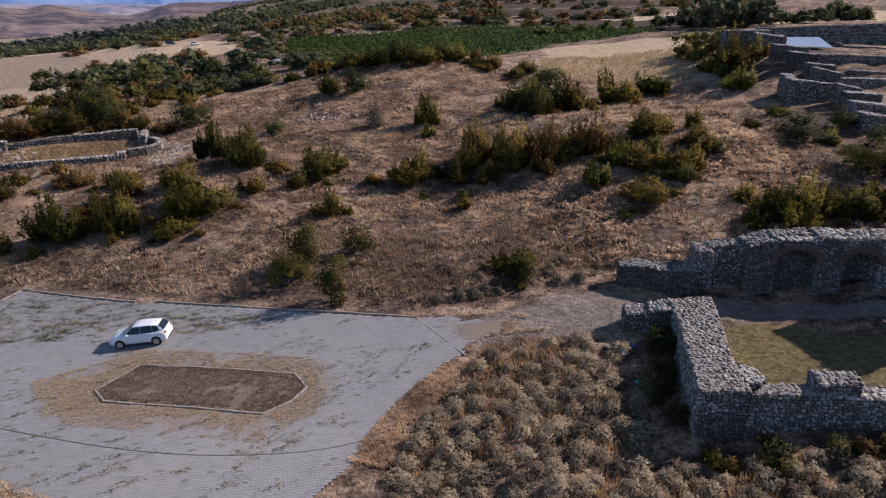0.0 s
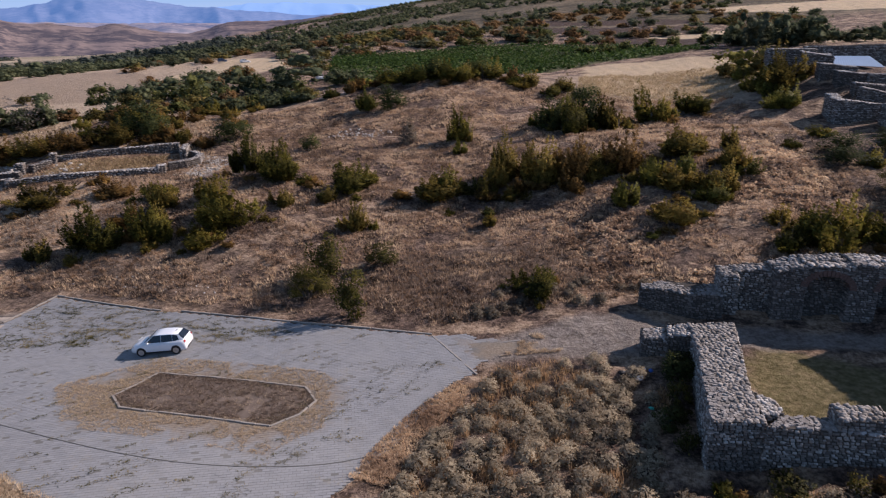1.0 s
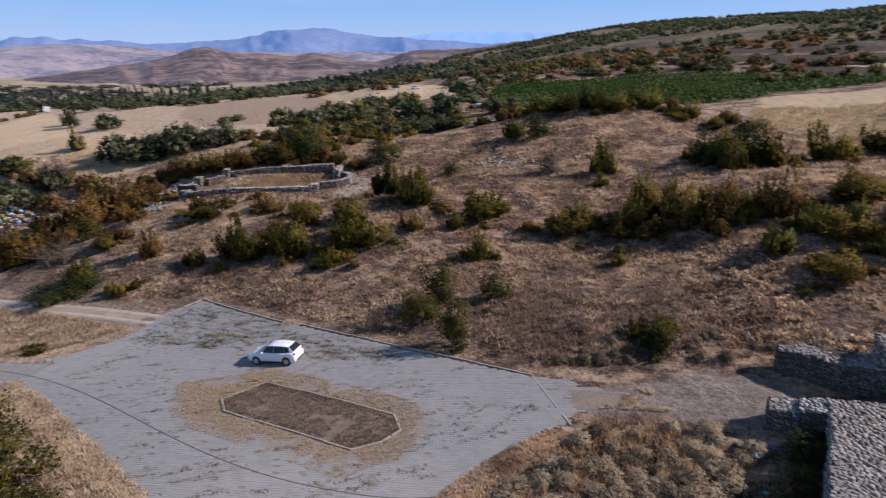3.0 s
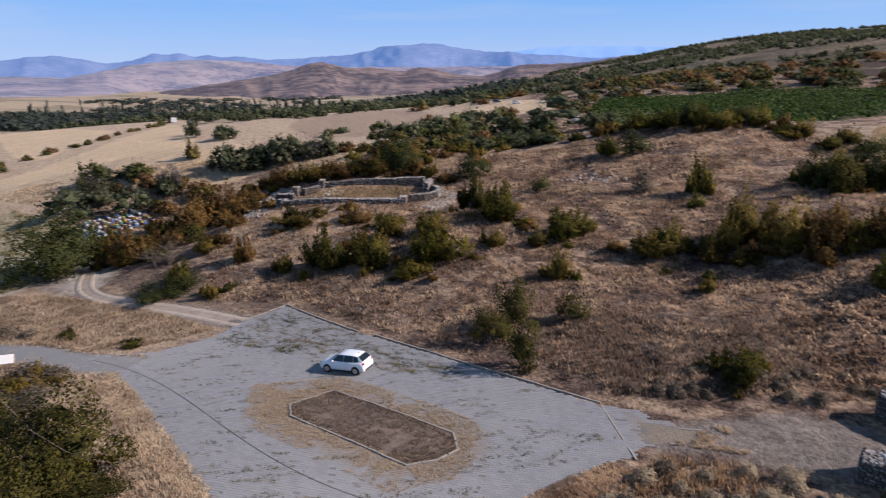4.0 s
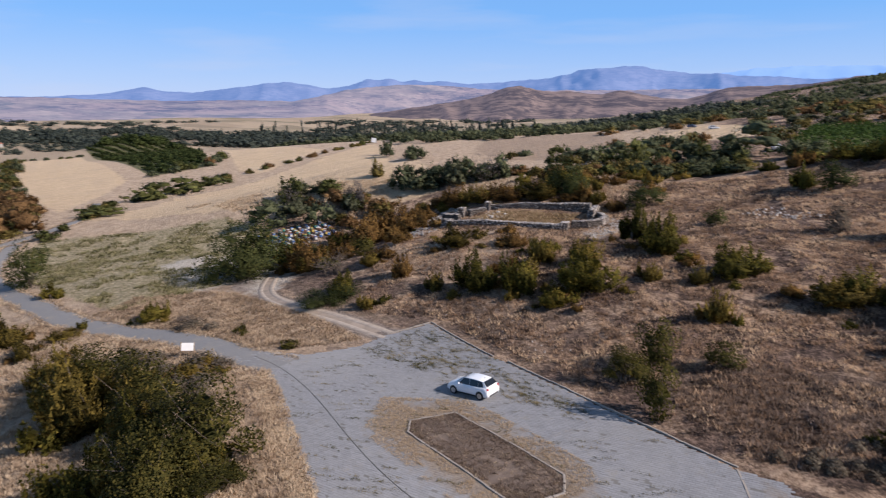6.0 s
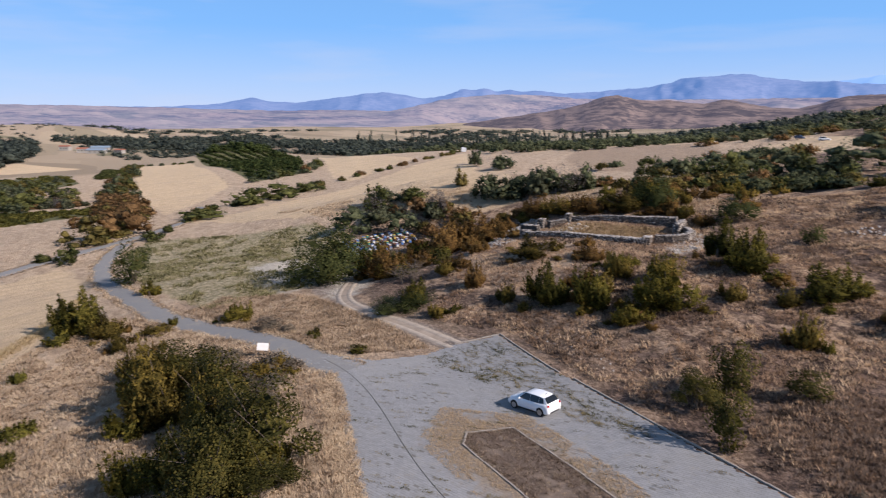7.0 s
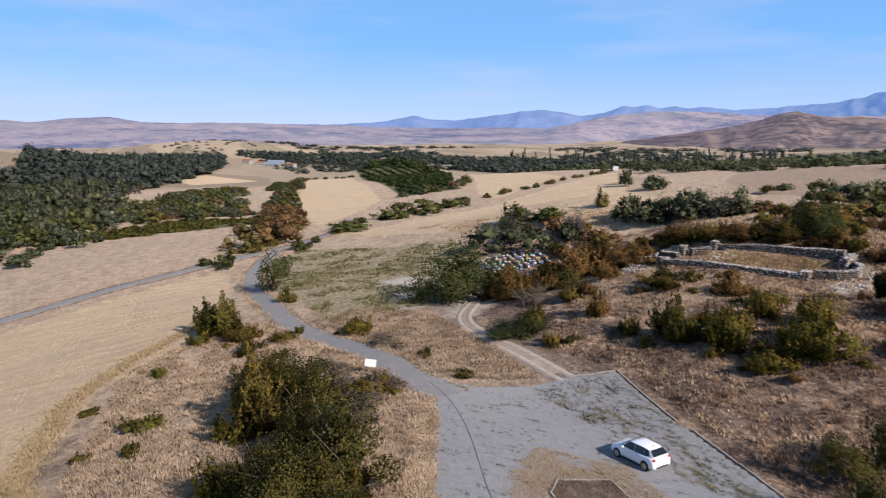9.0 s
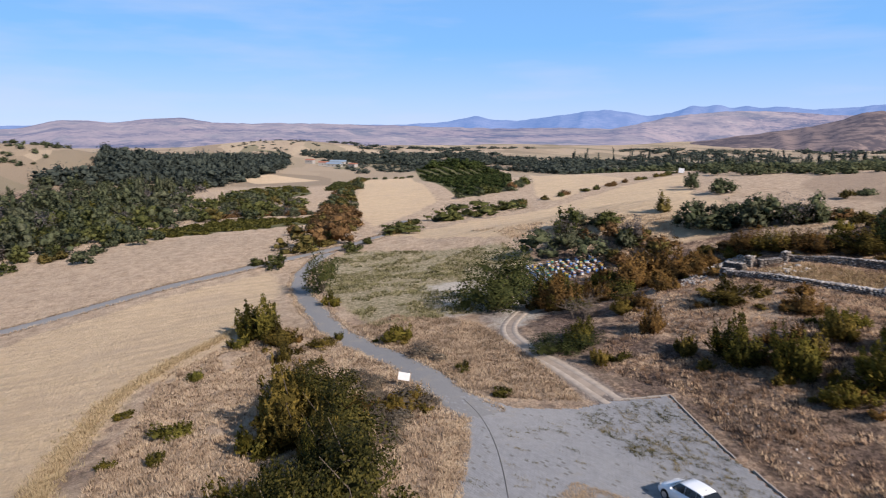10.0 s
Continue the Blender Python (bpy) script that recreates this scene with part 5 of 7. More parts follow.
def strewn(poly, n, seed):
    rng = np.random.default_rng(seed)
    p = np.array(poly)
    out = np.empty((0, 2))
    while len(out) < n:
        q = rng.uniform(p.min(0), p.max(0), (n * 3, 2))
        out = np.vstack([out, q[inside(list(poly), q[:, 0], q[:, 1]) > 0]])
    return out[:n]


def clear_of(pts, polys):
    return pts[np.maximum.reduce([inside(p, pts[:, 0], pts[:, 1]) for p in polys]) < -2]


MEADOW = [(-560, -130), (-470, -98), (-415, -118), (-470, -170), (-560, -170)]
WOOD = [(-200, -46), (-228, -40), (-264, -34), (-292, -32), (-304, -14), (-350, -4), (-440, -10), (-600, 34), (-820, 82), (-1060, 110), (-1100, -120), (-760, -100), (-560, -80), (-500, -170), (-330, -150), (-200, -95)]
wood = clear_of(strewn(WOOD, 1900, 1), [MEADOW])
near_wood = wood[np.hypot(wood[:, 0], wood[:, 1]) < 520]
far_wood = wood[np.hypot(wood[:, 0], wood[:, 1]) >= 520]
WOOD_KINDS = (("d", "dark green trees", 9, 8.5), ("t", "grey-green willows", 9, 6), ("g", "fresh green trees", 7, 6), ("d", "dark green trees", 9, 10), ("t", "grey-green bushes", 7, 4.5), ("t", "grey-green trees", 8, 9), ("y", "yellow-green trees", 6.5, 5), ("d", "dark green trees", 7.5, 7), ("b", "bare grey trees", 6, 8))
for k, (style, word, w, h) in enumerate(WOOD_KINDS):
    crowns("wood", near_wood[k::9], w, h, CROWN[style], word + " within the river wood", "trees", 70 + k, 16, 1, 26, 0.7, 0.5, 0.1 if style == "b" else 0.7)
crowns("wood", far_wood, 15, 11, HAZED_CROWN, "dense dark green river wood on the valley floor", "trees", 2, 6, 1, 16, 1.5, 0.45)
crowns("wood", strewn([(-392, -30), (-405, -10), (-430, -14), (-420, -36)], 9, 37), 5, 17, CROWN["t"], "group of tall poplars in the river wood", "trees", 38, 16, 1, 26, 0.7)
crowns("wood", strewn([(-800, 40), (-690, 20), (-620, 30), (-640, -10), (-790, -20)], 60, 39), 7, 19, HAZED_CROWN, "tall dark poplars in the river wood", "trees", 40, 6, 1, 14, 1.2)
belt = strewn([(-1150, 130), (-760, 260), (-620, 330), (-460, 330), (-330, 300), (-235, 330), (-170, 420), (-120, 520), (-330, 800), (-700, 700), (-1150, 420)], 3000, 3)
belt = belt[lattice(belt[:, 0] + 0.5 * belt[:, 1], belt[:, 1] * 2.2, 100, 6) + 0.5 * lattice(belt[:, 0], belt[:, 1], 34, 7) > -0.32]
close = np.hypot(belt[:, 0], belt[:, 1]) < 640
crowns("wood", belt[close], 11, 6, CROWN["d"], "dark trees and hedges across the near plain", "trees", 4, 9, 1, 16, 0.85, 0.45)
crowns("wood", belt[~close], 15, 7.5, HAZED_CROWN, "belt of dark trees and hedges across the plain", "trees", 5, 5, 1, 12, 1.6, 0.45)
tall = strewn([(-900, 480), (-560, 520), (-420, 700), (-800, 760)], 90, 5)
crowns("wood", tall, 6, 21, HAZED_CROWN, "far row of tall dark poplars", "trees", 6, 6, 1, 12, 1.3)
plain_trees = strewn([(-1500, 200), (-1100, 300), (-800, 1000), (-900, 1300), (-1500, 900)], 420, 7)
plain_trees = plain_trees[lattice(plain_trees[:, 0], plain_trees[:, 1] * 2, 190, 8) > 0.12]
crowns("wood", plain_trees, 30, 6, HAZED_CROWN, "far hedgerows and copses on the plain", "trees", 8, 5, 1, 10, 2.4)
scrub = strewn([(-330, 1150), (-250, 620), (-150, 430), (-75, 400), (-10, 425), (60, 420), (200, 400), (330, 420), (420, 900)], 8600, 9)
scrub = scrub[lattice(scrub[:, 0], scrub[:, 1], 60, 65) + 0.7 * lattice(scrub[:, 0], scrub[:, 1], 16, 66) - 0.0006 * (scrub[:, 0] + 60) > -0.02]
scrub = clear_of(scrub, PLOUGH + STRAW[-2:])
crowns("scrub", scrub, 4.6, 3.0, CROWN["d"], "scattered dark scrub on the long ridge", "scrub", 10, 4, 1, 12, 0.9)
BEYOND = [STRAW[7], STRAW[8], VINES] + PLOUGH
near_scrub = clear_of(strewn([(-150, 190), (-60, 165), (-20, 235), (60, 262), (120, 330), (40, 420), (-170, 340)], 330, 31), BEYOND)
near_scrub = near_scrub[lattice(near_scrub[:, 0], near_scrub[:, 1] * 1.6, 34, 41) > -0.25]
for k, style in enumerate("dotr"):
    crowns("scrub", near_scrub[k::4], 8, 3.6, CROWN[style], "scrub of %s beyond the vines" % FAR_WORDS[style], "scrub", 32 + k, 14, 1, 26, 0.6)
crowns("scrub", strewn([(-250, 245), (-190, 280), (-170, 380), (-330, 360), (-330, 285)], 120, 34), 9, 4.6, CROWN["d"], "dark bushes along the far field edge", "scrub", 35, 12, 1, 20, 0.7)
crowns("scrub", strewn([(-760, -230), (-600, -230), (-560, -130), (-640, -110), (-760, -140)], 130, 11), 7, 3.6, CROWN["d"], "dark scrub on a bare knoll", "scrub", 12, 5, 1, 12, 1.1)
crowns("scrub", strewn([(-1500, 60), (-1250, 20), (-1080, 150), (-1250, 190), (-1480, 200)], 46, 13), 10, 3.4, HAZED_CROWN, "few dark bushes on the bare brown knoll", "scrub", 14, 4, 1, 8, 1.4)
crowns("scrub", strewn([(-1000, 130), (-720, 150), (-640, 190), (-760, 330), (-980, 300)], 130, 17), 10, 4.2, HAZED_CROWN, "bushes and small trees between far fields", "scrub", 18, 5, 1, 12, 1.2)
crowns("scrub", strewn(GREEN_STRIP, 170, 19), 4.6, 1.0, CROWN["y"], "low yellow-green growth in a strip below the field", "scrub", 20, 6, 1, 26, 0.6)
crowns("scrub", strewn([(-272, 8), (-298, 4), (-296, 46), (-274, 52)], 16, 27), 4.4, 2.2, CROWN["r"], "rusty bushes between the wood and the hedge", "scrub", 28, 12, 1, 20, 0.7)
crowns("scrub", strewn([(-420, 78), (-540, 104), (-546, 112), (-420, 88)], 90, 29), 5, 1.8, CROWN["g"], "long green hedge between two far fields", "scrub", 30, 6, 1, 18, 0.9)
crowns("scrub", strewn(ROUGH_PLOT, 90, 21), 5, 0.9, CROWN["y"], "rough olive growth on an old plot", "scrub", 22, 6, 1, 18, 0.9)
crowns("scrub", strewn([(-270, -8), (-290, -14), (-310, 10), (-296, 46), (-276, 54), (-272, 20)], 34, 23), 4.4, 2.4, CROWN["t"], "mixed bushes between the wood and the hedge", "scrub", 24, 12, 1, 20, 0.8)

# vines in rows, and an orchard
a, b = Vector((0.55, 0.83)), Vector((0.83, -0.55))
rows = np.array([(-60 + a.x * u + b.x * v, 250 + a.y * u + b.y * v) for u in np.arange(-130, 110, 0.8) for v in np.arange(-60, 190, 2.4)])
rows = rows[inside(VINES, rows[:, 0], rows[:, 1]) > 0]
clumps("vines", rows, 1.55, 1.4, 6, 0.42, leaf_mat("leaf_vine", (0.022, 0.046, 0.012), (0.045, 0.082, 0.018), (0.08, 0.122, 0.03)), "rows of green vines in leaf", "vines", 15)
grove = np.array([(x + 0.9 * y - 150, y) for x in np.arange(-760, -280, 5.0) for y in np.arange(120, 275, 9.0)])
grove = grove[inside(ORCHARD, grove[:, 0], grove[:, 1]) > 2]
crowns("orchard", grove, 4.0, 2.5, GROVE, "orchard of round green trees in rows", "orchard", 16, 5, 1, 14, 1.0, 0.25)
crowns("orchard", strewn([(-600, 200), (-560, 232), (-540, 246), (-620, 262), (-690, 268)], 26, 25), 12, 8, GROVE, "large green trees at the back of the orchard", "trees", 26, 10, 1, 24, 1.3)


# ---- dry grass ----
def tufts(name, pts, w, h, blades, mat, label, category, seed, lean=0.45, paved=False):
    """Grass tufts as fans of narrow blades, in one mesh."""
    rng = np.random.default_rng(seed)
    pts = np.asarray(pts, float)
    n = len(pts)
    z = height(pts[:, 0], pts[:, 1]) + 0.05 if paved else ground_z(pts[:, 0], pts[:, 1])
    s = rng.uniform(0.5, 1.5, n)
    a = rng.uniform(0, 6.283, (n, blades))
    out = rng.uniform(0.15, 1.0, (n, blades)) * lean
    dx, dy = np.cos(a), np.sin(a)
    root = np.stack([pts[:, 0, None] + dx * 0.25 * w * s[:, None], pts[:, 1, None] + dy * 0.25 * w * s[:, None], np.repeat(z[:, None] - 0.03, blades, 1)], -1)
    tip = np.stack([root[..., 0] + dx * out * h * s[:, None], root[..., 1] + dy * out * h * s[:, None], root[..., 2] + h * s[:, None] * rng.uniform(0.6, 1.1, (n, blades))], -1)
    half = 0.5 * w * 0.2 * s[:, None] * rng.uniform(0.5, 1.2, (n, blades))
    side = np.stack([-dy * half, dx * half, 0 * half], -1)
    v = np.stack([root - side, root + side, tip], 2).reshape(-1, 3)
    f = np.arange(len(v)).reshape(-1, 3)
    f, normals = outward(v, f, v[f].mean(1) - (0, 0, 1.0), 0.6)
    return tagged(mesh_of(name, v, f, mat, normals), label, category, kind="stuff")


def free(pts, gap=-0.35):
    """Only places clear of paving, roads and tracks."""
    x, y = pts[:, 0], pts[:, 1]
    c = np.maximum.reduce([inside(LOT, x, y), along(ROAD, 3.9, x, y), along(LANE, 4.1, x, y), along(TRACK, 2.4, x, y), inside(YARD, x, y) - 0.8, inside(LAWN, x, y)])
    return pts[c < -gap]


def patchy(pts, size, seed, cut):
    return pts[lattice(pts[:, 0], pts[:, 1], size, seed) + 0.5 * lattice(pts[:, 0], pts[:, 1], size * 0.35, seed + 1) > cut]


def verge(line, half, n, seed):
    """Places along both edges of a road."""
    rng = np.random.default_rng(seed)
    p = np.array(line, float)
    seg = np.hypot(*np.diff(p, axis=0).T)
    s = rng.uniform(0, seg.sum(), n)
    k = np.clip(np.searchsorted(np.cumsum(seg), s), 0, len(seg) - 1)
    f = ((s - np.concatenate([[0], np.cumsum(seg)])[k]) / seg[k])[:, None]
    d = np.diff(p, axis=0)[k] / seg[k][:, None]
    off = rng.choice([-1, 1], n) * (half + rng.normal(size=n) * 0.35 + 0.25 * np.sin(s * 0.6))
    return p[k] + (p[k + 1] - p[k]) * f + np.column_stack([-d[:, 1], d[:, 0]]) * off[:, None]


SLOPE = [(-48, 52), (-38, 55), (-26, 52), (-2, 47), (4, 49), (14, 51.5), (22, 52), (46, 52), (44, 80), (42, 118), (14, 124), (-20, 126), (-60, 110), (-64, 96), (-66, 76), (-58, 62)]
BANK = [(-50, 34), (-41, 34), (-30, 29), (-20, 25), (-18, 16), (-30, 8), (-48, 4), (-78, 8), (-92, 22), (-84, 28), (-66, 32)]
SPIT = [(-44, 41), (-48, 38), (-66, 36), (-82, 33), (-86, 40), (-74, 50), (-62, 49), (-48, 48), (-41, 47)]
SAGE = [(2.6, 41.2), (9, 42.6), (12.6, 41.6), (13.9, 38), (13.2, 34), (12.8, 31), (13.2, 29.5), (24, 29), (32, 28), (30, 21), (10, 17), (-5, 21), (-3, 29), (-1, 34), (1, 38)]
DEAD = leaf_mat("dead_grass", (0.095, 0.067, 0.05), (0.19, 0.137, 0.106), (0.34, 0.255, 0.2))
FLAT_GRASS = leaf_mat("flattened_grass", (0.24, 0.172, 0.11), (0.45, 0.33, 0.215), (0.66, 0.51, 0.345), 0.35)
ORANGE_GRASS = leaf_mat("orange_grass", (0.25, 0.15, 0.08), (0.46, 0.29, 0.16), (0.68, 0.46, 0.26), 0.4)
tufts("grass", patchy(free(strewn(SLOPE, 76000, 20)), 3.4, 30, -0.4), 0.38, 0.28, 6, SLOPE_GRASS, "dry tan grass in tufts over the slope", "grass", 21, 1.0)
tufts("brush", patchy(free(strewn(SLOPE, 15000, 96)), 5.5, 97, 0.1), 0.5, 0.42, 6, DEAD, "dark brown dead brush in patches over the slope", "brush", 98, 0.9)
tufts("brush", free(strewn([(-6, 47.5), (2, 47.6), (8, 50.5), (13, 54), (9, 62), (-4, 61), (-10, 54)], 2600, 100)), 0.42, 0.34, 6, DEAD, "dark brown dead brush at the foot of the slope", "brush", 101, 1.0)
tufts("grass", patchy(free(strewn(BANK, 26000, 22)), 5.0, 32, -0.7), 0.34, 0.32, 6, GRASS, "dry straw-coloured grass on the bank", "grass", 23, 0.9)
tufts("grass", strewn([(18, 124), (21, 147), (40, 145), (57, 149), (54, 126), (42, 114), (30, 118)], 9000, 63), 0.35, 0.4, 5, GOLD_GRASS, "pale dry grass on the level ground above the slope", "grass", 64, 0.6)
tufts("grass", free(strewn(SPIT, 12000, 24)), 0.28, 0.32, 5, GRASS, "tall dry golden grass beside the track", "grass", 25, 0.6)
tufts("grass", patchy(free(strewn(SAGE, 9500, 26)), 3.0, 44, -0.1), 0.3, 0.36, 7, ORANGE_GRASS, "dry orange-tan grass between sage shrubs", "grass", 27, 0.6)
tufts("grass", patchy(free(strewn([(-42, 118), (-100, 112), (-160, 80), (-118, 80), (-66, 98), (-40, 106)], 9000, 28)), 7.0, 36, -0.2), 0.5, 0.45, 6, GRASS, "dry grass along the upper fields", "grass", 29)
GOLD_EDGE = [(-44, 2), (-50, 0.2), (-60, 0.6), (-72, 2.6), (-84, 9), (-93, 17), (-108, 23)]
edge_pts = verge(GOLD_EDGE, 0.0, 8000, 53)
edge_pts = edge_pts + np.random.default_rng(54).normal(size=edge_pts.shape) * 0.75
tufts("grass", edge_pts, 0.18, 0.34, 7, leaf_mat("ripe_grass", (0.45, 0.33, 0.18), (0.64, 0.485, 0.28), (0.8, 0.64, 0.41), 0.4), "tall golden grass along the field edge", "grass", 54, 0.9)
tufts("grass", free(strewn([(-41, 33.6), (-36, 31.8), (-28, 28.0), (-22, 25.8), (-18, 24.2), (-20, 26.8), (-28, 30.4), (-36, 34.0), (-41, 35.9)], 3400, 55), -0.9), 0.26, 0.2, 8, GRASS, "dry grass creeping over the paving edge", "grass", 56, 1.0)
tufts("grass", patchy(strewn([(2, 42.6), (7.6, 43.4), (8.0, 45.6), (1.2, 46.2), (2.4, 44)], 1800, 80), 1.2, 81, 0.25), 0.24, 0.12, 6, GRASS, "dry grass creeping over broken paving", "grass", 82, 1.4, True)
tufts("grass", strewn([(-3, 29.4), (-2.4, 31.4), (-0.4, 35.2), (1.4, 39.2), (0.4, 39.8), (-2.4, 36.2), (-4.4, 32.4), (-5.2, 30.0)], 2200, 57), 0.26, 0.12, 8, SLOPE_GRASS, "dry grass creeping over the paving edge", "grass", 58, 1.2, True)
tufts("weeds", patchy(free(strewn(WEEDS, 14000, 40)), 5.0, 38, -0.1), 0.55, 0.4, 6, WEED, "grey-green weeds over an old fallow plot", "weeds", 41, 0.9)
dabs = np.vstack([np.array([x, y]) + RNG.normal(size=(20, 2)) @ np.array([[0.5 * math.cos(t), 0.5 * math.sin(t)], [-0.1 * math.sin(t), 0.1 * math.cos(t)]]) for x, y, t in [(px, py, RNG.uniform(0.2, 0.9)) for px, py in strewn([(-38, 52), (-24, 49), (-6, 45), (0, 42), (-5, 33), (-9, 27), (-20, 27), (-34, 34), (-40, 40)], 130, 51)] + [(px, py, RNG.uniform(-0.5, 0.2)) for px, py in strewn([(-38.5, 51.5), (-36, 53), (-23, 49.5), (-12, 47), (-14, 44.5), (-26, 45), (-38, 45)], 190, 67)]])
tufts("weeds", dabs, 0.22, 0.07, 5, JOINT_WEED, "low weeds in streaks along the paving joints", "weeds", 52, 1.8, True)
tufts("grass", strewn([(-61, 83), (-46, 88.5), (-46.5, 96), (-60, 90.5)], 2200, 68), 0.35, 0.4, 5, GOLD_GRASS, "golden dry grass inside the small ruin", "grass", 69, 0.6)


tufts("grass", verge(ROAD, 2.0, 5200, 83), 0.32, 0.26, 5, GRASS, "dry grass overhanging the road edges", "grass", 84, 0.9)
tufts("grass", verge(LANE, 2.1, 5200, 85), 0.5, 0.3, 4, GRASS, "dry grass along the lane edges", "grass", 86, 0.9)
isl = patchy(strewn(ISLAND, 5200, 42), 1.6, 99, -0.6)
straws = patchy(strewn(ISLAND, 2600, 50), 0.9, 59, 0.0)
tufts("grass", straws, 0.12, 0.1, 6, FLAT_GRASS, "pale straw lying over the kerbed island", "grass", 60, 1.6, True)
tufts("grass", isl, 0.2, 0.12, 7, DEAD, "dead brown grass filling the kerbed island", "grass", 43, 1.2, True)
ring = strewn([(-28, 38.6), (-24, 33.4), (-10.5, 31.4), (-7.4, 34.6), (-7.0, 38.6), (-9.5, 40.6), (-22, 42.7)], 15000, 44)
ring = ring[inside(ISLAND, ring[:, 0], ring[:, 1]) < -0.2]
tufts("grass", patchy(ring, 2.2, 46, -0.25), 0.13, 0.09, 6, FLAT_GRASS, "flattened dry grass spreading over the paving", "grass", 45, 1.6, True)
cracks = strewn([(-39, 52), (-37, 53), (-24, 49.6), (-20, 46), (-30, 42), (-39, 45)], 1500, 47)
tufts("weeds", patchy(cracks, 1.8, 48, 0.42), 0.24, 0.09, 6, JOINT_WEED, "small weeds in the paving joints", "weeds", 49, 1.6, True)

# sage shrubs in the rough corner
scatter([(-205, -18), (-262, 0), (-252, 40), (-320, 52), (-400, 28), (-420, -30), (-300, -60)], 60, 8.5, 5.5, "dgtdgb", (), "trees at the foot of the wood")
for x, y in ((49.0, 64.5), (50.2, 70), (51.0, 76), (47.5, 67.5), (49.6, 81.5)):
    set_plant("d", x, y, 3.6, 2.6, x * 3, "trees by the upper ruin")
scatter([(-73, 271), (-30, 267), (15, 271), (40, 300), (17, 390), (-25, 410), (-72, 430), (-100, 330)], 70, 9.0, 4.2, "rgodrg", PLOUGH + [VINES], "hedges below the ridge")
scatter([(-265, -1), (-250, 40), (-320, 54), (-420, 60), (-420, 20)], 45, 9.0, 5.0, "gdgto", (), "trees at the foot of the wood")
for x, y, w, h in ((-86.5, 60.0, 6.0, 5.8), (-89.5, 66.0, 6.0, 5.2), (-83.5, 58.0, 6.0, 5.6), (-80.5, 55.5, 5.0, 4.4)):
    set_plant("d", x, y, w, h, x, "dark trees by the hives")
sage = strewn(SAGE, 900, 50)
chosen = []
for x, y in sage:
    if inside(SAGE, np.array([x]), np.array([y]))[0] > 0.5 and all(math.hypot(x - p, y - q) > 0.95 for p, q in chosen) and not (y < 25 and (x * 7 + y * 3) % 3 < 1.4):
        chosen.append((x, y))
foot = [(x, y) for x, y in strewn([(2, 47.5), (8, 49.6), (14, 51), (20, 52), (16, 55), (4, 53), (-3, 48.5)], 60, 59)]
for i, (x, y) in enumerate(foot[:30]):
    set_plant("s", x, y, RNG.uniform(0.7, 1.3), RNG.uniform(0.4, 0.8), i * 1.1, "sage at the foot of the slope")
for i, (x, y) in enumerate(chosen[:340]):
    set_plant("w" if i % 7 else "s", x, y, RNG.uniform(1.05, 1.75), RNG.uniform(0.55, 0.95), i * 1.7, "sage in the rough corner")
cush = patchy(free(strewn([(12, 52), (22, 52.5), (44, 53), (44, 80), (34, 104), (20, 80), (8, 66)], 3000, 60)), 7.0, 61, -0.1)
clumps("shrubs", cush, 0.7, 0.36, 20, 0.26, SLOPE_GRASS, "low rounded cushions of dry grass over the slope", "grass", 62)
hedge([(13.5, 29.2), (18, 29.0), (24, 28.4), (31, 27.6)], 1.5, 1.7, 1.1, "tgr", 0.6, "brush below the wall")
hedge([(15.3, 40.6), (14.6, 38.0), (14.0, 35.0), (13.4, 32.4)], 1.2, 1.8, 1.3, "dt", 0.4, "brush below the wall")
far_thickets()


# ---- ruins of rubble masonry ----
def stone_shape(k):
    """A rough block one unit wide, deep and high, its face worn round."""
    rng = np.random.default_rng(500 + k)
    ring = np.array([(-0.5, -0.5), (0.5, -0.5), (0.5, 0.5), (-0.5, 0.5)])
    rows = []
    for z, s, j in ((0.0, 1.0, 0.05), (1.0, 0.8, 0.09)):
        p = ring * s + rng.normal(size=(4, 2)) * j
        rows.append(np.column_stack([p, z + rng.normal(size=4) * (0.1 if z else 0)]))
    v = np.vstack(rows)
    f = [(4, 5, 6, 7)] + [(i, (i + 1) % 4, 4 + (i + 1) % 4, 4 + i) for i in range(4)]
    return v, np.array(f)


SHAPES = [stone_shape(k) for k in range(12)]
STONE_MESH = {}
for mat in (STONE, CAP_STONE):
    STONE_MESH[mat.name] = []
    for sv, sf in SHAPES:
        me = bpy.data.meshes.new("stone")
        me.from_pydata([tuple(p) for p in sv], [], [tuple(map(int, q)) for q in sf])
        me.materials.append(mat)
        STONE_MESH[mat.name].append(me)


def lay(rows, parent, singles, mat):
    """Stones from rows of (matrix, shape): the first few as pieces, the rest as one mesh."""
    for m, k in rows[:singles]:
        ob = new("stone", STONE_MESH[mat.name][k])
        ob.parent = parent
        ob.matrix_basis = m
    vs, fs, n = [], [], 0
    for m, k in rows[singles:]:
        v, f = SHAPES[k]
        a = np.array(m)
        vs.append(v @ a[:3, :3].T + a[:3, 3])
        fs.append(f + n)
        n += len(v)
    if vs:
        ob = mesh_of("stonework", np.vstack(vs), np.vstack(fs), mat)
        ob.parent = parent
        tagged(ob, kind="stuff")


def frame_of(o, u, n, w, h, d):
    """A stone's matrix: centre o, along u, outward n, with its width, height and depth."""
    u, n = Vector(u).normalized(), Vector(n).normalized()
    t = n.cross(u)
    m = Matrix((u * w, t * h, n * d)).transposed().to_4x4()
    m.translation = o
    return m


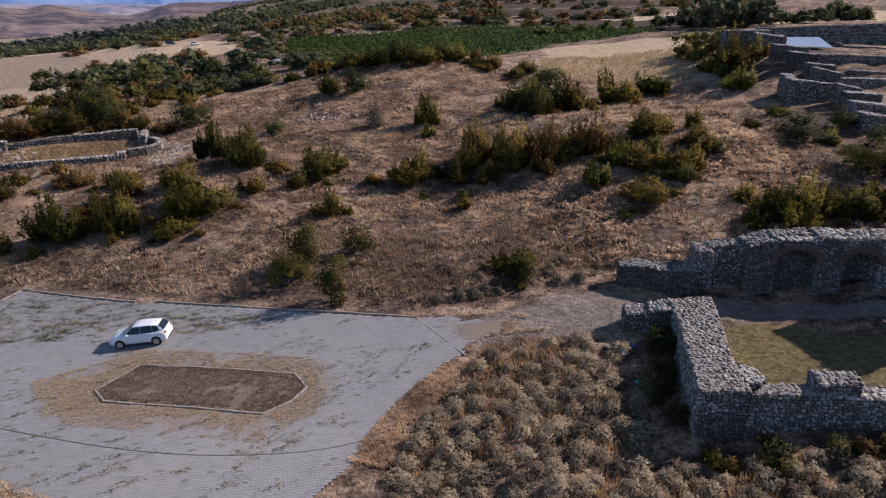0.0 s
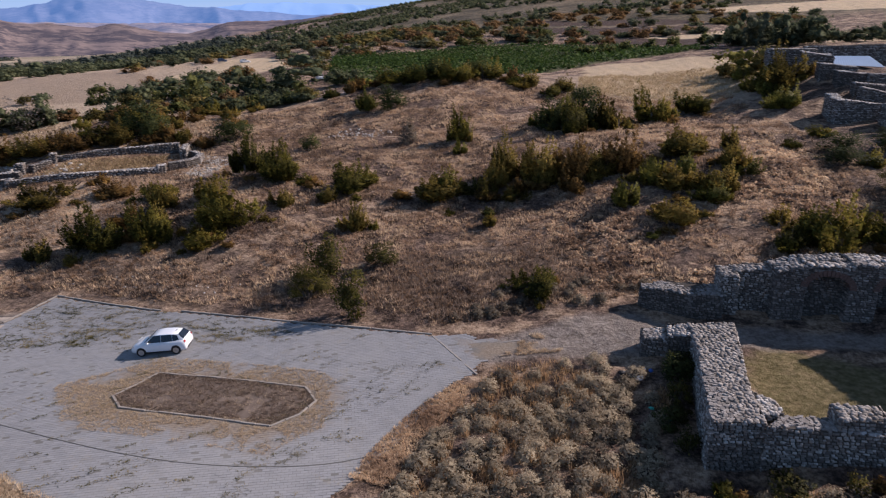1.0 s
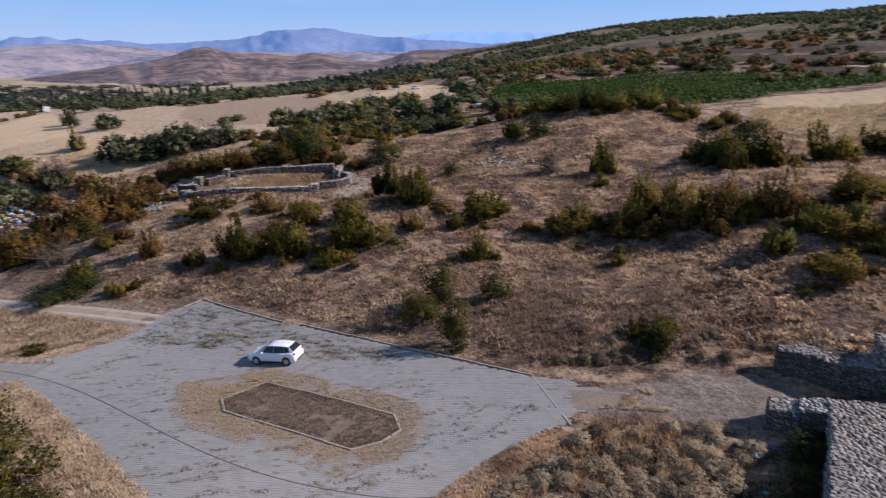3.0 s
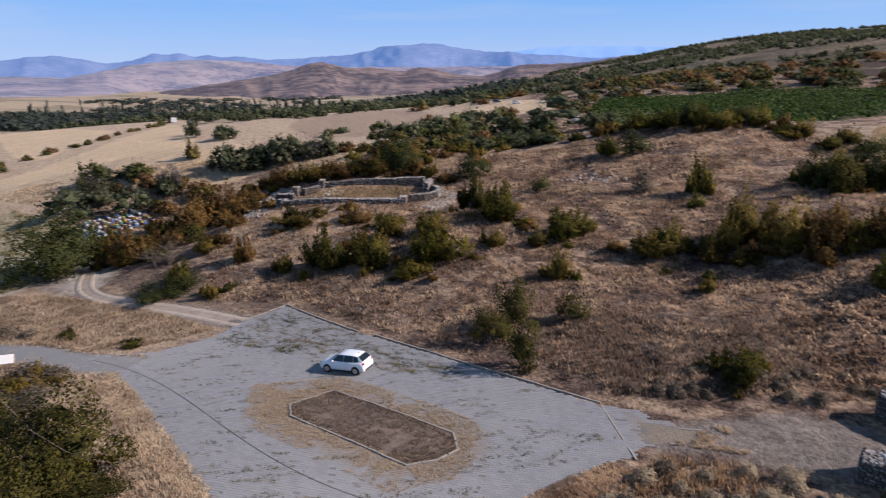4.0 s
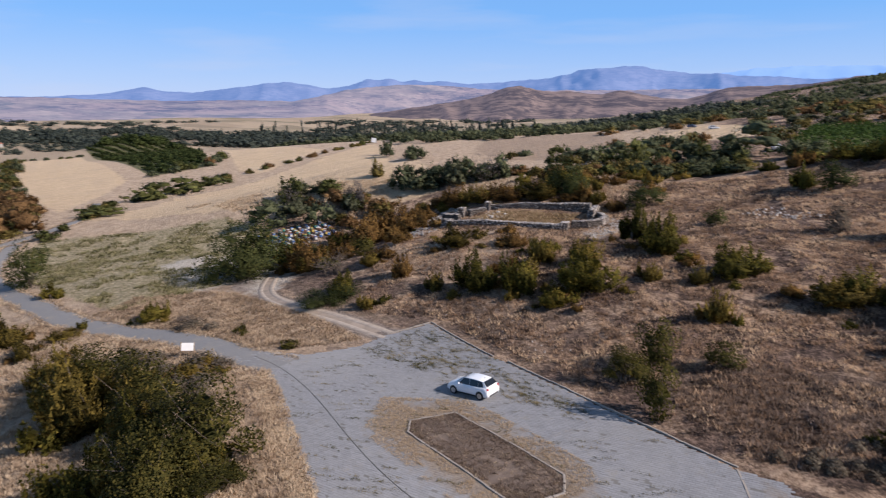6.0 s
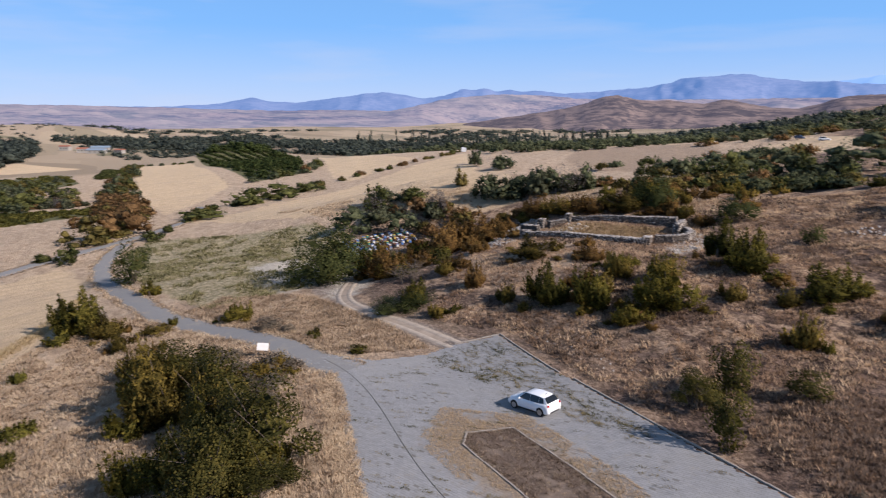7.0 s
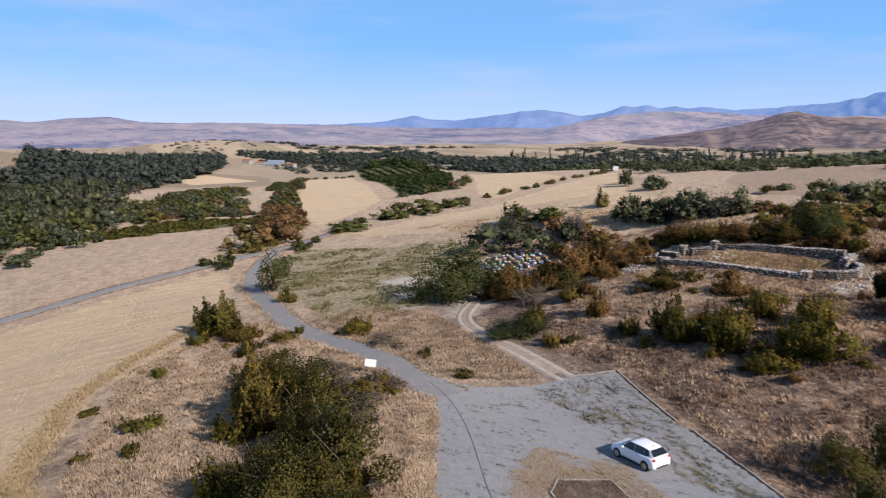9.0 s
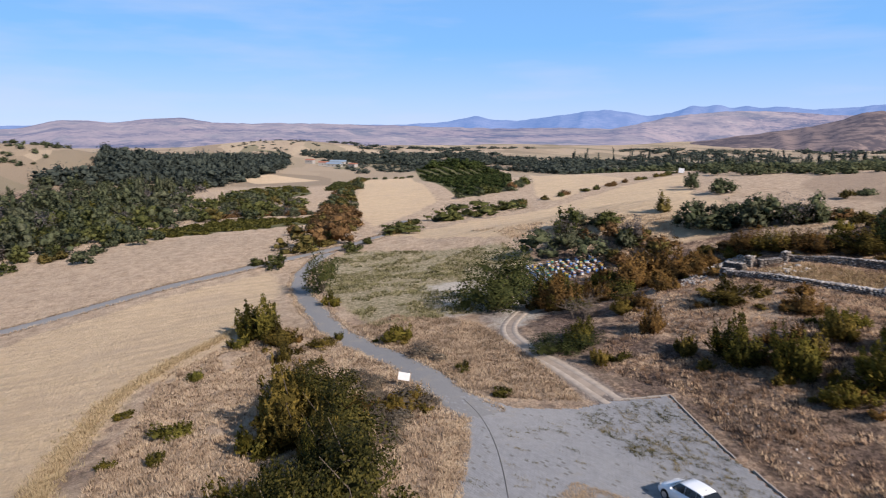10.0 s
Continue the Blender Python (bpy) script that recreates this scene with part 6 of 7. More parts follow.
def masonry(poly, tops, foot, root, rng, big=1.0, singles=0, skip=()):
    """A block of rubble wall on a plan outline, with a height at each corner."""
    n = len(poly)
    foot = max(foot, min(spot(x, y) for x, y in poly) - 0.4)
    bm = bmesh.new()
    cx, cy = sum(p[0] for p in poly) / n, sum(p[1] for p in poly) / n
    lo = [bm.verts.new((cx + (x - cx) * 0.99, cy + (y - cy) * 0.99, foot)) for x, y in poly]
    hi = [bm.verts.new((cx + (x - cx) * 0.99, cy + (y - cy) * 0.99, z - 0.02)) for (x, y), z in zip(poly, tops)]
    bm.faces.new(hi)
    for i in range(n):
        bm.faces.new((lo[i], lo[(i + 1) % n], hi[(i + 1) % n], hi[i]))
    part("core", bm, MORTAR, root)
    rows = []
    for i in range(n):
        if i in skip:
            continue
        (ax, ay), (bx, by) = poly[i], poly[(i + 1) % n]
        za, zb = tops[i], tops[(i + 1) % n]
        length = math.hypot(bx - ax, by - ay)
        u = ((bx - ax) / length, (by - ay) / length, 0)
        nrm = (u[1], -u[0], 0)
        z = foot + 0.05
        while z < max(za, zb):
            ch = big * rng.uniform(0.13, 0.26)
            s = -rng.uniform(0, 0.2)
            while s < length:
                w = big * rng.uniform(0.2, 0.5)
                mid = min(max(s + w / 2, 0.04), length - 0.04)
                top = za + (zb - za) * mid / length
                if z + ch * 0.75 < top + 0.06:
                    o = Vector((ax + u[0] * mid, ay + u[1] * mid, z + ch / 2 + rng.normal() * 0.015 + 0.03 * math.sin(s * 1.7)))
                    m = frame_of(o - Vector(nrm) * 0.03, (u[0], u[1], rng.normal() * 0.06), nrm, w * rng.uniform(0.7, 0.9), ch * rng.uniform(0.6, 0.88), rng.uniform(0.06, 0.15) * big)
                    rows.append((m, int(rng.integers(12))))
                s += w
            z += ch
    # rough stones bedded along the top
    xs, ys = [p[0] for p in poly], [p[1] for p in poly]
    step = 0.31 * big
    caps = []
    for gx in np.arange(min(xs), max(xs), step):
        for gy in np.arange(min(ys), max(ys), step * 0.72):
            x, y = gx + rng.normal() * 0.06, gy + rng.normal() * 0.05
            if inside(list(poly), np.array([x]), np.array([y]))[0] < 0.05:
                continue
            d = np.array([1 / (0.05 + (x - px) ** 2 + (y - py) ** 2) for px, py in poly])
            z = float((d * np.array(tops)).sum() / d.sum())
            o = Vector((x, y, z - 0.05))
            m = frame_of(o, (math.cos(0.5 * rng.normal()), math.sin(0.5 * rng.normal()), rng.normal() * 0.06), (rng.normal() * 0.07, rng.normal() * 0.07, 1), step * rng.uniform(0.9, 1.3), step * rng.uniform(0.7, 1.0), rng.uniform(0.08, 0.15))
            caps.append((m, int(rng.integers(12))))
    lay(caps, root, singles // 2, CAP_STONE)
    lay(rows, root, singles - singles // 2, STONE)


def ruin(label, blocks, seed, big=1.0, singles=0):
    root = tagged(new("ruined_wall"), label, "ruin")
    rng = np.random.default_rng(seed)
    for k, (poly, tops, foot) in enumerate(blocks):
        masonry(poly, tops, foot, root, rng, big, singles if k == 0 else 0)
    return root


ruin("thick rubble-stone wall with a broad worn top beside the yard", [([(14.1, 31.0), (17.0, 31.2), (17.3, 34.3), (18.4, 39.0), (19.4, 43.2), (16.3, 43.2), (15.9, 40.0)], [2.65, 2.7, 2.8, 2.9, 3.0, 2.85, 2.75], -1.3)], 11, 0.8, 290)
ruin("short broken stone spur with a stepped top", [([(13.0, 42.3), (14.6, 41.9), (14.9, 43.6), (13.3, 43.9)], [2.05, 2.2, 2.3, 2.1], -0.4), ([(14.6, 41.9), (16.2, 41.5), (16.4, 43.3), (14.9, 43.6)], [2.4, 2.75, 2.85, 2.5], -0.4)], 12, 0.8, 60)
ruin("long straight stone wall of uneven rubble with loose stones on top", [([(17.02, 30.98), (25.0, 30.7), (25.0, 32.0), (18.3, 32.2)], [2.55, 2.4, 2.4, 2.5], -1.2), ([(25.02, 30.7), (38.0, 30.2), (38.0, 31.5), (25.02, 32.0)], [2.4, 2.3, 2.3, 2.4], -1.0), ([(17.05, 31.9), (18.3, 32.25), (18.4, 33.4), (17.35, 34.2)], [2.7, 2.6, 2.65, 2.75], -0.8), ([(20.6, 31.0), (22.9, 30.95), (23.2, 32.3), (20.8, 32.5)], [3.1, 3.2, 3.2, 3.15], 2.0)], 13, 0.82, 200)
ruin("low stone wall end tapering into the hillside", [([(14.5, 50.3), (17.8, 48.3), (20.2, 47.9), (20.3, 49.4), (16.6, 51.0), (14.7, 50.9)], [2.75, 3.0, 3.15, 3.5, 3.1, 2.85], 0.9), ([(20.05, 48.6), (21.3, 48.2), (21.6, 50.3), (20.35, 50.5)], [4.55, 4.6, 4.8, 4.7], 1.0)], 14, 0.82, 120)


def arched_wall():
    """High wall with a round-headed niche and a round-headed doorway between piers."""
    root = tagged(new("ruined_wall"), "high rubble-stone wall with two round arches in brick", "ruin")
    rng = np.random.default_rng(15)

    def front(x, back=0.0):
        return (x, 48.3 - 0.17 * (x - 20.4) + back)

    def block(x0, x1, f0, f1, z0, za, zb, singles=0):
        masonry([front(x0, f0), front(x1, f0), front(x1, f1), front(x0, f1)], [za, zb, zb + 0.1, za + 0.1], z0, root, rng, 0.85, singles)

    block(21.35, 23.85, 1.0, 2.4, 1.0, 4.75, 5.05)
    block(23.88, 25.86, 0.0, 2.4, 1.2, 5.25, 5.85, 120)
    block(25.88, 28.8, 1.1, 2.4, 1.4, 5.95, 6.2)
    block(28.82, 30.6, 0.0, 2.4, 1.4, 6.25, 6.3, 60)
    block(30.62, 33.18, 1.9, 2.4, 1.4, 5.9, 5.95)
    block(33.2, 40.0, 0.0, 2.4, 1.4, 6.4, 6.5)
    # masonry over the arches, stepped round each curve, and its ring of bricks
    for x0, x1, spring, f1, top in ((25.88, 28.8, 4.3, 1.09, 6.05), (30.62, 33.18, 4.35, 2.4, 6.4)):
        r, c, arc = (x1 - x0) / 2, (x0 + x1) / 2, 1.02
        cuts = 7
        for k in range(cuts):
            a, b = x0 + (x1 - x0) * k / cuts, x0 + (x1 - x0) * (k + 1) / cuts
            far = min(abs(a - c), abs(b - c)) if (a - c) * (b - c) > 0 else 0.0
            z = spring + arc * math.sqrt(max(0.0, 1 - far * far / (r * r)))
            masonry([front(a, 0.0), front(b, 0.0), front(b, f1), front(a, f1)], [top - 0.1 + 0.02 * k] * 4, z, root, rng, 1.0, 0, (1, 3))
        bm = bmesh.new()
        for k in range(18):
            t0, t1 = math.pi * (k + 0.08) / 18, math.pi * (k + 0.92) / 18
            loop = []
            for d in (-0.14, 0.5):
                for rr, t in ((r - 0.05, t0), (r + 0.38, t0), (r + 0.38, t1), (r - 0.05, t1)):
                    x, y = front(c + rr * math.cos(t), d)
                    loop.append(bm.verts.new((x, y, spring + (arc + rr - r) * math.sin(t))))
            for q in ((0, 1, 2, 3), (7, 6, 5, 4), (0, 4, 5, 1), (1, 5, 6, 2), (2, 6, 7, 3), (3, 7, 4, 0)):
                bm.faces.new([loop[i] for i in q])
        part("arch", bm, BRICK, root, "ring of dark thin bricks")


BRICK = plain("old_brick", (0.12, 0.072, 0.058), 0.95, 0, 0.45, 6.0)
arched_wall()

# the small rectangular building on the rise: walls knee to waist high
B2 = "waist-high dry-stone wall of a ruined rectangular building"


def strip(p, q, t, za, zb, foot):
    """Outline and heights of a straight wall of that thickness."""
    d = Vector((q[0] - p[0], q[1] - p[1])).normalized()
    s = Vector((-d.y, d.x)) * t
    return ([p, q, (q[0] + s.x, q[1] + s.y), (p[0] + s.x, p[1] + s.y)], [za, zb, zb, za], foot)


ruin(B2, [strip((-61.8, 80.6), (-55.7, 82.86), 0.8, 3.8, 4.3, 1.8), strip((-55.68, 82.87), (-43.6, 87.4), 0.8, 4.35, 4.55, 2.2), strip((-44.3, 87.2), (-43.3, 87.6), 1.5, 4.8, 4.85, 2.5)], 21, 1.15, 150)
ruin(B2, [strip((-62.3, 91.2), (-54.0, 94.6), 0.8, 5.2, 5.9, 3.0), strip((-53.98, 94.6), (-45.9, 97.9), 0.8, 5.95, 6.35, 3.6)], 22, 1.15, 150)
ruin("low curved stone apse of a ruined building", [strip((-43.4, 89.2), (-41.6, 90.6), 0.8, 4.9, 5.0, 3.0), strip((-41.6, 90.6), (-40.6, 93.0), 0.8, 5.0, 5.1, 3.0), strip((-40.6, 93.0), (-41.0, 95.4), 0.8, 5.1, 5.3, 3.0), strip((-41.0, 95.4), (-43.2, 97.0), 0.8, 5.3, 5.4, 3.0), strip((-43.6, 95.2), (-44.4, 98.2), 0.8, 5.9, 6.2, 3.4)], 23, 1.15, 80)
ruin("broken western wall with standing pillars and fallen blocks", [strip((-62.3, 91.9), (-63.6, 88.0), 0.8, 4.9, 4.5, 2.5), strip((-62.2, 90.6), (-61.4, 90.9), 0.9, 5.7, 5.75, 2.8), strip((-64.6, 86.4), (-63.6, 86.8), 1.0, 4.9, 4.9, 2.4), strip((-65.4, 83.6), (-62.6, 84.4), 0.9, 4.1, 4.2, 2.0), strip((-63.4, 81.4), (-61.9, 81.8), 0.9, 3.7, 3.8, 1.6), strip((-60.4, 88.6), (-58.8, 89.2), 0.7, 3.9, 3.9, 2.6)], 24, 1.2, 80)

# out of view: a pier and arch stub added to cast the lawn's shadow
ruin("unseen tall stone pier with an arch stub, added to shade the lawn", [([(39.7, 41.1), (41.0, 41.7), (39.8, 44.6), (38.5, 44.1)], [7.2, 7.2, 7.2, 7.2], 0.0), ([(39.6, 41.5), (40.8, 42.0), (38.3, 47.9), (37.1, 47.4)], [11.2, 11.2, 10.6, 10.6], 7.1)], 15, 1.6)
# the upper ruin: rooms with stepped walls up the slope
UP = "tall stepped stone wall of a large roofless ruin"
ruin(UP, [([(49.6, 95.0), (56.9, 95.0), (57.1, 96.5), (49.8, 96.5)], [13.7, 13.1, 13.2, 13.8], 10.1), ([(54.6, 91.5), (57.5, 91.5), (57.7, 93.7), (54.8, 93.7)], [13.4, 12.9, 13.0, 13.5], 10.2), ([(49.6, 96.6), (51.1, 96.6), (51.7, 100.0), (50.2, 100.0)], [13.8, 13.8, 14.3, 14.3], 9.0)], 31, 1.05)
ruin(UP, [([(53.5, 88.0), (58.2, 88.0), (58.4, 89.8), (53.7, 89.8)], [12.7, 12.5, 12.6, 12.8], 9.6), ([(52.4, 84.0), (57.2, 84.0), (57.4, 86.2), (52.6, 86.2)], [11.9, 11.5, 11.6, 12.0], 9.0), ([(51.4, 80.0), (56.2, 80.0), (56.4, 82.6), (51.6, 82.6)], [11.0, 10.4, 10.5, 11.1], 8.4)], 32, 1.05)
ruin(UP, [([(53.6, 110.0), (59.2, 110.0), (59.4, 111.8), (53.8, 111.8)], [18.0, 17.5, 17.6, 18.1], 14.6), ([(54.9, 107.0), (59.6, 107.0), (59.8, 108.7), (55.1, 108.7)], [17.0, 16.6, 16.7, 17.1], 14.0), ([(55.7, 103.0), (60.1, 103.0), (60.3, 104.6), (55.9, 104.6)], [15.5, 15.2, 15.3, 15.6], 12.9), ([(55.5, 100.0), (59.5, 100.0), (59.7, 102.0), (55.7, 102.0)], [15.0, 14.3, 14.4, 15.1], 12.0), ([(53.4, 116.0), (58.3, 116.0), (58.3, 118.4), (53.4, 118.4)], [19.5, 19.0, 19.3, 19.8], 12.0)], 33, 1.05)
ruin("long high stone wall closing the far side of the ruin", [([(60.5, 131.0), (110.5, 124.1), (110.5, 125.9), (60.5, 132.8)], [20.3, 22.2, 22.2, 20.3], 12.0), ([(49.9, 121.0), (57.6, 121.0), (57.6, 122.8), (49.9, 122.8)], [20.0, 20.0, 20.1, 20.1], 12.0)], 34, 1.25)
ruin("low inner room walls of weathered stone", [([(71.3, 124.0), (74.8, 124.0), (74.8, 125.2), (71.3, 125.2)], [18.0, 16.9, 16.9, 18.0], 16.7), ([(71.3, 120.0), (81.3, 120.0), (81.3, 121.2), (71.3, 121.2)], [17.4, 17.0, 17.0, 17.4], 16.5), ([(59.3, 106.6), (72.6, 106.6), (72.6, 107.6), (59.3, 107.6)], [16.7, 16.3, 16.3, 16.7], 14.7), ([(61.5, 101.5), (69.6, 101.5), (69.6, 102.6), (61.5, 102.6)], [14.6, 14.2, 14.2, 14.6], 13.3), ([(58.2, 97.5), (67.1, 97.5), (67.1, 98.6), (58.2, 98.6)], [13.8, 13.6, 13.6, 13.8], 11.9)], 35, 1.15)

# sheet-metal shelter over the dig
shelter = tagged(new("shelter_roof"), "blue-grey corrugated metal shelter roof on thin posts", "roof")
bm = bmesh.new()
cols = 40
for side in (0.0, -0.05):
    line = []
    for i in range(cols + 1):
        f = i / cols
        up = 0.03 * (i % 2)
        line.append((bm.verts.new((57.4 + 8.1 * f, 114.0, 17.74 + -0.36 * f + up + side)), bm.verts.new((59.9 + 5.8 * f, 119.5, 18.95 + up + side))))
    for a, b in zip(line, line[1:]):
        bm.faces.new((a[0], b[0], b[1], a[1]) if side == 0 else (a[1], b[1], b[0], a[0]))
part("sheet", bm, plain("blue_metal", (0.28, 0.36, 0.47), 0.4, 0.5, 0.12, 2.0), shelter)
for x, y, z in ((57.6, 114.2, 17.69), (65.2, 114.2, 17.33), (60.1, 119.3, 18.85), (65.4, 119.3, 18.85)):
    bm = bmesh.new()
    tubes(bm, (x, y, spot(x, y) - 0.2), (x, y, z), 0.06, 0.06, 8)
    part("post", bm, plain("grey_steel", (0.3, 0.3, 0.3), 0.5, 0.8), shelter)


# ---- kerbs, drain and marks on the paving ----
def box_mesh(name, sx, sy, sz, mat, bevel=0.02):
    """A block with worn edges, standing on its base."""
    bm = bmesh.new()
    bmesh.ops.create_cube(bm, size=1.0)
    bmesh.ops.scale(bm, vec=(sx, sy, sz), verts=bm.verts)
    bmesh.ops.translate(bm, vec=(0, 0, sz / 2), verts=bm.verts)
    bmesh.ops.bevel(bm, geom=bm.edges[:], offset=bevel, segments=1, affect="EDGES")
    me = bpy.data.meshes.new(name)
    bm.to_mesh(me)
    bm.free()
    me.materials.append(mat)
    return me


KERB_MESH = box_mesh("kerb_stone", 0.98, 0.16, 0.3, KERB, 0.02)


def kerb(label, lines, name="kerb", lift=-0.2, mesh=KERB_MESH):
    root = tagged(new(name), label, "kerb", kind="structure")
    rng = np.random.default_rng(int(abs(lines[0][0][0] * 10)))
    for line in lines:
        for (ax, ay), (bx, by) in zip(line, line[1:]):
            length = math.hypot(bx - ax, by - ay)
            n = max(1, round(length))
            for i in range(n):
                f = (i + 0.5) / n
                x, y = ax + (bx - ax) * f, ay + (by - ay) * f
                d = Vector((bx - ax, by - ay, float(height(bx, by) - height(ax, ay)))).normalized()
                ob = new("kerb_stone", mesh)
                ob.parent = root
                m = d.to_track_quat("X", "Z").to_matrix().to_4x4() @ pose(0, 0, 0, rng.normal() * 1.6, rng.normal() * 1.0, rng.normal() * 0.8)
                m.translation = (x + rng.normal() * 0.015, y + rng.normal() * 0.015, float(height(x, y)) + lift + rng.normal() * 0.012)
                ob.matrix_basis = m @ Matrix.Diagonal((length / n, 1, 1, 1))
    return root


kerb("weathered concrete kerb along the foot of the slope", [[(-2.0, 45.75), (-12.8, 47.75), (-24.2, 50.45)], [(-26.1, 50.65), (-37.8, 53.95), (-40.0, 49.5)]])
kerb("low concrete kerb round the long traffic island", [ISLAND + ISLAND[:1]])
kerb("worn concrete drain edge across the mouth of the track", [[(-2.0, 45.6), (1.6, 40.5)]], "kerb", -0.25)


def band(name, line, width, mat, lift, label):
    """A thin worn mark that lies on the paving."""
    ob = ribbon(name, line, width, mat, lift)
    return tagged(ob, label, "mark", kind="structure")


MARK = plain("old_joint", (0.12, 0.117, 0.112), 0.95, 0, 0.35, 3.0)
band("trim", [(-45.5, 36.9), (-41.3, 37.0), (-36.0, 36.1), (-31.1, 34.7), (-27.3, 33.4), (-23.7, 32.2), (-19.4, 31.0), (-15.1, 30.3), (-11.1, 30.3), (-7.1, 30.8), (-4.4, 31.8), (-3.2, 32.8)], 0.1, MARK, 0.045, "dark curved joint running round the paving")

WEED_LINE = [[(-3.4, 38.4), (-1.2, 42.2)], [(-2.6, 35.3), (-1.4, 37.6)]]
for i, line in enumerate(WEED_LINE):
    pts = np.array([(line[0][0] + (line[1][0] - line[0][0]) * f, line[0][1] + (line[1][1] - line[0][1]) * f) for f in RNG.uniform(0, 1, 90)]) + RNG.normal(size=(90, 2)) * 0.12
    tufts("weeds", pts, 0.2, 0.06, 5, JOINT_WEED, "green weeds along a joint in the paving", "weeds", 60 + i, 1.4, True)


# ---- the white hatchback ----
def paint_mat(name, color):
    k = Mat(name, 0.28)
    k.b.inputs["Coat Weight"].default_value = 0.5
    k.b.inputs["Specular IOR Level"].default_value = 0.5
    dust = k.step(k.noise(5.0, 4), 0.4, 0.8, 0.0, 0.1)
    return k.done(k.mix(dust, color, (0.45, 0.4, 0.33)), 1.0)


GLASS = plain("dark_glass", (0.012, 0.014, 0.016), 0.06, 0, 0.1)
GLASS.node_tree.nodes["Principled BSDF"].inputs["Specular IOR Level"].default_value = 0.5
RUBBER = plain("tyre_rubber", (0.02, 0.02, 0.021), 0.85)
BLACK = plain("black_plastic", (0.025, 0.025, 0.026), 0.6)
ALLOY = plain("wheel_alloy", (0.42, 0.43, 0.45), 0.35, 0.8)
RED = plain("lamp_red", (0.3, 0.012, 0.015), 0.2)
CLEAR = plain("lamp_clear", (0.6, 0.62, 0.65), 0.1)
PLATE = plain("plate_white", (0.7, 0.7, 0.68), 0.5)


def grid_part(name, rows, mat, parent, label="", smooth_it=True):
    """A skin over rows of points, mirrored to both sides."""
    bm = bmesh.new()
    for s in (1, -1):
        vs = [[bm.verts.new((x, y * s, z)) for x, y, z in r] for r in rows]
        for a, b in zip(vs, vs[1:]):
            for i in range(len(a) - 1):
                q = (a[i], b[i], b[i + 1], a[i + 1])
                bm.faces.new(q if s > 0 else q[::-1])
    bmesh.ops.remove_doubles(bm, verts=bm.verts, dist=0.0005)
    bmesh.ops.recalc_face_normals(bm, faces=bm.faces)
    if smooth_it:
        for f in bm.faces:
            f.smooth = True
    return part(name, bm, mat, parent, label)


def quad_part(name, pts, mat, parent, label="", thick=0.012, both=False):
    """A flat pane of some thickness, on one side or on both."""
    bm = bmesh.new()
    n = (Vector(pts[1]) - Vector(pts[0])).cross(Vector(pts[2]) - Vector(pts[0])).normalized() * thick
    a = [bm.verts.new(p) for p in pts]
    b = [bm.verts.new(Vector(p) + n) for p in pts]
    bm.faces.new(b)
    bm.faces.new(a[::-1])
    for i in range(len(pts)):
        j = (i + 1) % len(pts)
        bm.faces.new((a[i], a[j], b[j], b[i]))
    return part(name, bm, mat, parent, label)


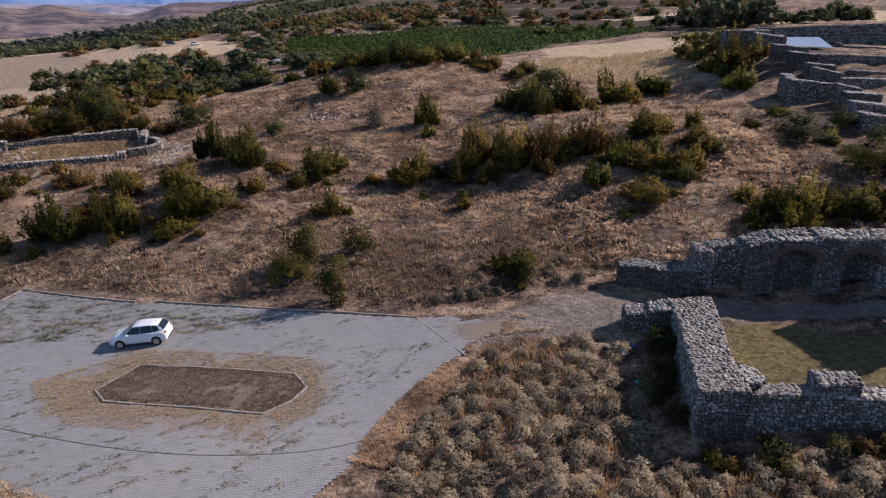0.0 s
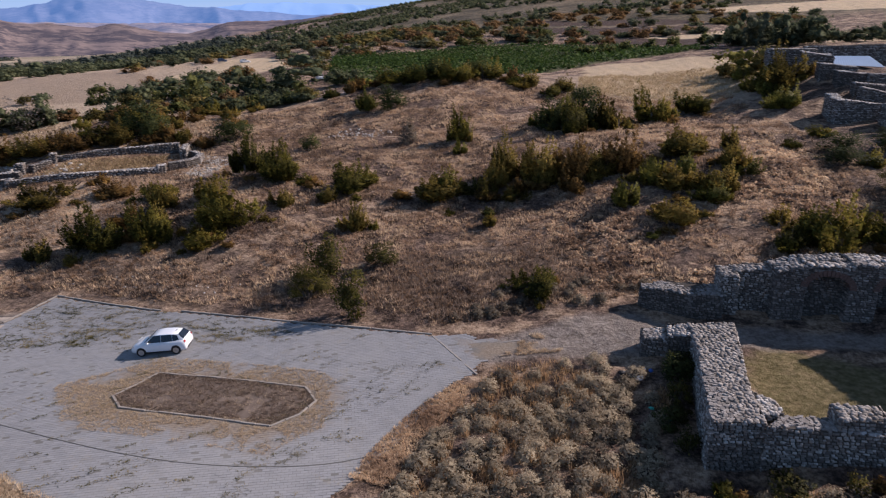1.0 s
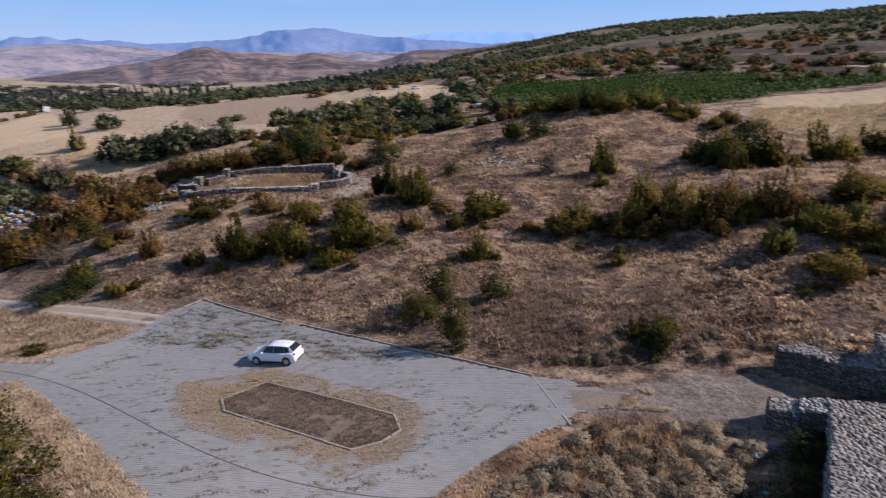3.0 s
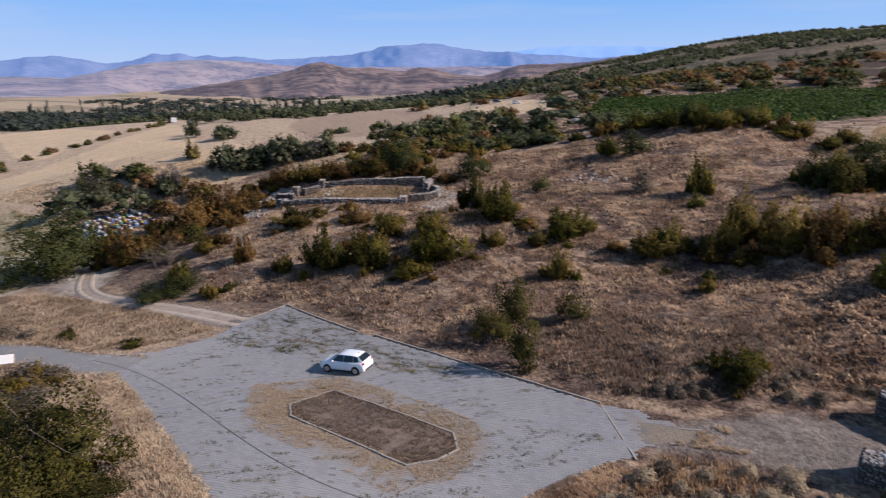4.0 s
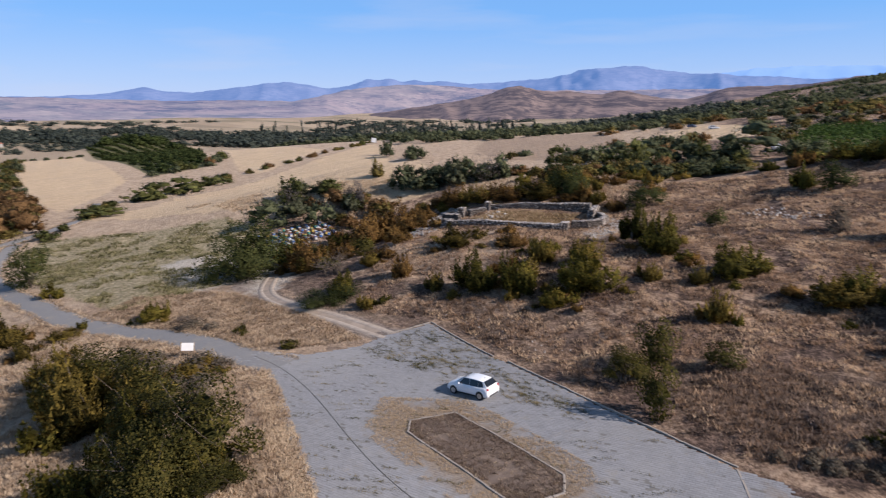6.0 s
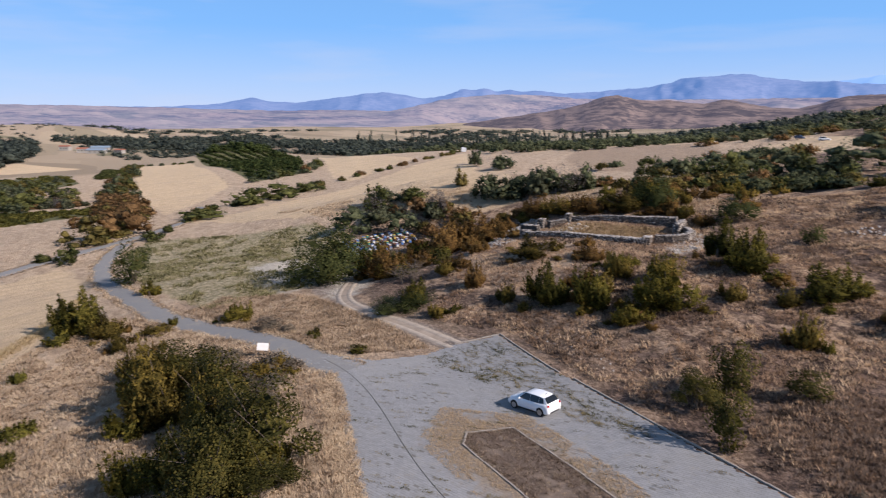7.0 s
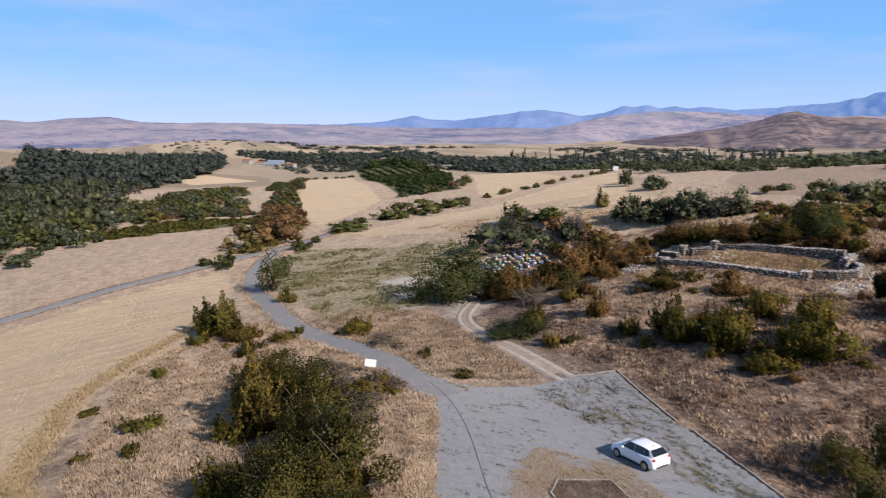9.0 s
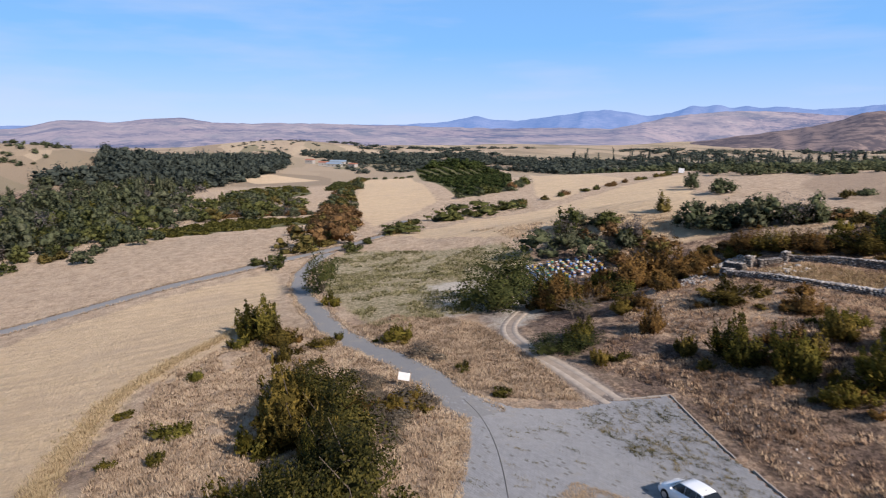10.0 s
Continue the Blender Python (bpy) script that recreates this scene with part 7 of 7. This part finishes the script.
def hatchback(paint, label):
    root = tagged(new("car"), label, "car")
    st = [(-1.985, 0.60, 0.66, 0.72, 0.34), (-1.95, 0.80, 0.72, 0.79, 0.27), (-1.88, 0.95, 0.755, 0.84, 0.24), (-1.6, 0.965, 0.77, 0.862, 0.2), (-0.8, 0.955, 0.785, 0.866, 0.18), (0.0, 0.945, 0.785, 0.866, 0.18), (0.8, 0.94, 0.775, 0.866, 0.18),
          (1.1, 0.925, 0.755, 0.864, 0.19), (1.45, 0.865, 0.715, 0.855, 0.2), (1.72, 0.775, 0.655, 0.83, 0.22), (1.9, 0.67, 0.58, 0.765, 0.25), (1.975, 0.56, 0.5, 0.68, 0.29), (1.99, 0.42, 0.45, 0.62, 0.33)]
    rows = []
    for x, top, wt_, wm, bot in st:
        rows.append([(x, 0, bot), (x, wm * 0.88, bot), (x, wm * 0.985, bot + 0.1), (x, wm, bot + (top - bot) * 0.5), (x, wm * 0.985, bot + (top - bot) * 0.78), (x, wt_, top), (x, wt_ * 0.55, top + 0.022), (x, 0, top + 0.03)])
    rows = [[(p[0], p[1] * 0.02, p[2] * 0.5 + 0.23) for p in rows[0]]] + rows + [[(p[0], p[1] * 0.02, p[2] * 0.4 + 0.25) for p in rows[-1]]]
    grid_part("body", rows, paint, root)
    cabin = [[(1.02, 0.0, 0.93), (1.0, 0.7, 0.9)], [(0.3, 0.0, 1.44), (0.32, 0.56, 1.41)], [(-0.2, 0.0, 1.475), (-0.2, 0.585, 1.445)], [(-0.9, 0.0, 1.465), (-0.9, 0.58, 1.43)], [(-1.45, 0.0, 1.41), (-1.45, 0.545, 1.37)], [(-1.9, 0.0, 0.97), (-1.9, 0.7, 0.94)]]
    grid_part("roof", cabin, paint, root)
    side = [[(1.0, 0.7, 0.9), (0.98, 0.78, 0.88)], [(0.32, 0.56, 1.41), (0.3, 0.775, 0.9)], [(-0.2, 0.585, 1.445), (-0.2, 0.785, 0.9)], [(-0.9, 0.58, 1.43), (-0.9, 0.785, 0.9)], [(-1.45, 0.545, 1.37), (-1.45, 0.775, 0.9)], [(-1.9, 0.7, 0.94), (-1.88, 0.74, 0.9)]]
    grid_part("window_frame", side, paint, root, smooth_it=False)
    quad_part("windscreen", [(0.955, -0.63, 0.965), (0.955, 0.63, 0.965), (0.345, 0.51, 1.405), (0.345, -0.51, 1.405)], GLASS, root, "dark windscreen", 0.03)
    quad_part("rear_window", [(-1.83, 0.64, 1.03), (-1.83, -0.64, 1.03), (-1.5, -0.52, 1.375), (-1.5, 0.52, 1.375)], GLASS, root, "dark rear window", 0.03)
    for s in (1, -1):
        for a in (((0.8, 0.755, 0.945), (-0.24, 0.778, 0.95), (-0.24, 0.6, 1.41), (0.3, 0.585, 1.385)), ((-0.27, 0.778, 0.95), (-1.08, 0.776, 0.955), (-1.04, 0.6, 1.4), (-0.27, 0.602, 1.41)), ((-1.11, 0.776, 0.96), (-1.56, 0.755, 1.03), (-1.4, 0.595, 1.33), (-1.07, 0.6, 1.395))):
            pts = [(x, y * s, z) for x, y, z in a]
            quad_part("side_window", pts if s < 0 else pts[::-1], GLASS, root, "", 0.014)
        bm = bmesh.new()
        bmesh.ops.create_uvsphere(bm, u_segments=10, v_segments=6, radius=0.1)
        bmesh.ops.scale(bm, vec=(0.7, 1.1, 0.75), verts=bm.verts)
        bmesh.ops.translate(bm, vec=(0.62, 0.94 * s, 1.0), verts=bm.verts)
        part("mirror", bm, paint, root)
        quad_part("tail_lamp", [(-1.935, 0.8 * s, 0.8), (-1.965, 0.58 * s, 0.79), (-1.93, 0.58 * s, 0.95), (-1.89, 0.78 * s, 0.96)][:: 1 if s < 0 else -1], RED, root, "red tail lamp", 0.035)
        quad_part("headlight", [(1.93, 0.48 * s, 0.6), (1.76, 0.8 * s, 0.66), (1.68, 0.78 * s, 0.78), (1.87, 0.48 * s, 0.7)][:: -1 if s < 0 else 1], CLEAR, root, "clear headlight", 0.03)
        quad_part("sill", [(1.0, 0.858 * s, 0.2), (-1.0, 0.858 * s, 0.2), (-1.0, 0.874 * s, 0.3), (1.0, 0.874 * s, 0.3)][:: 1 if s < 0 else -1], BLACK, root, "", 0.01)
    quad_part("number_plate", [(-1.975, 0.26, 0.62), (-1.975, -0.26, 0.62), (-1.965, -0.26, 0.73), (-1.965, 0.26, 0.73)], PLATE, root, "white number plate", 0.025)
    quad_part("rear_valance", [(-1.96, 0.55, 0.3), (-1.96, -0.55, 0.3), (-1.985, -0.55, 0.4), (-1.985, 0.55, 0.4)], BLACK, root, "black lower bumper", 0.03)
    quad_part("grille", [(1.975, -0.42, 0.5), (1.975, 0.42, 0.5), (1.94, 0.42, 0.6), (1.94, -0.42, 0.6)], BLACK, root, "black grille", 0.03)
    bm = bmesh.new()
    tubes(bm, (-1.15, 0, 1.43), (-1.32, 0, 1.56), 0.02, 0.008, 6)
    part("aerial", bm, BLACK, root)
    for x in (1.22, -1.245):
        for s in (1, -1):
            bm = bmesh.new()
            bmesh.ops.create_cone(bm, cap_ends=True, segments=24, radius1=0.345, radius2=0.345, depth=0.03, matrix=pose(x, 0.852 * s, 0.33, 90))
            part("wheel_arch", bm, BLACK, root)
            bm = bmesh.new()
            bmesh.ops.create_cone(bm, cap_ends=True, segments=28, radius1=0.31, radius2=0.31, depth=0.2, matrix=pose(x, 0.785 * s, 0.31, 90))
            bmesh.ops.bevel(bm, geom=[e for e in bm.edges if e.calc_face_angle(0) > 1], offset=0.03, segments=2, affect="EDGES")
            wheel = part("wheel", bm, RUBBER, root)
            bm = bmesh.new()
            bmesh.ops.create_cone(bm, cap_ends=True, segments=20, radius1=0.21, radius2=0.19, depth=0.03, matrix=pose(x, 0.892 * s, 0.31, 90 * s))
            for k in range(5):
                t = math.tau * k / 5
                bmesh.ops.create_cube(bm, size=1.0, matrix=pose(x, 0.905 * s, 0.31) @ pose(0, 0, 0, 0, 72 * k, 0) @ Matrix.Diagonal((0.05, 0.02, 0.34, 1)))
            part("rim", bm, ALLOY, wheel, "alloy rim")
    return root


WHITE = paint_mat("white_paint", (0.78, 0.79, 0.8))
car = hatchback(WHITE, "white five-door hatchback on the grey paving")
CAR_X, CAR_Y, CAR_WAY = -22.63, 43.95, -3.033
CAR_RISE = float(height(CAR_X + 1.2 * math.cos(CAR_WAY), CAR_Y + 1.2 * math.sin(CAR_WAY)) - height(CAR_X - 1.2 * math.cos(CAR_WAY), CAR_Y - 1.2 * math.sin(CAR_WAY))) / 2.4
car.matrix_basis = Matrix.LocRotScale((CAR_X, CAR_Y, float(height(CAR_X, CAR_Y)) + 0.03), Euler((0, -math.atan(CAR_RISE), CAR_WAY)), (1.06, 1.06, 1.06))
far_car = copy_thing(car, Matrix.LocRotScale((-100, 275, spot(-100, 275)), Euler((0, 0, 0.4)), None))
tagged(far_car, "white car parked at the field edge far off")
blue_car = hatchback(paint_mat("dark_blue_paint", (0.03, 0.045, 0.09)), "dark blue car parked at the field edge far off")
blue_car.matrix_basis = Matrix.LocRotScale((-115, 288, spot(-115, 288)), Euler((0, 0, 0.3)), None)
tagged(copy_thing(car, Matrix.LocRotScale((-42.5, 172.5, spot(-42.5, 172.5)), Euler((0, 0, 2.0)), None)), "white car half hidden behind the trees")


# ---- notice boards ----
def board(x, y, turn, w, h, up, label):
    root = tagged(new("sign_board"), label, "sign")
    bm = bmesh.new()
    bmesh.ops.create_cube(bm, size=1.0, matrix=Matrix.Translation((0, 0, up + h / 2)) @ Matrix.Diagonal((w, 0.04, h, 1)))
    bmesh.ops.bevel(bm, geom=bm.edges[:], offset=0.01, segments=1, affect="EDGES")
    part("panel", bm, plain("faded_board", (0.74, 0.74, 0.73), 0.6, 0, 0.1, 2.0), root)
    for s in (-1, 1):
        bm = bmesh.new()
        tubes(bm, (s * (w / 2 + 0.03), 0, -0.3), (s * (w / 2 + 0.03), 0, up + h + 0.1), 0.045, 0.045, 8)
        part("post", bm, plain("post_wood", (0.3, 0.22, 0.15), 0.9, 0, 0.3), root)
    root.matrix_basis = Matrix.LocRotScale((x, y, spot(x, y)), Euler((0.05, 0.14, turn)), None)
    return root


board(-51.5, 32.6, 1.2, 1.2, 0.85, 0.75, "blank white notice board on two posts leaning beside the road")
board(-285, 248.5, 0.8, 2.8, 2.6, 0.9, "large white board standing at the field edge far off")


# ---- bee hives in rows ----
HIVE_PAINT = [plain("hive_" + n, c, 0.7, 0, 0.15) for n, c in (("blue", (0.05, 0.13, 0.33)), ("white", (0.5, 0.5, 0.48)), ("yellow", (0.45, 0.32, 0.08)), ("green", (0.05, 0.2, 0.17)), ("brown", (0.2, 0.1, 0.07)))]
LID = plain("hive_lid", (0.3, 0.32, 0.34), 0.6, 0.2, 0.2)


def hive(k):
    root = tagged(new("bee_hive"), "painted wooden bee hive with a flat lid on short legs", "hive", "hives in the clearing")
    bm = bmesh.new()
    bmesh.ops.create_cube(bm, size=1.0, matrix=Matrix.Translation((0, 0, 0.47)) @ Matrix.Diagonal((0.62, 0.5, 0.55, 1)))
    bmesh.ops.create_cube(bm, size=1.0, matrix=Matrix.Translation((0, -0.27, 0.22)) @ Matrix.Diagonal((0.5, 0.08, 0.04, 1)))
    part("body", bm, HIVE_PAINT[k], root)
    bm = bmesh.new()
    bmesh.ops.create_cube(bm, size=1.0, matrix=Matrix.Translation((0, 0, 0.79)) @ Matrix.Diagonal((0.7, 0.58, 0.1, 1)))
    bmesh.ops.bevel(bm, geom=bm.edges[:], offset=0.015, segments=1, affect="EDGES")
    part("lid", bm, (LID, HIVE_PAINT[0], HIVE_PAINT[4], HIVE_PAINT[2], HIVE_PAINT[1])[k], root)
    for x in (-0.25, 0.25):
        for y in (-0.2, 0.2):
            bm = bmesh.new()
            bmesh.ops.create_cube(bm, size=1.0, matrix=Matrix.Translation((x, y, 0.08)) @ Matrix.Diagonal((0.06, 0.06, 0.26, 1)))
            part("leg", bm, HIVE_PAINT[4], root)
    return root


HIVES = {}
for i in range(20):
    for j in range(13):
        x, y = -111 + 0.92 * i + 0.3 * j + RNG.normal() * 0.15, 70 + 1.35 * j - 0.2 * i + RNG.normal() * 0.15
        if inside(APIARY, np.array([x]), np.array([y]))[0] < 0.5 or RNG.random() < 0.08:
            continue
        k = int(RNG.choice([0, 0, 1, 1, 2, 3, 3, 4, 4]))
        m = Matrix.LocRotScale((x, y, spot(x, y)), Euler((0, 0, -0.2 + RNG.normal() * 0.06)), (0.82, 0.82, 0.82))
        if k in HIVES:
            copy_thing(HIVES[k], m @ Matrix.Diagonal((1 / 0.82, 1 / 0.82, 1 / 0.82, 1)))
        else:
            HIVES[k] = hive(k)
            HIVES[k].matrix_basis = m


# ---- rubble, litter, far roofs ----
def rubble(poly, n, size, seed, label):
    rng = np.random.default_rng(seed)
    pts = strewn(poly, n, seed)
    vs, fs, m = [], [], 0
    z = ground_z(pts[:, 0], pts[:, 1])
    for (x, y), h in zip(pts, z):
        v, f = SHAPES[int(rng.integers(12))]
        s = size * rng.uniform(0.4, 1.5)
        a = np.array(Euler((rng.normal() * 0.3, rng.normal() * 0.3, rng.uniform(0, 6.3))).to_matrix()) * s
        vs.append(v * (1, 0.8, 0.6) @ a.T + (x, y, h - 0.05 * s))
        fs.append(f + m)
        m += len(v)
    return tagged(mesh_of("rubble", np.vstack(vs), np.vstack(fs), PALE_STONE), label, "stones", kind="stuff")


PALE_STONE = plain("pale_stone", (0.42, 0.385, 0.35), 0.95, 0, 0.4, 4.0)
rubble([(-40, 86), (-36, 86), (-35, 92), (-39, 97), (-43, 97), (-41, 92)], 520, 0.2, 70, "pale broken stones heaped beside the ruin")
rubble(FALLEN, 620, 0.24, 71, "pale fallen blocks spilling from the ruin")
rubble([(-60, 84), (-61, 90), (-56, 91), (-57, 86)], 26, 0.45, 72, "loose squared blocks lying inside the ruin")
rubble([(-38, 56), (-30, 54), (-24, 53), (-20, 55), (-30, 58)], 70, 0.11, 73, "small pale stones over the bank above the kerb")
rubble([(-24, 100), (-18, 98), (-12, 101), (-20, 104)], 70, 0.25, 74, "scattered pale stones on the hilltop")
rubble([(-62, 66), (-50, 62), (-44, 66), (-58, 72)], 40, 0.14, 75, "pale stones on an eroded bank")


def rag(x, y, size, color, label, seed):
    """A crumpled bag or scrap of plastic."""
    rng = np.random.default_rng(seed)
    bm = bmesh.new()
    bmesh.ops.create_icosphere(bm, subdivisions=2, radius=size)
    for v in bm.verts:
        v.co *= 1 + rng.normal() * 0.2
        v.co.z = max(v.co.z * 0.6, -size * 0.3)
    root = new("litter", bpy.data.meshes.new("litter"))
    bm.to_mesh(root.data)
    bm.free()
    root.data.materials.append(color)
    root.location = (x, y, spot(x, y) + size * 0.25)
    return tagged(root, label, "litter", "litter by the wall")


BAG_W, BAG_K, BAG_T, BAG_B = plain("bag_white", (0.65, 0.65, 0.66), 0.5), plain("bag_black", (0.02, 0.02, 0.022), 0.4), plain("bag_teal", (0.03, 0.35, 0.27), 0.5), plain("bag_blue", (0.05, 0.13, 0.4), 0.5)
for i, (x, y, s, c, lab) in enumerate([(11.4, 40.3, 0.24, BAG_K, "black rubbish bag dumped by the wall"), (11.9, 40.0, 0.2, BAG_K, "black rubbish bag dumped by the wall"), (12.4, 39.7, 0.28, BAG_W, "torn white rubbish bag by the wall"), (12.0, 39.5, 0.14, BAG_W, "scrap of white plastic on the grass"), (12.9, 40.6, 0.15, BAG_W, "scrap of white plastic on the grass"),
                                       (13.3, 40.4, 0.16, BAG_B, "crumpled blue plastic scrap by the wall"), (12.6, 36.8, 0.16, BAG_T, "teal plastic scrap among shrubs"), (13.4, 35.6, 0.18, BAG_T, "teal plastic scrap among shrubs"), (-29.6, 45.2, 0.13, BAG_W, "scrap of white paper on the paving"), (-6.2, 32.3, 0.08, BAG_W, "scrap of white paper on the paving")]):
    rag(x, y, s, c, lab, 90 + i)

WALL_W, TILE_R, TILE_B = plain("render_white", (0.3, 0.28, 0.255), 0.9), plain("roof_tile", (0.28, 0.12, 0.08), 0.9, 0, 0.3), plain("roof_metal", (0.2, 0.26, 0.33), 0.5)


def house(x, y, turn, w, d, h, roof):
    root = tagged(new("house"), "small far farm building with a low pitched roof", "house", "far farm buildings")
    bm = bmesh.new()
    bmesh.ops.create_cube(bm, size=1.0, matrix=Matrix.Translation((0, 0, h / 2 - 0.5)) @ Matrix.Diagonal((w, d, h + 1, 1)))
    part("wall", bm, WALL_W, root)
    bm = bmesh.new()
    pts = [bm.verts.new((sx * (w / 2 + 0.4), sy * (d / 2 + 0.4), h)) for sx, sy in ((-1, -1), (1, -1), (1, 1), (-1, 1))]
    r0, r1 = bm.verts.new((-w / 2 - 0.4, 0, h + d * 0.22)), bm.verts.new((w / 2 + 0.4, 0, h + d * 0.22))
    for q in ((pts[0], pts[1], r1, r0), (pts[2], pts[3], r0, r1), (pts[1], pts[2], r1), (pts[3], pts[0], r0), (pts[3], pts[2], pts[1], pts[0])):
        bm.faces.new(q)
    part("roof", bm, roof, root)
    for k in (-1, 0, 1):
        bm = bmesh.new()
        bmesh.ops.create_cube(bm, size=1.0, matrix=Matrix.Translation((k * w * 0.28, -d / 2 - 0.02, h * 0.55)) @ Matrix.Diagonal((1.2, 0.08, 1.3, 1)))
        part("window", bm, GLASS, root)
    root.matrix_basis = Matrix.LocRotScale((x, y, spot(x, y)), Euler((0, 0, turn)), None)


for x, y, turn, w, d, h, roof in ((-845, 150, 0.9, 20, 9, 4, TILE_B), (-872, 140, 1.1, 12, 8, 4.5, TILE_R), (-830, 172, 0.7, 10, 7, 4, TILE_R), (-905, 165, 1.0, 22, 10, 4, TILE_B), (-935, 130, 0.9, 12, 8, 5, TILE_R)):
    house(x, y, turn, w, d, h, roof)


# ---- roots of the things to the foot of their parts ----
for root in [o for o in scene.objects if o.type == "EMPTY" and o.parent is None and o.location.length < 1e-6 and o.children]:
    spots = [c.matrix_basis @ c.data.vertices[0].co for c in root.children if c.type == "MESH" and len(c.data.vertices)]
    foot = Vector((sum(p.x for p in spots) / len(spots), sum(p.y for p in spots) / len(spots), 0))
    foot.z = spot(foot.x, foot.y)
    root.location = foot
    for c in root.children:
        c.location = c.location - foot


# ---- paving blocks in running bond ----
BW, BH, TURN_B = 0.42, 0.21, radians(13)
bi, bj = np.meshgrid(np.arange(-150, 150), np.arange(-260, 260))
bu, bv = ((bi + 0.5 * (bj % 2)) * BW).ravel(), (bj * BH).ravel()
bc, bs = math.cos(TURN_B), math.sin(TURN_B)
bx, by = -18 + bu * bc - bv * bs, 38 + bu * bs + bv * bc
laid = (inside(LOT, bx, by) > 0.2) & (inside(ISLAND, bx, by) < -0.25) & ((bx < 0) | (litter(bx, by) + 0.7 * lattice(bx, by, 1.1, 45) < 0.5))
bx, by = bx[laid], by[laid]
near = np.argsort(np.hypot(bx - 0.5, by - 34))
singles, rest = near[:300], near[300:]
brng = np.random.default_rng(90)
ring = np.array([(-1, -1), (1, -1), (1, 1), (-1, 1)]) * (BW / 2 - 0.009, BH / 2 - 0.009)
ox, oy = ring[:, 0] * bc - ring[:, 1] * bs, ring[:, 0] * bs + ring[:, 1] * bc
FACES = np.array([(0, 1, 2, 3), (4, 5, 1, 0), (5, 6, 2, 1), (6, 7, 3, 2), (7, 4, 0, 3)])
px, py = bx[rest][:, None] + ox, by[rest][:, None] + oy
top = height(px, py) + 0.03 + brng.normal(size=(len(rest), 1)) * 0.0025
v = np.concatenate([np.stack([px, py, top], -1), np.stack([px, py, top - 0.03], -1)], 1).reshape(-1, 3)
f = (FACES[None] + 8 * np.arange(len(rest))[:, None, None]).reshape(-1, 4)
blocks = mesh_of("paving_blocks", v, f, BLOCK)
blocks.parent = lot
blocks.data.polygons.foreach_set("use_smooth", np.zeros(len(f), bool))
add_attr(blocks, "litter", litter(v[:, 0], v[:, 1]))
tagged(blocks, "weathered grey concrete blocks in running bond", kind="stuff")
one = bpy.data.meshes.new("paving_block")
one.from_pydata([(x, y, z) for z in (0.0, -0.03) for x, y in zip(ox, oy)], [], [tuple(q) for q in FACES])
one.materials.append(BLOCK)
one.attributes.new("litter", "FLOAT", "POINT").data.foreach_set("value", np.full(8, -4.0, np.float32))
bz = height(bx[singles], by[singles]) + 0.03
for x, y, z in zip(bx[singles], by[singles], bz):
    block = new("paving_block", one)
    block.parent = lot
    block.location = (x, y, z)
    rise_x, rise_y = float(height(x + 0.2, y) - height(x - 0.2, y)) / 0.4, float(height(x, y + 0.2) - height(x, y - 0.2)) / 0.4
    block.rotation_euler = (math.atan(rise_y), -math.atan(rise_x), 0)
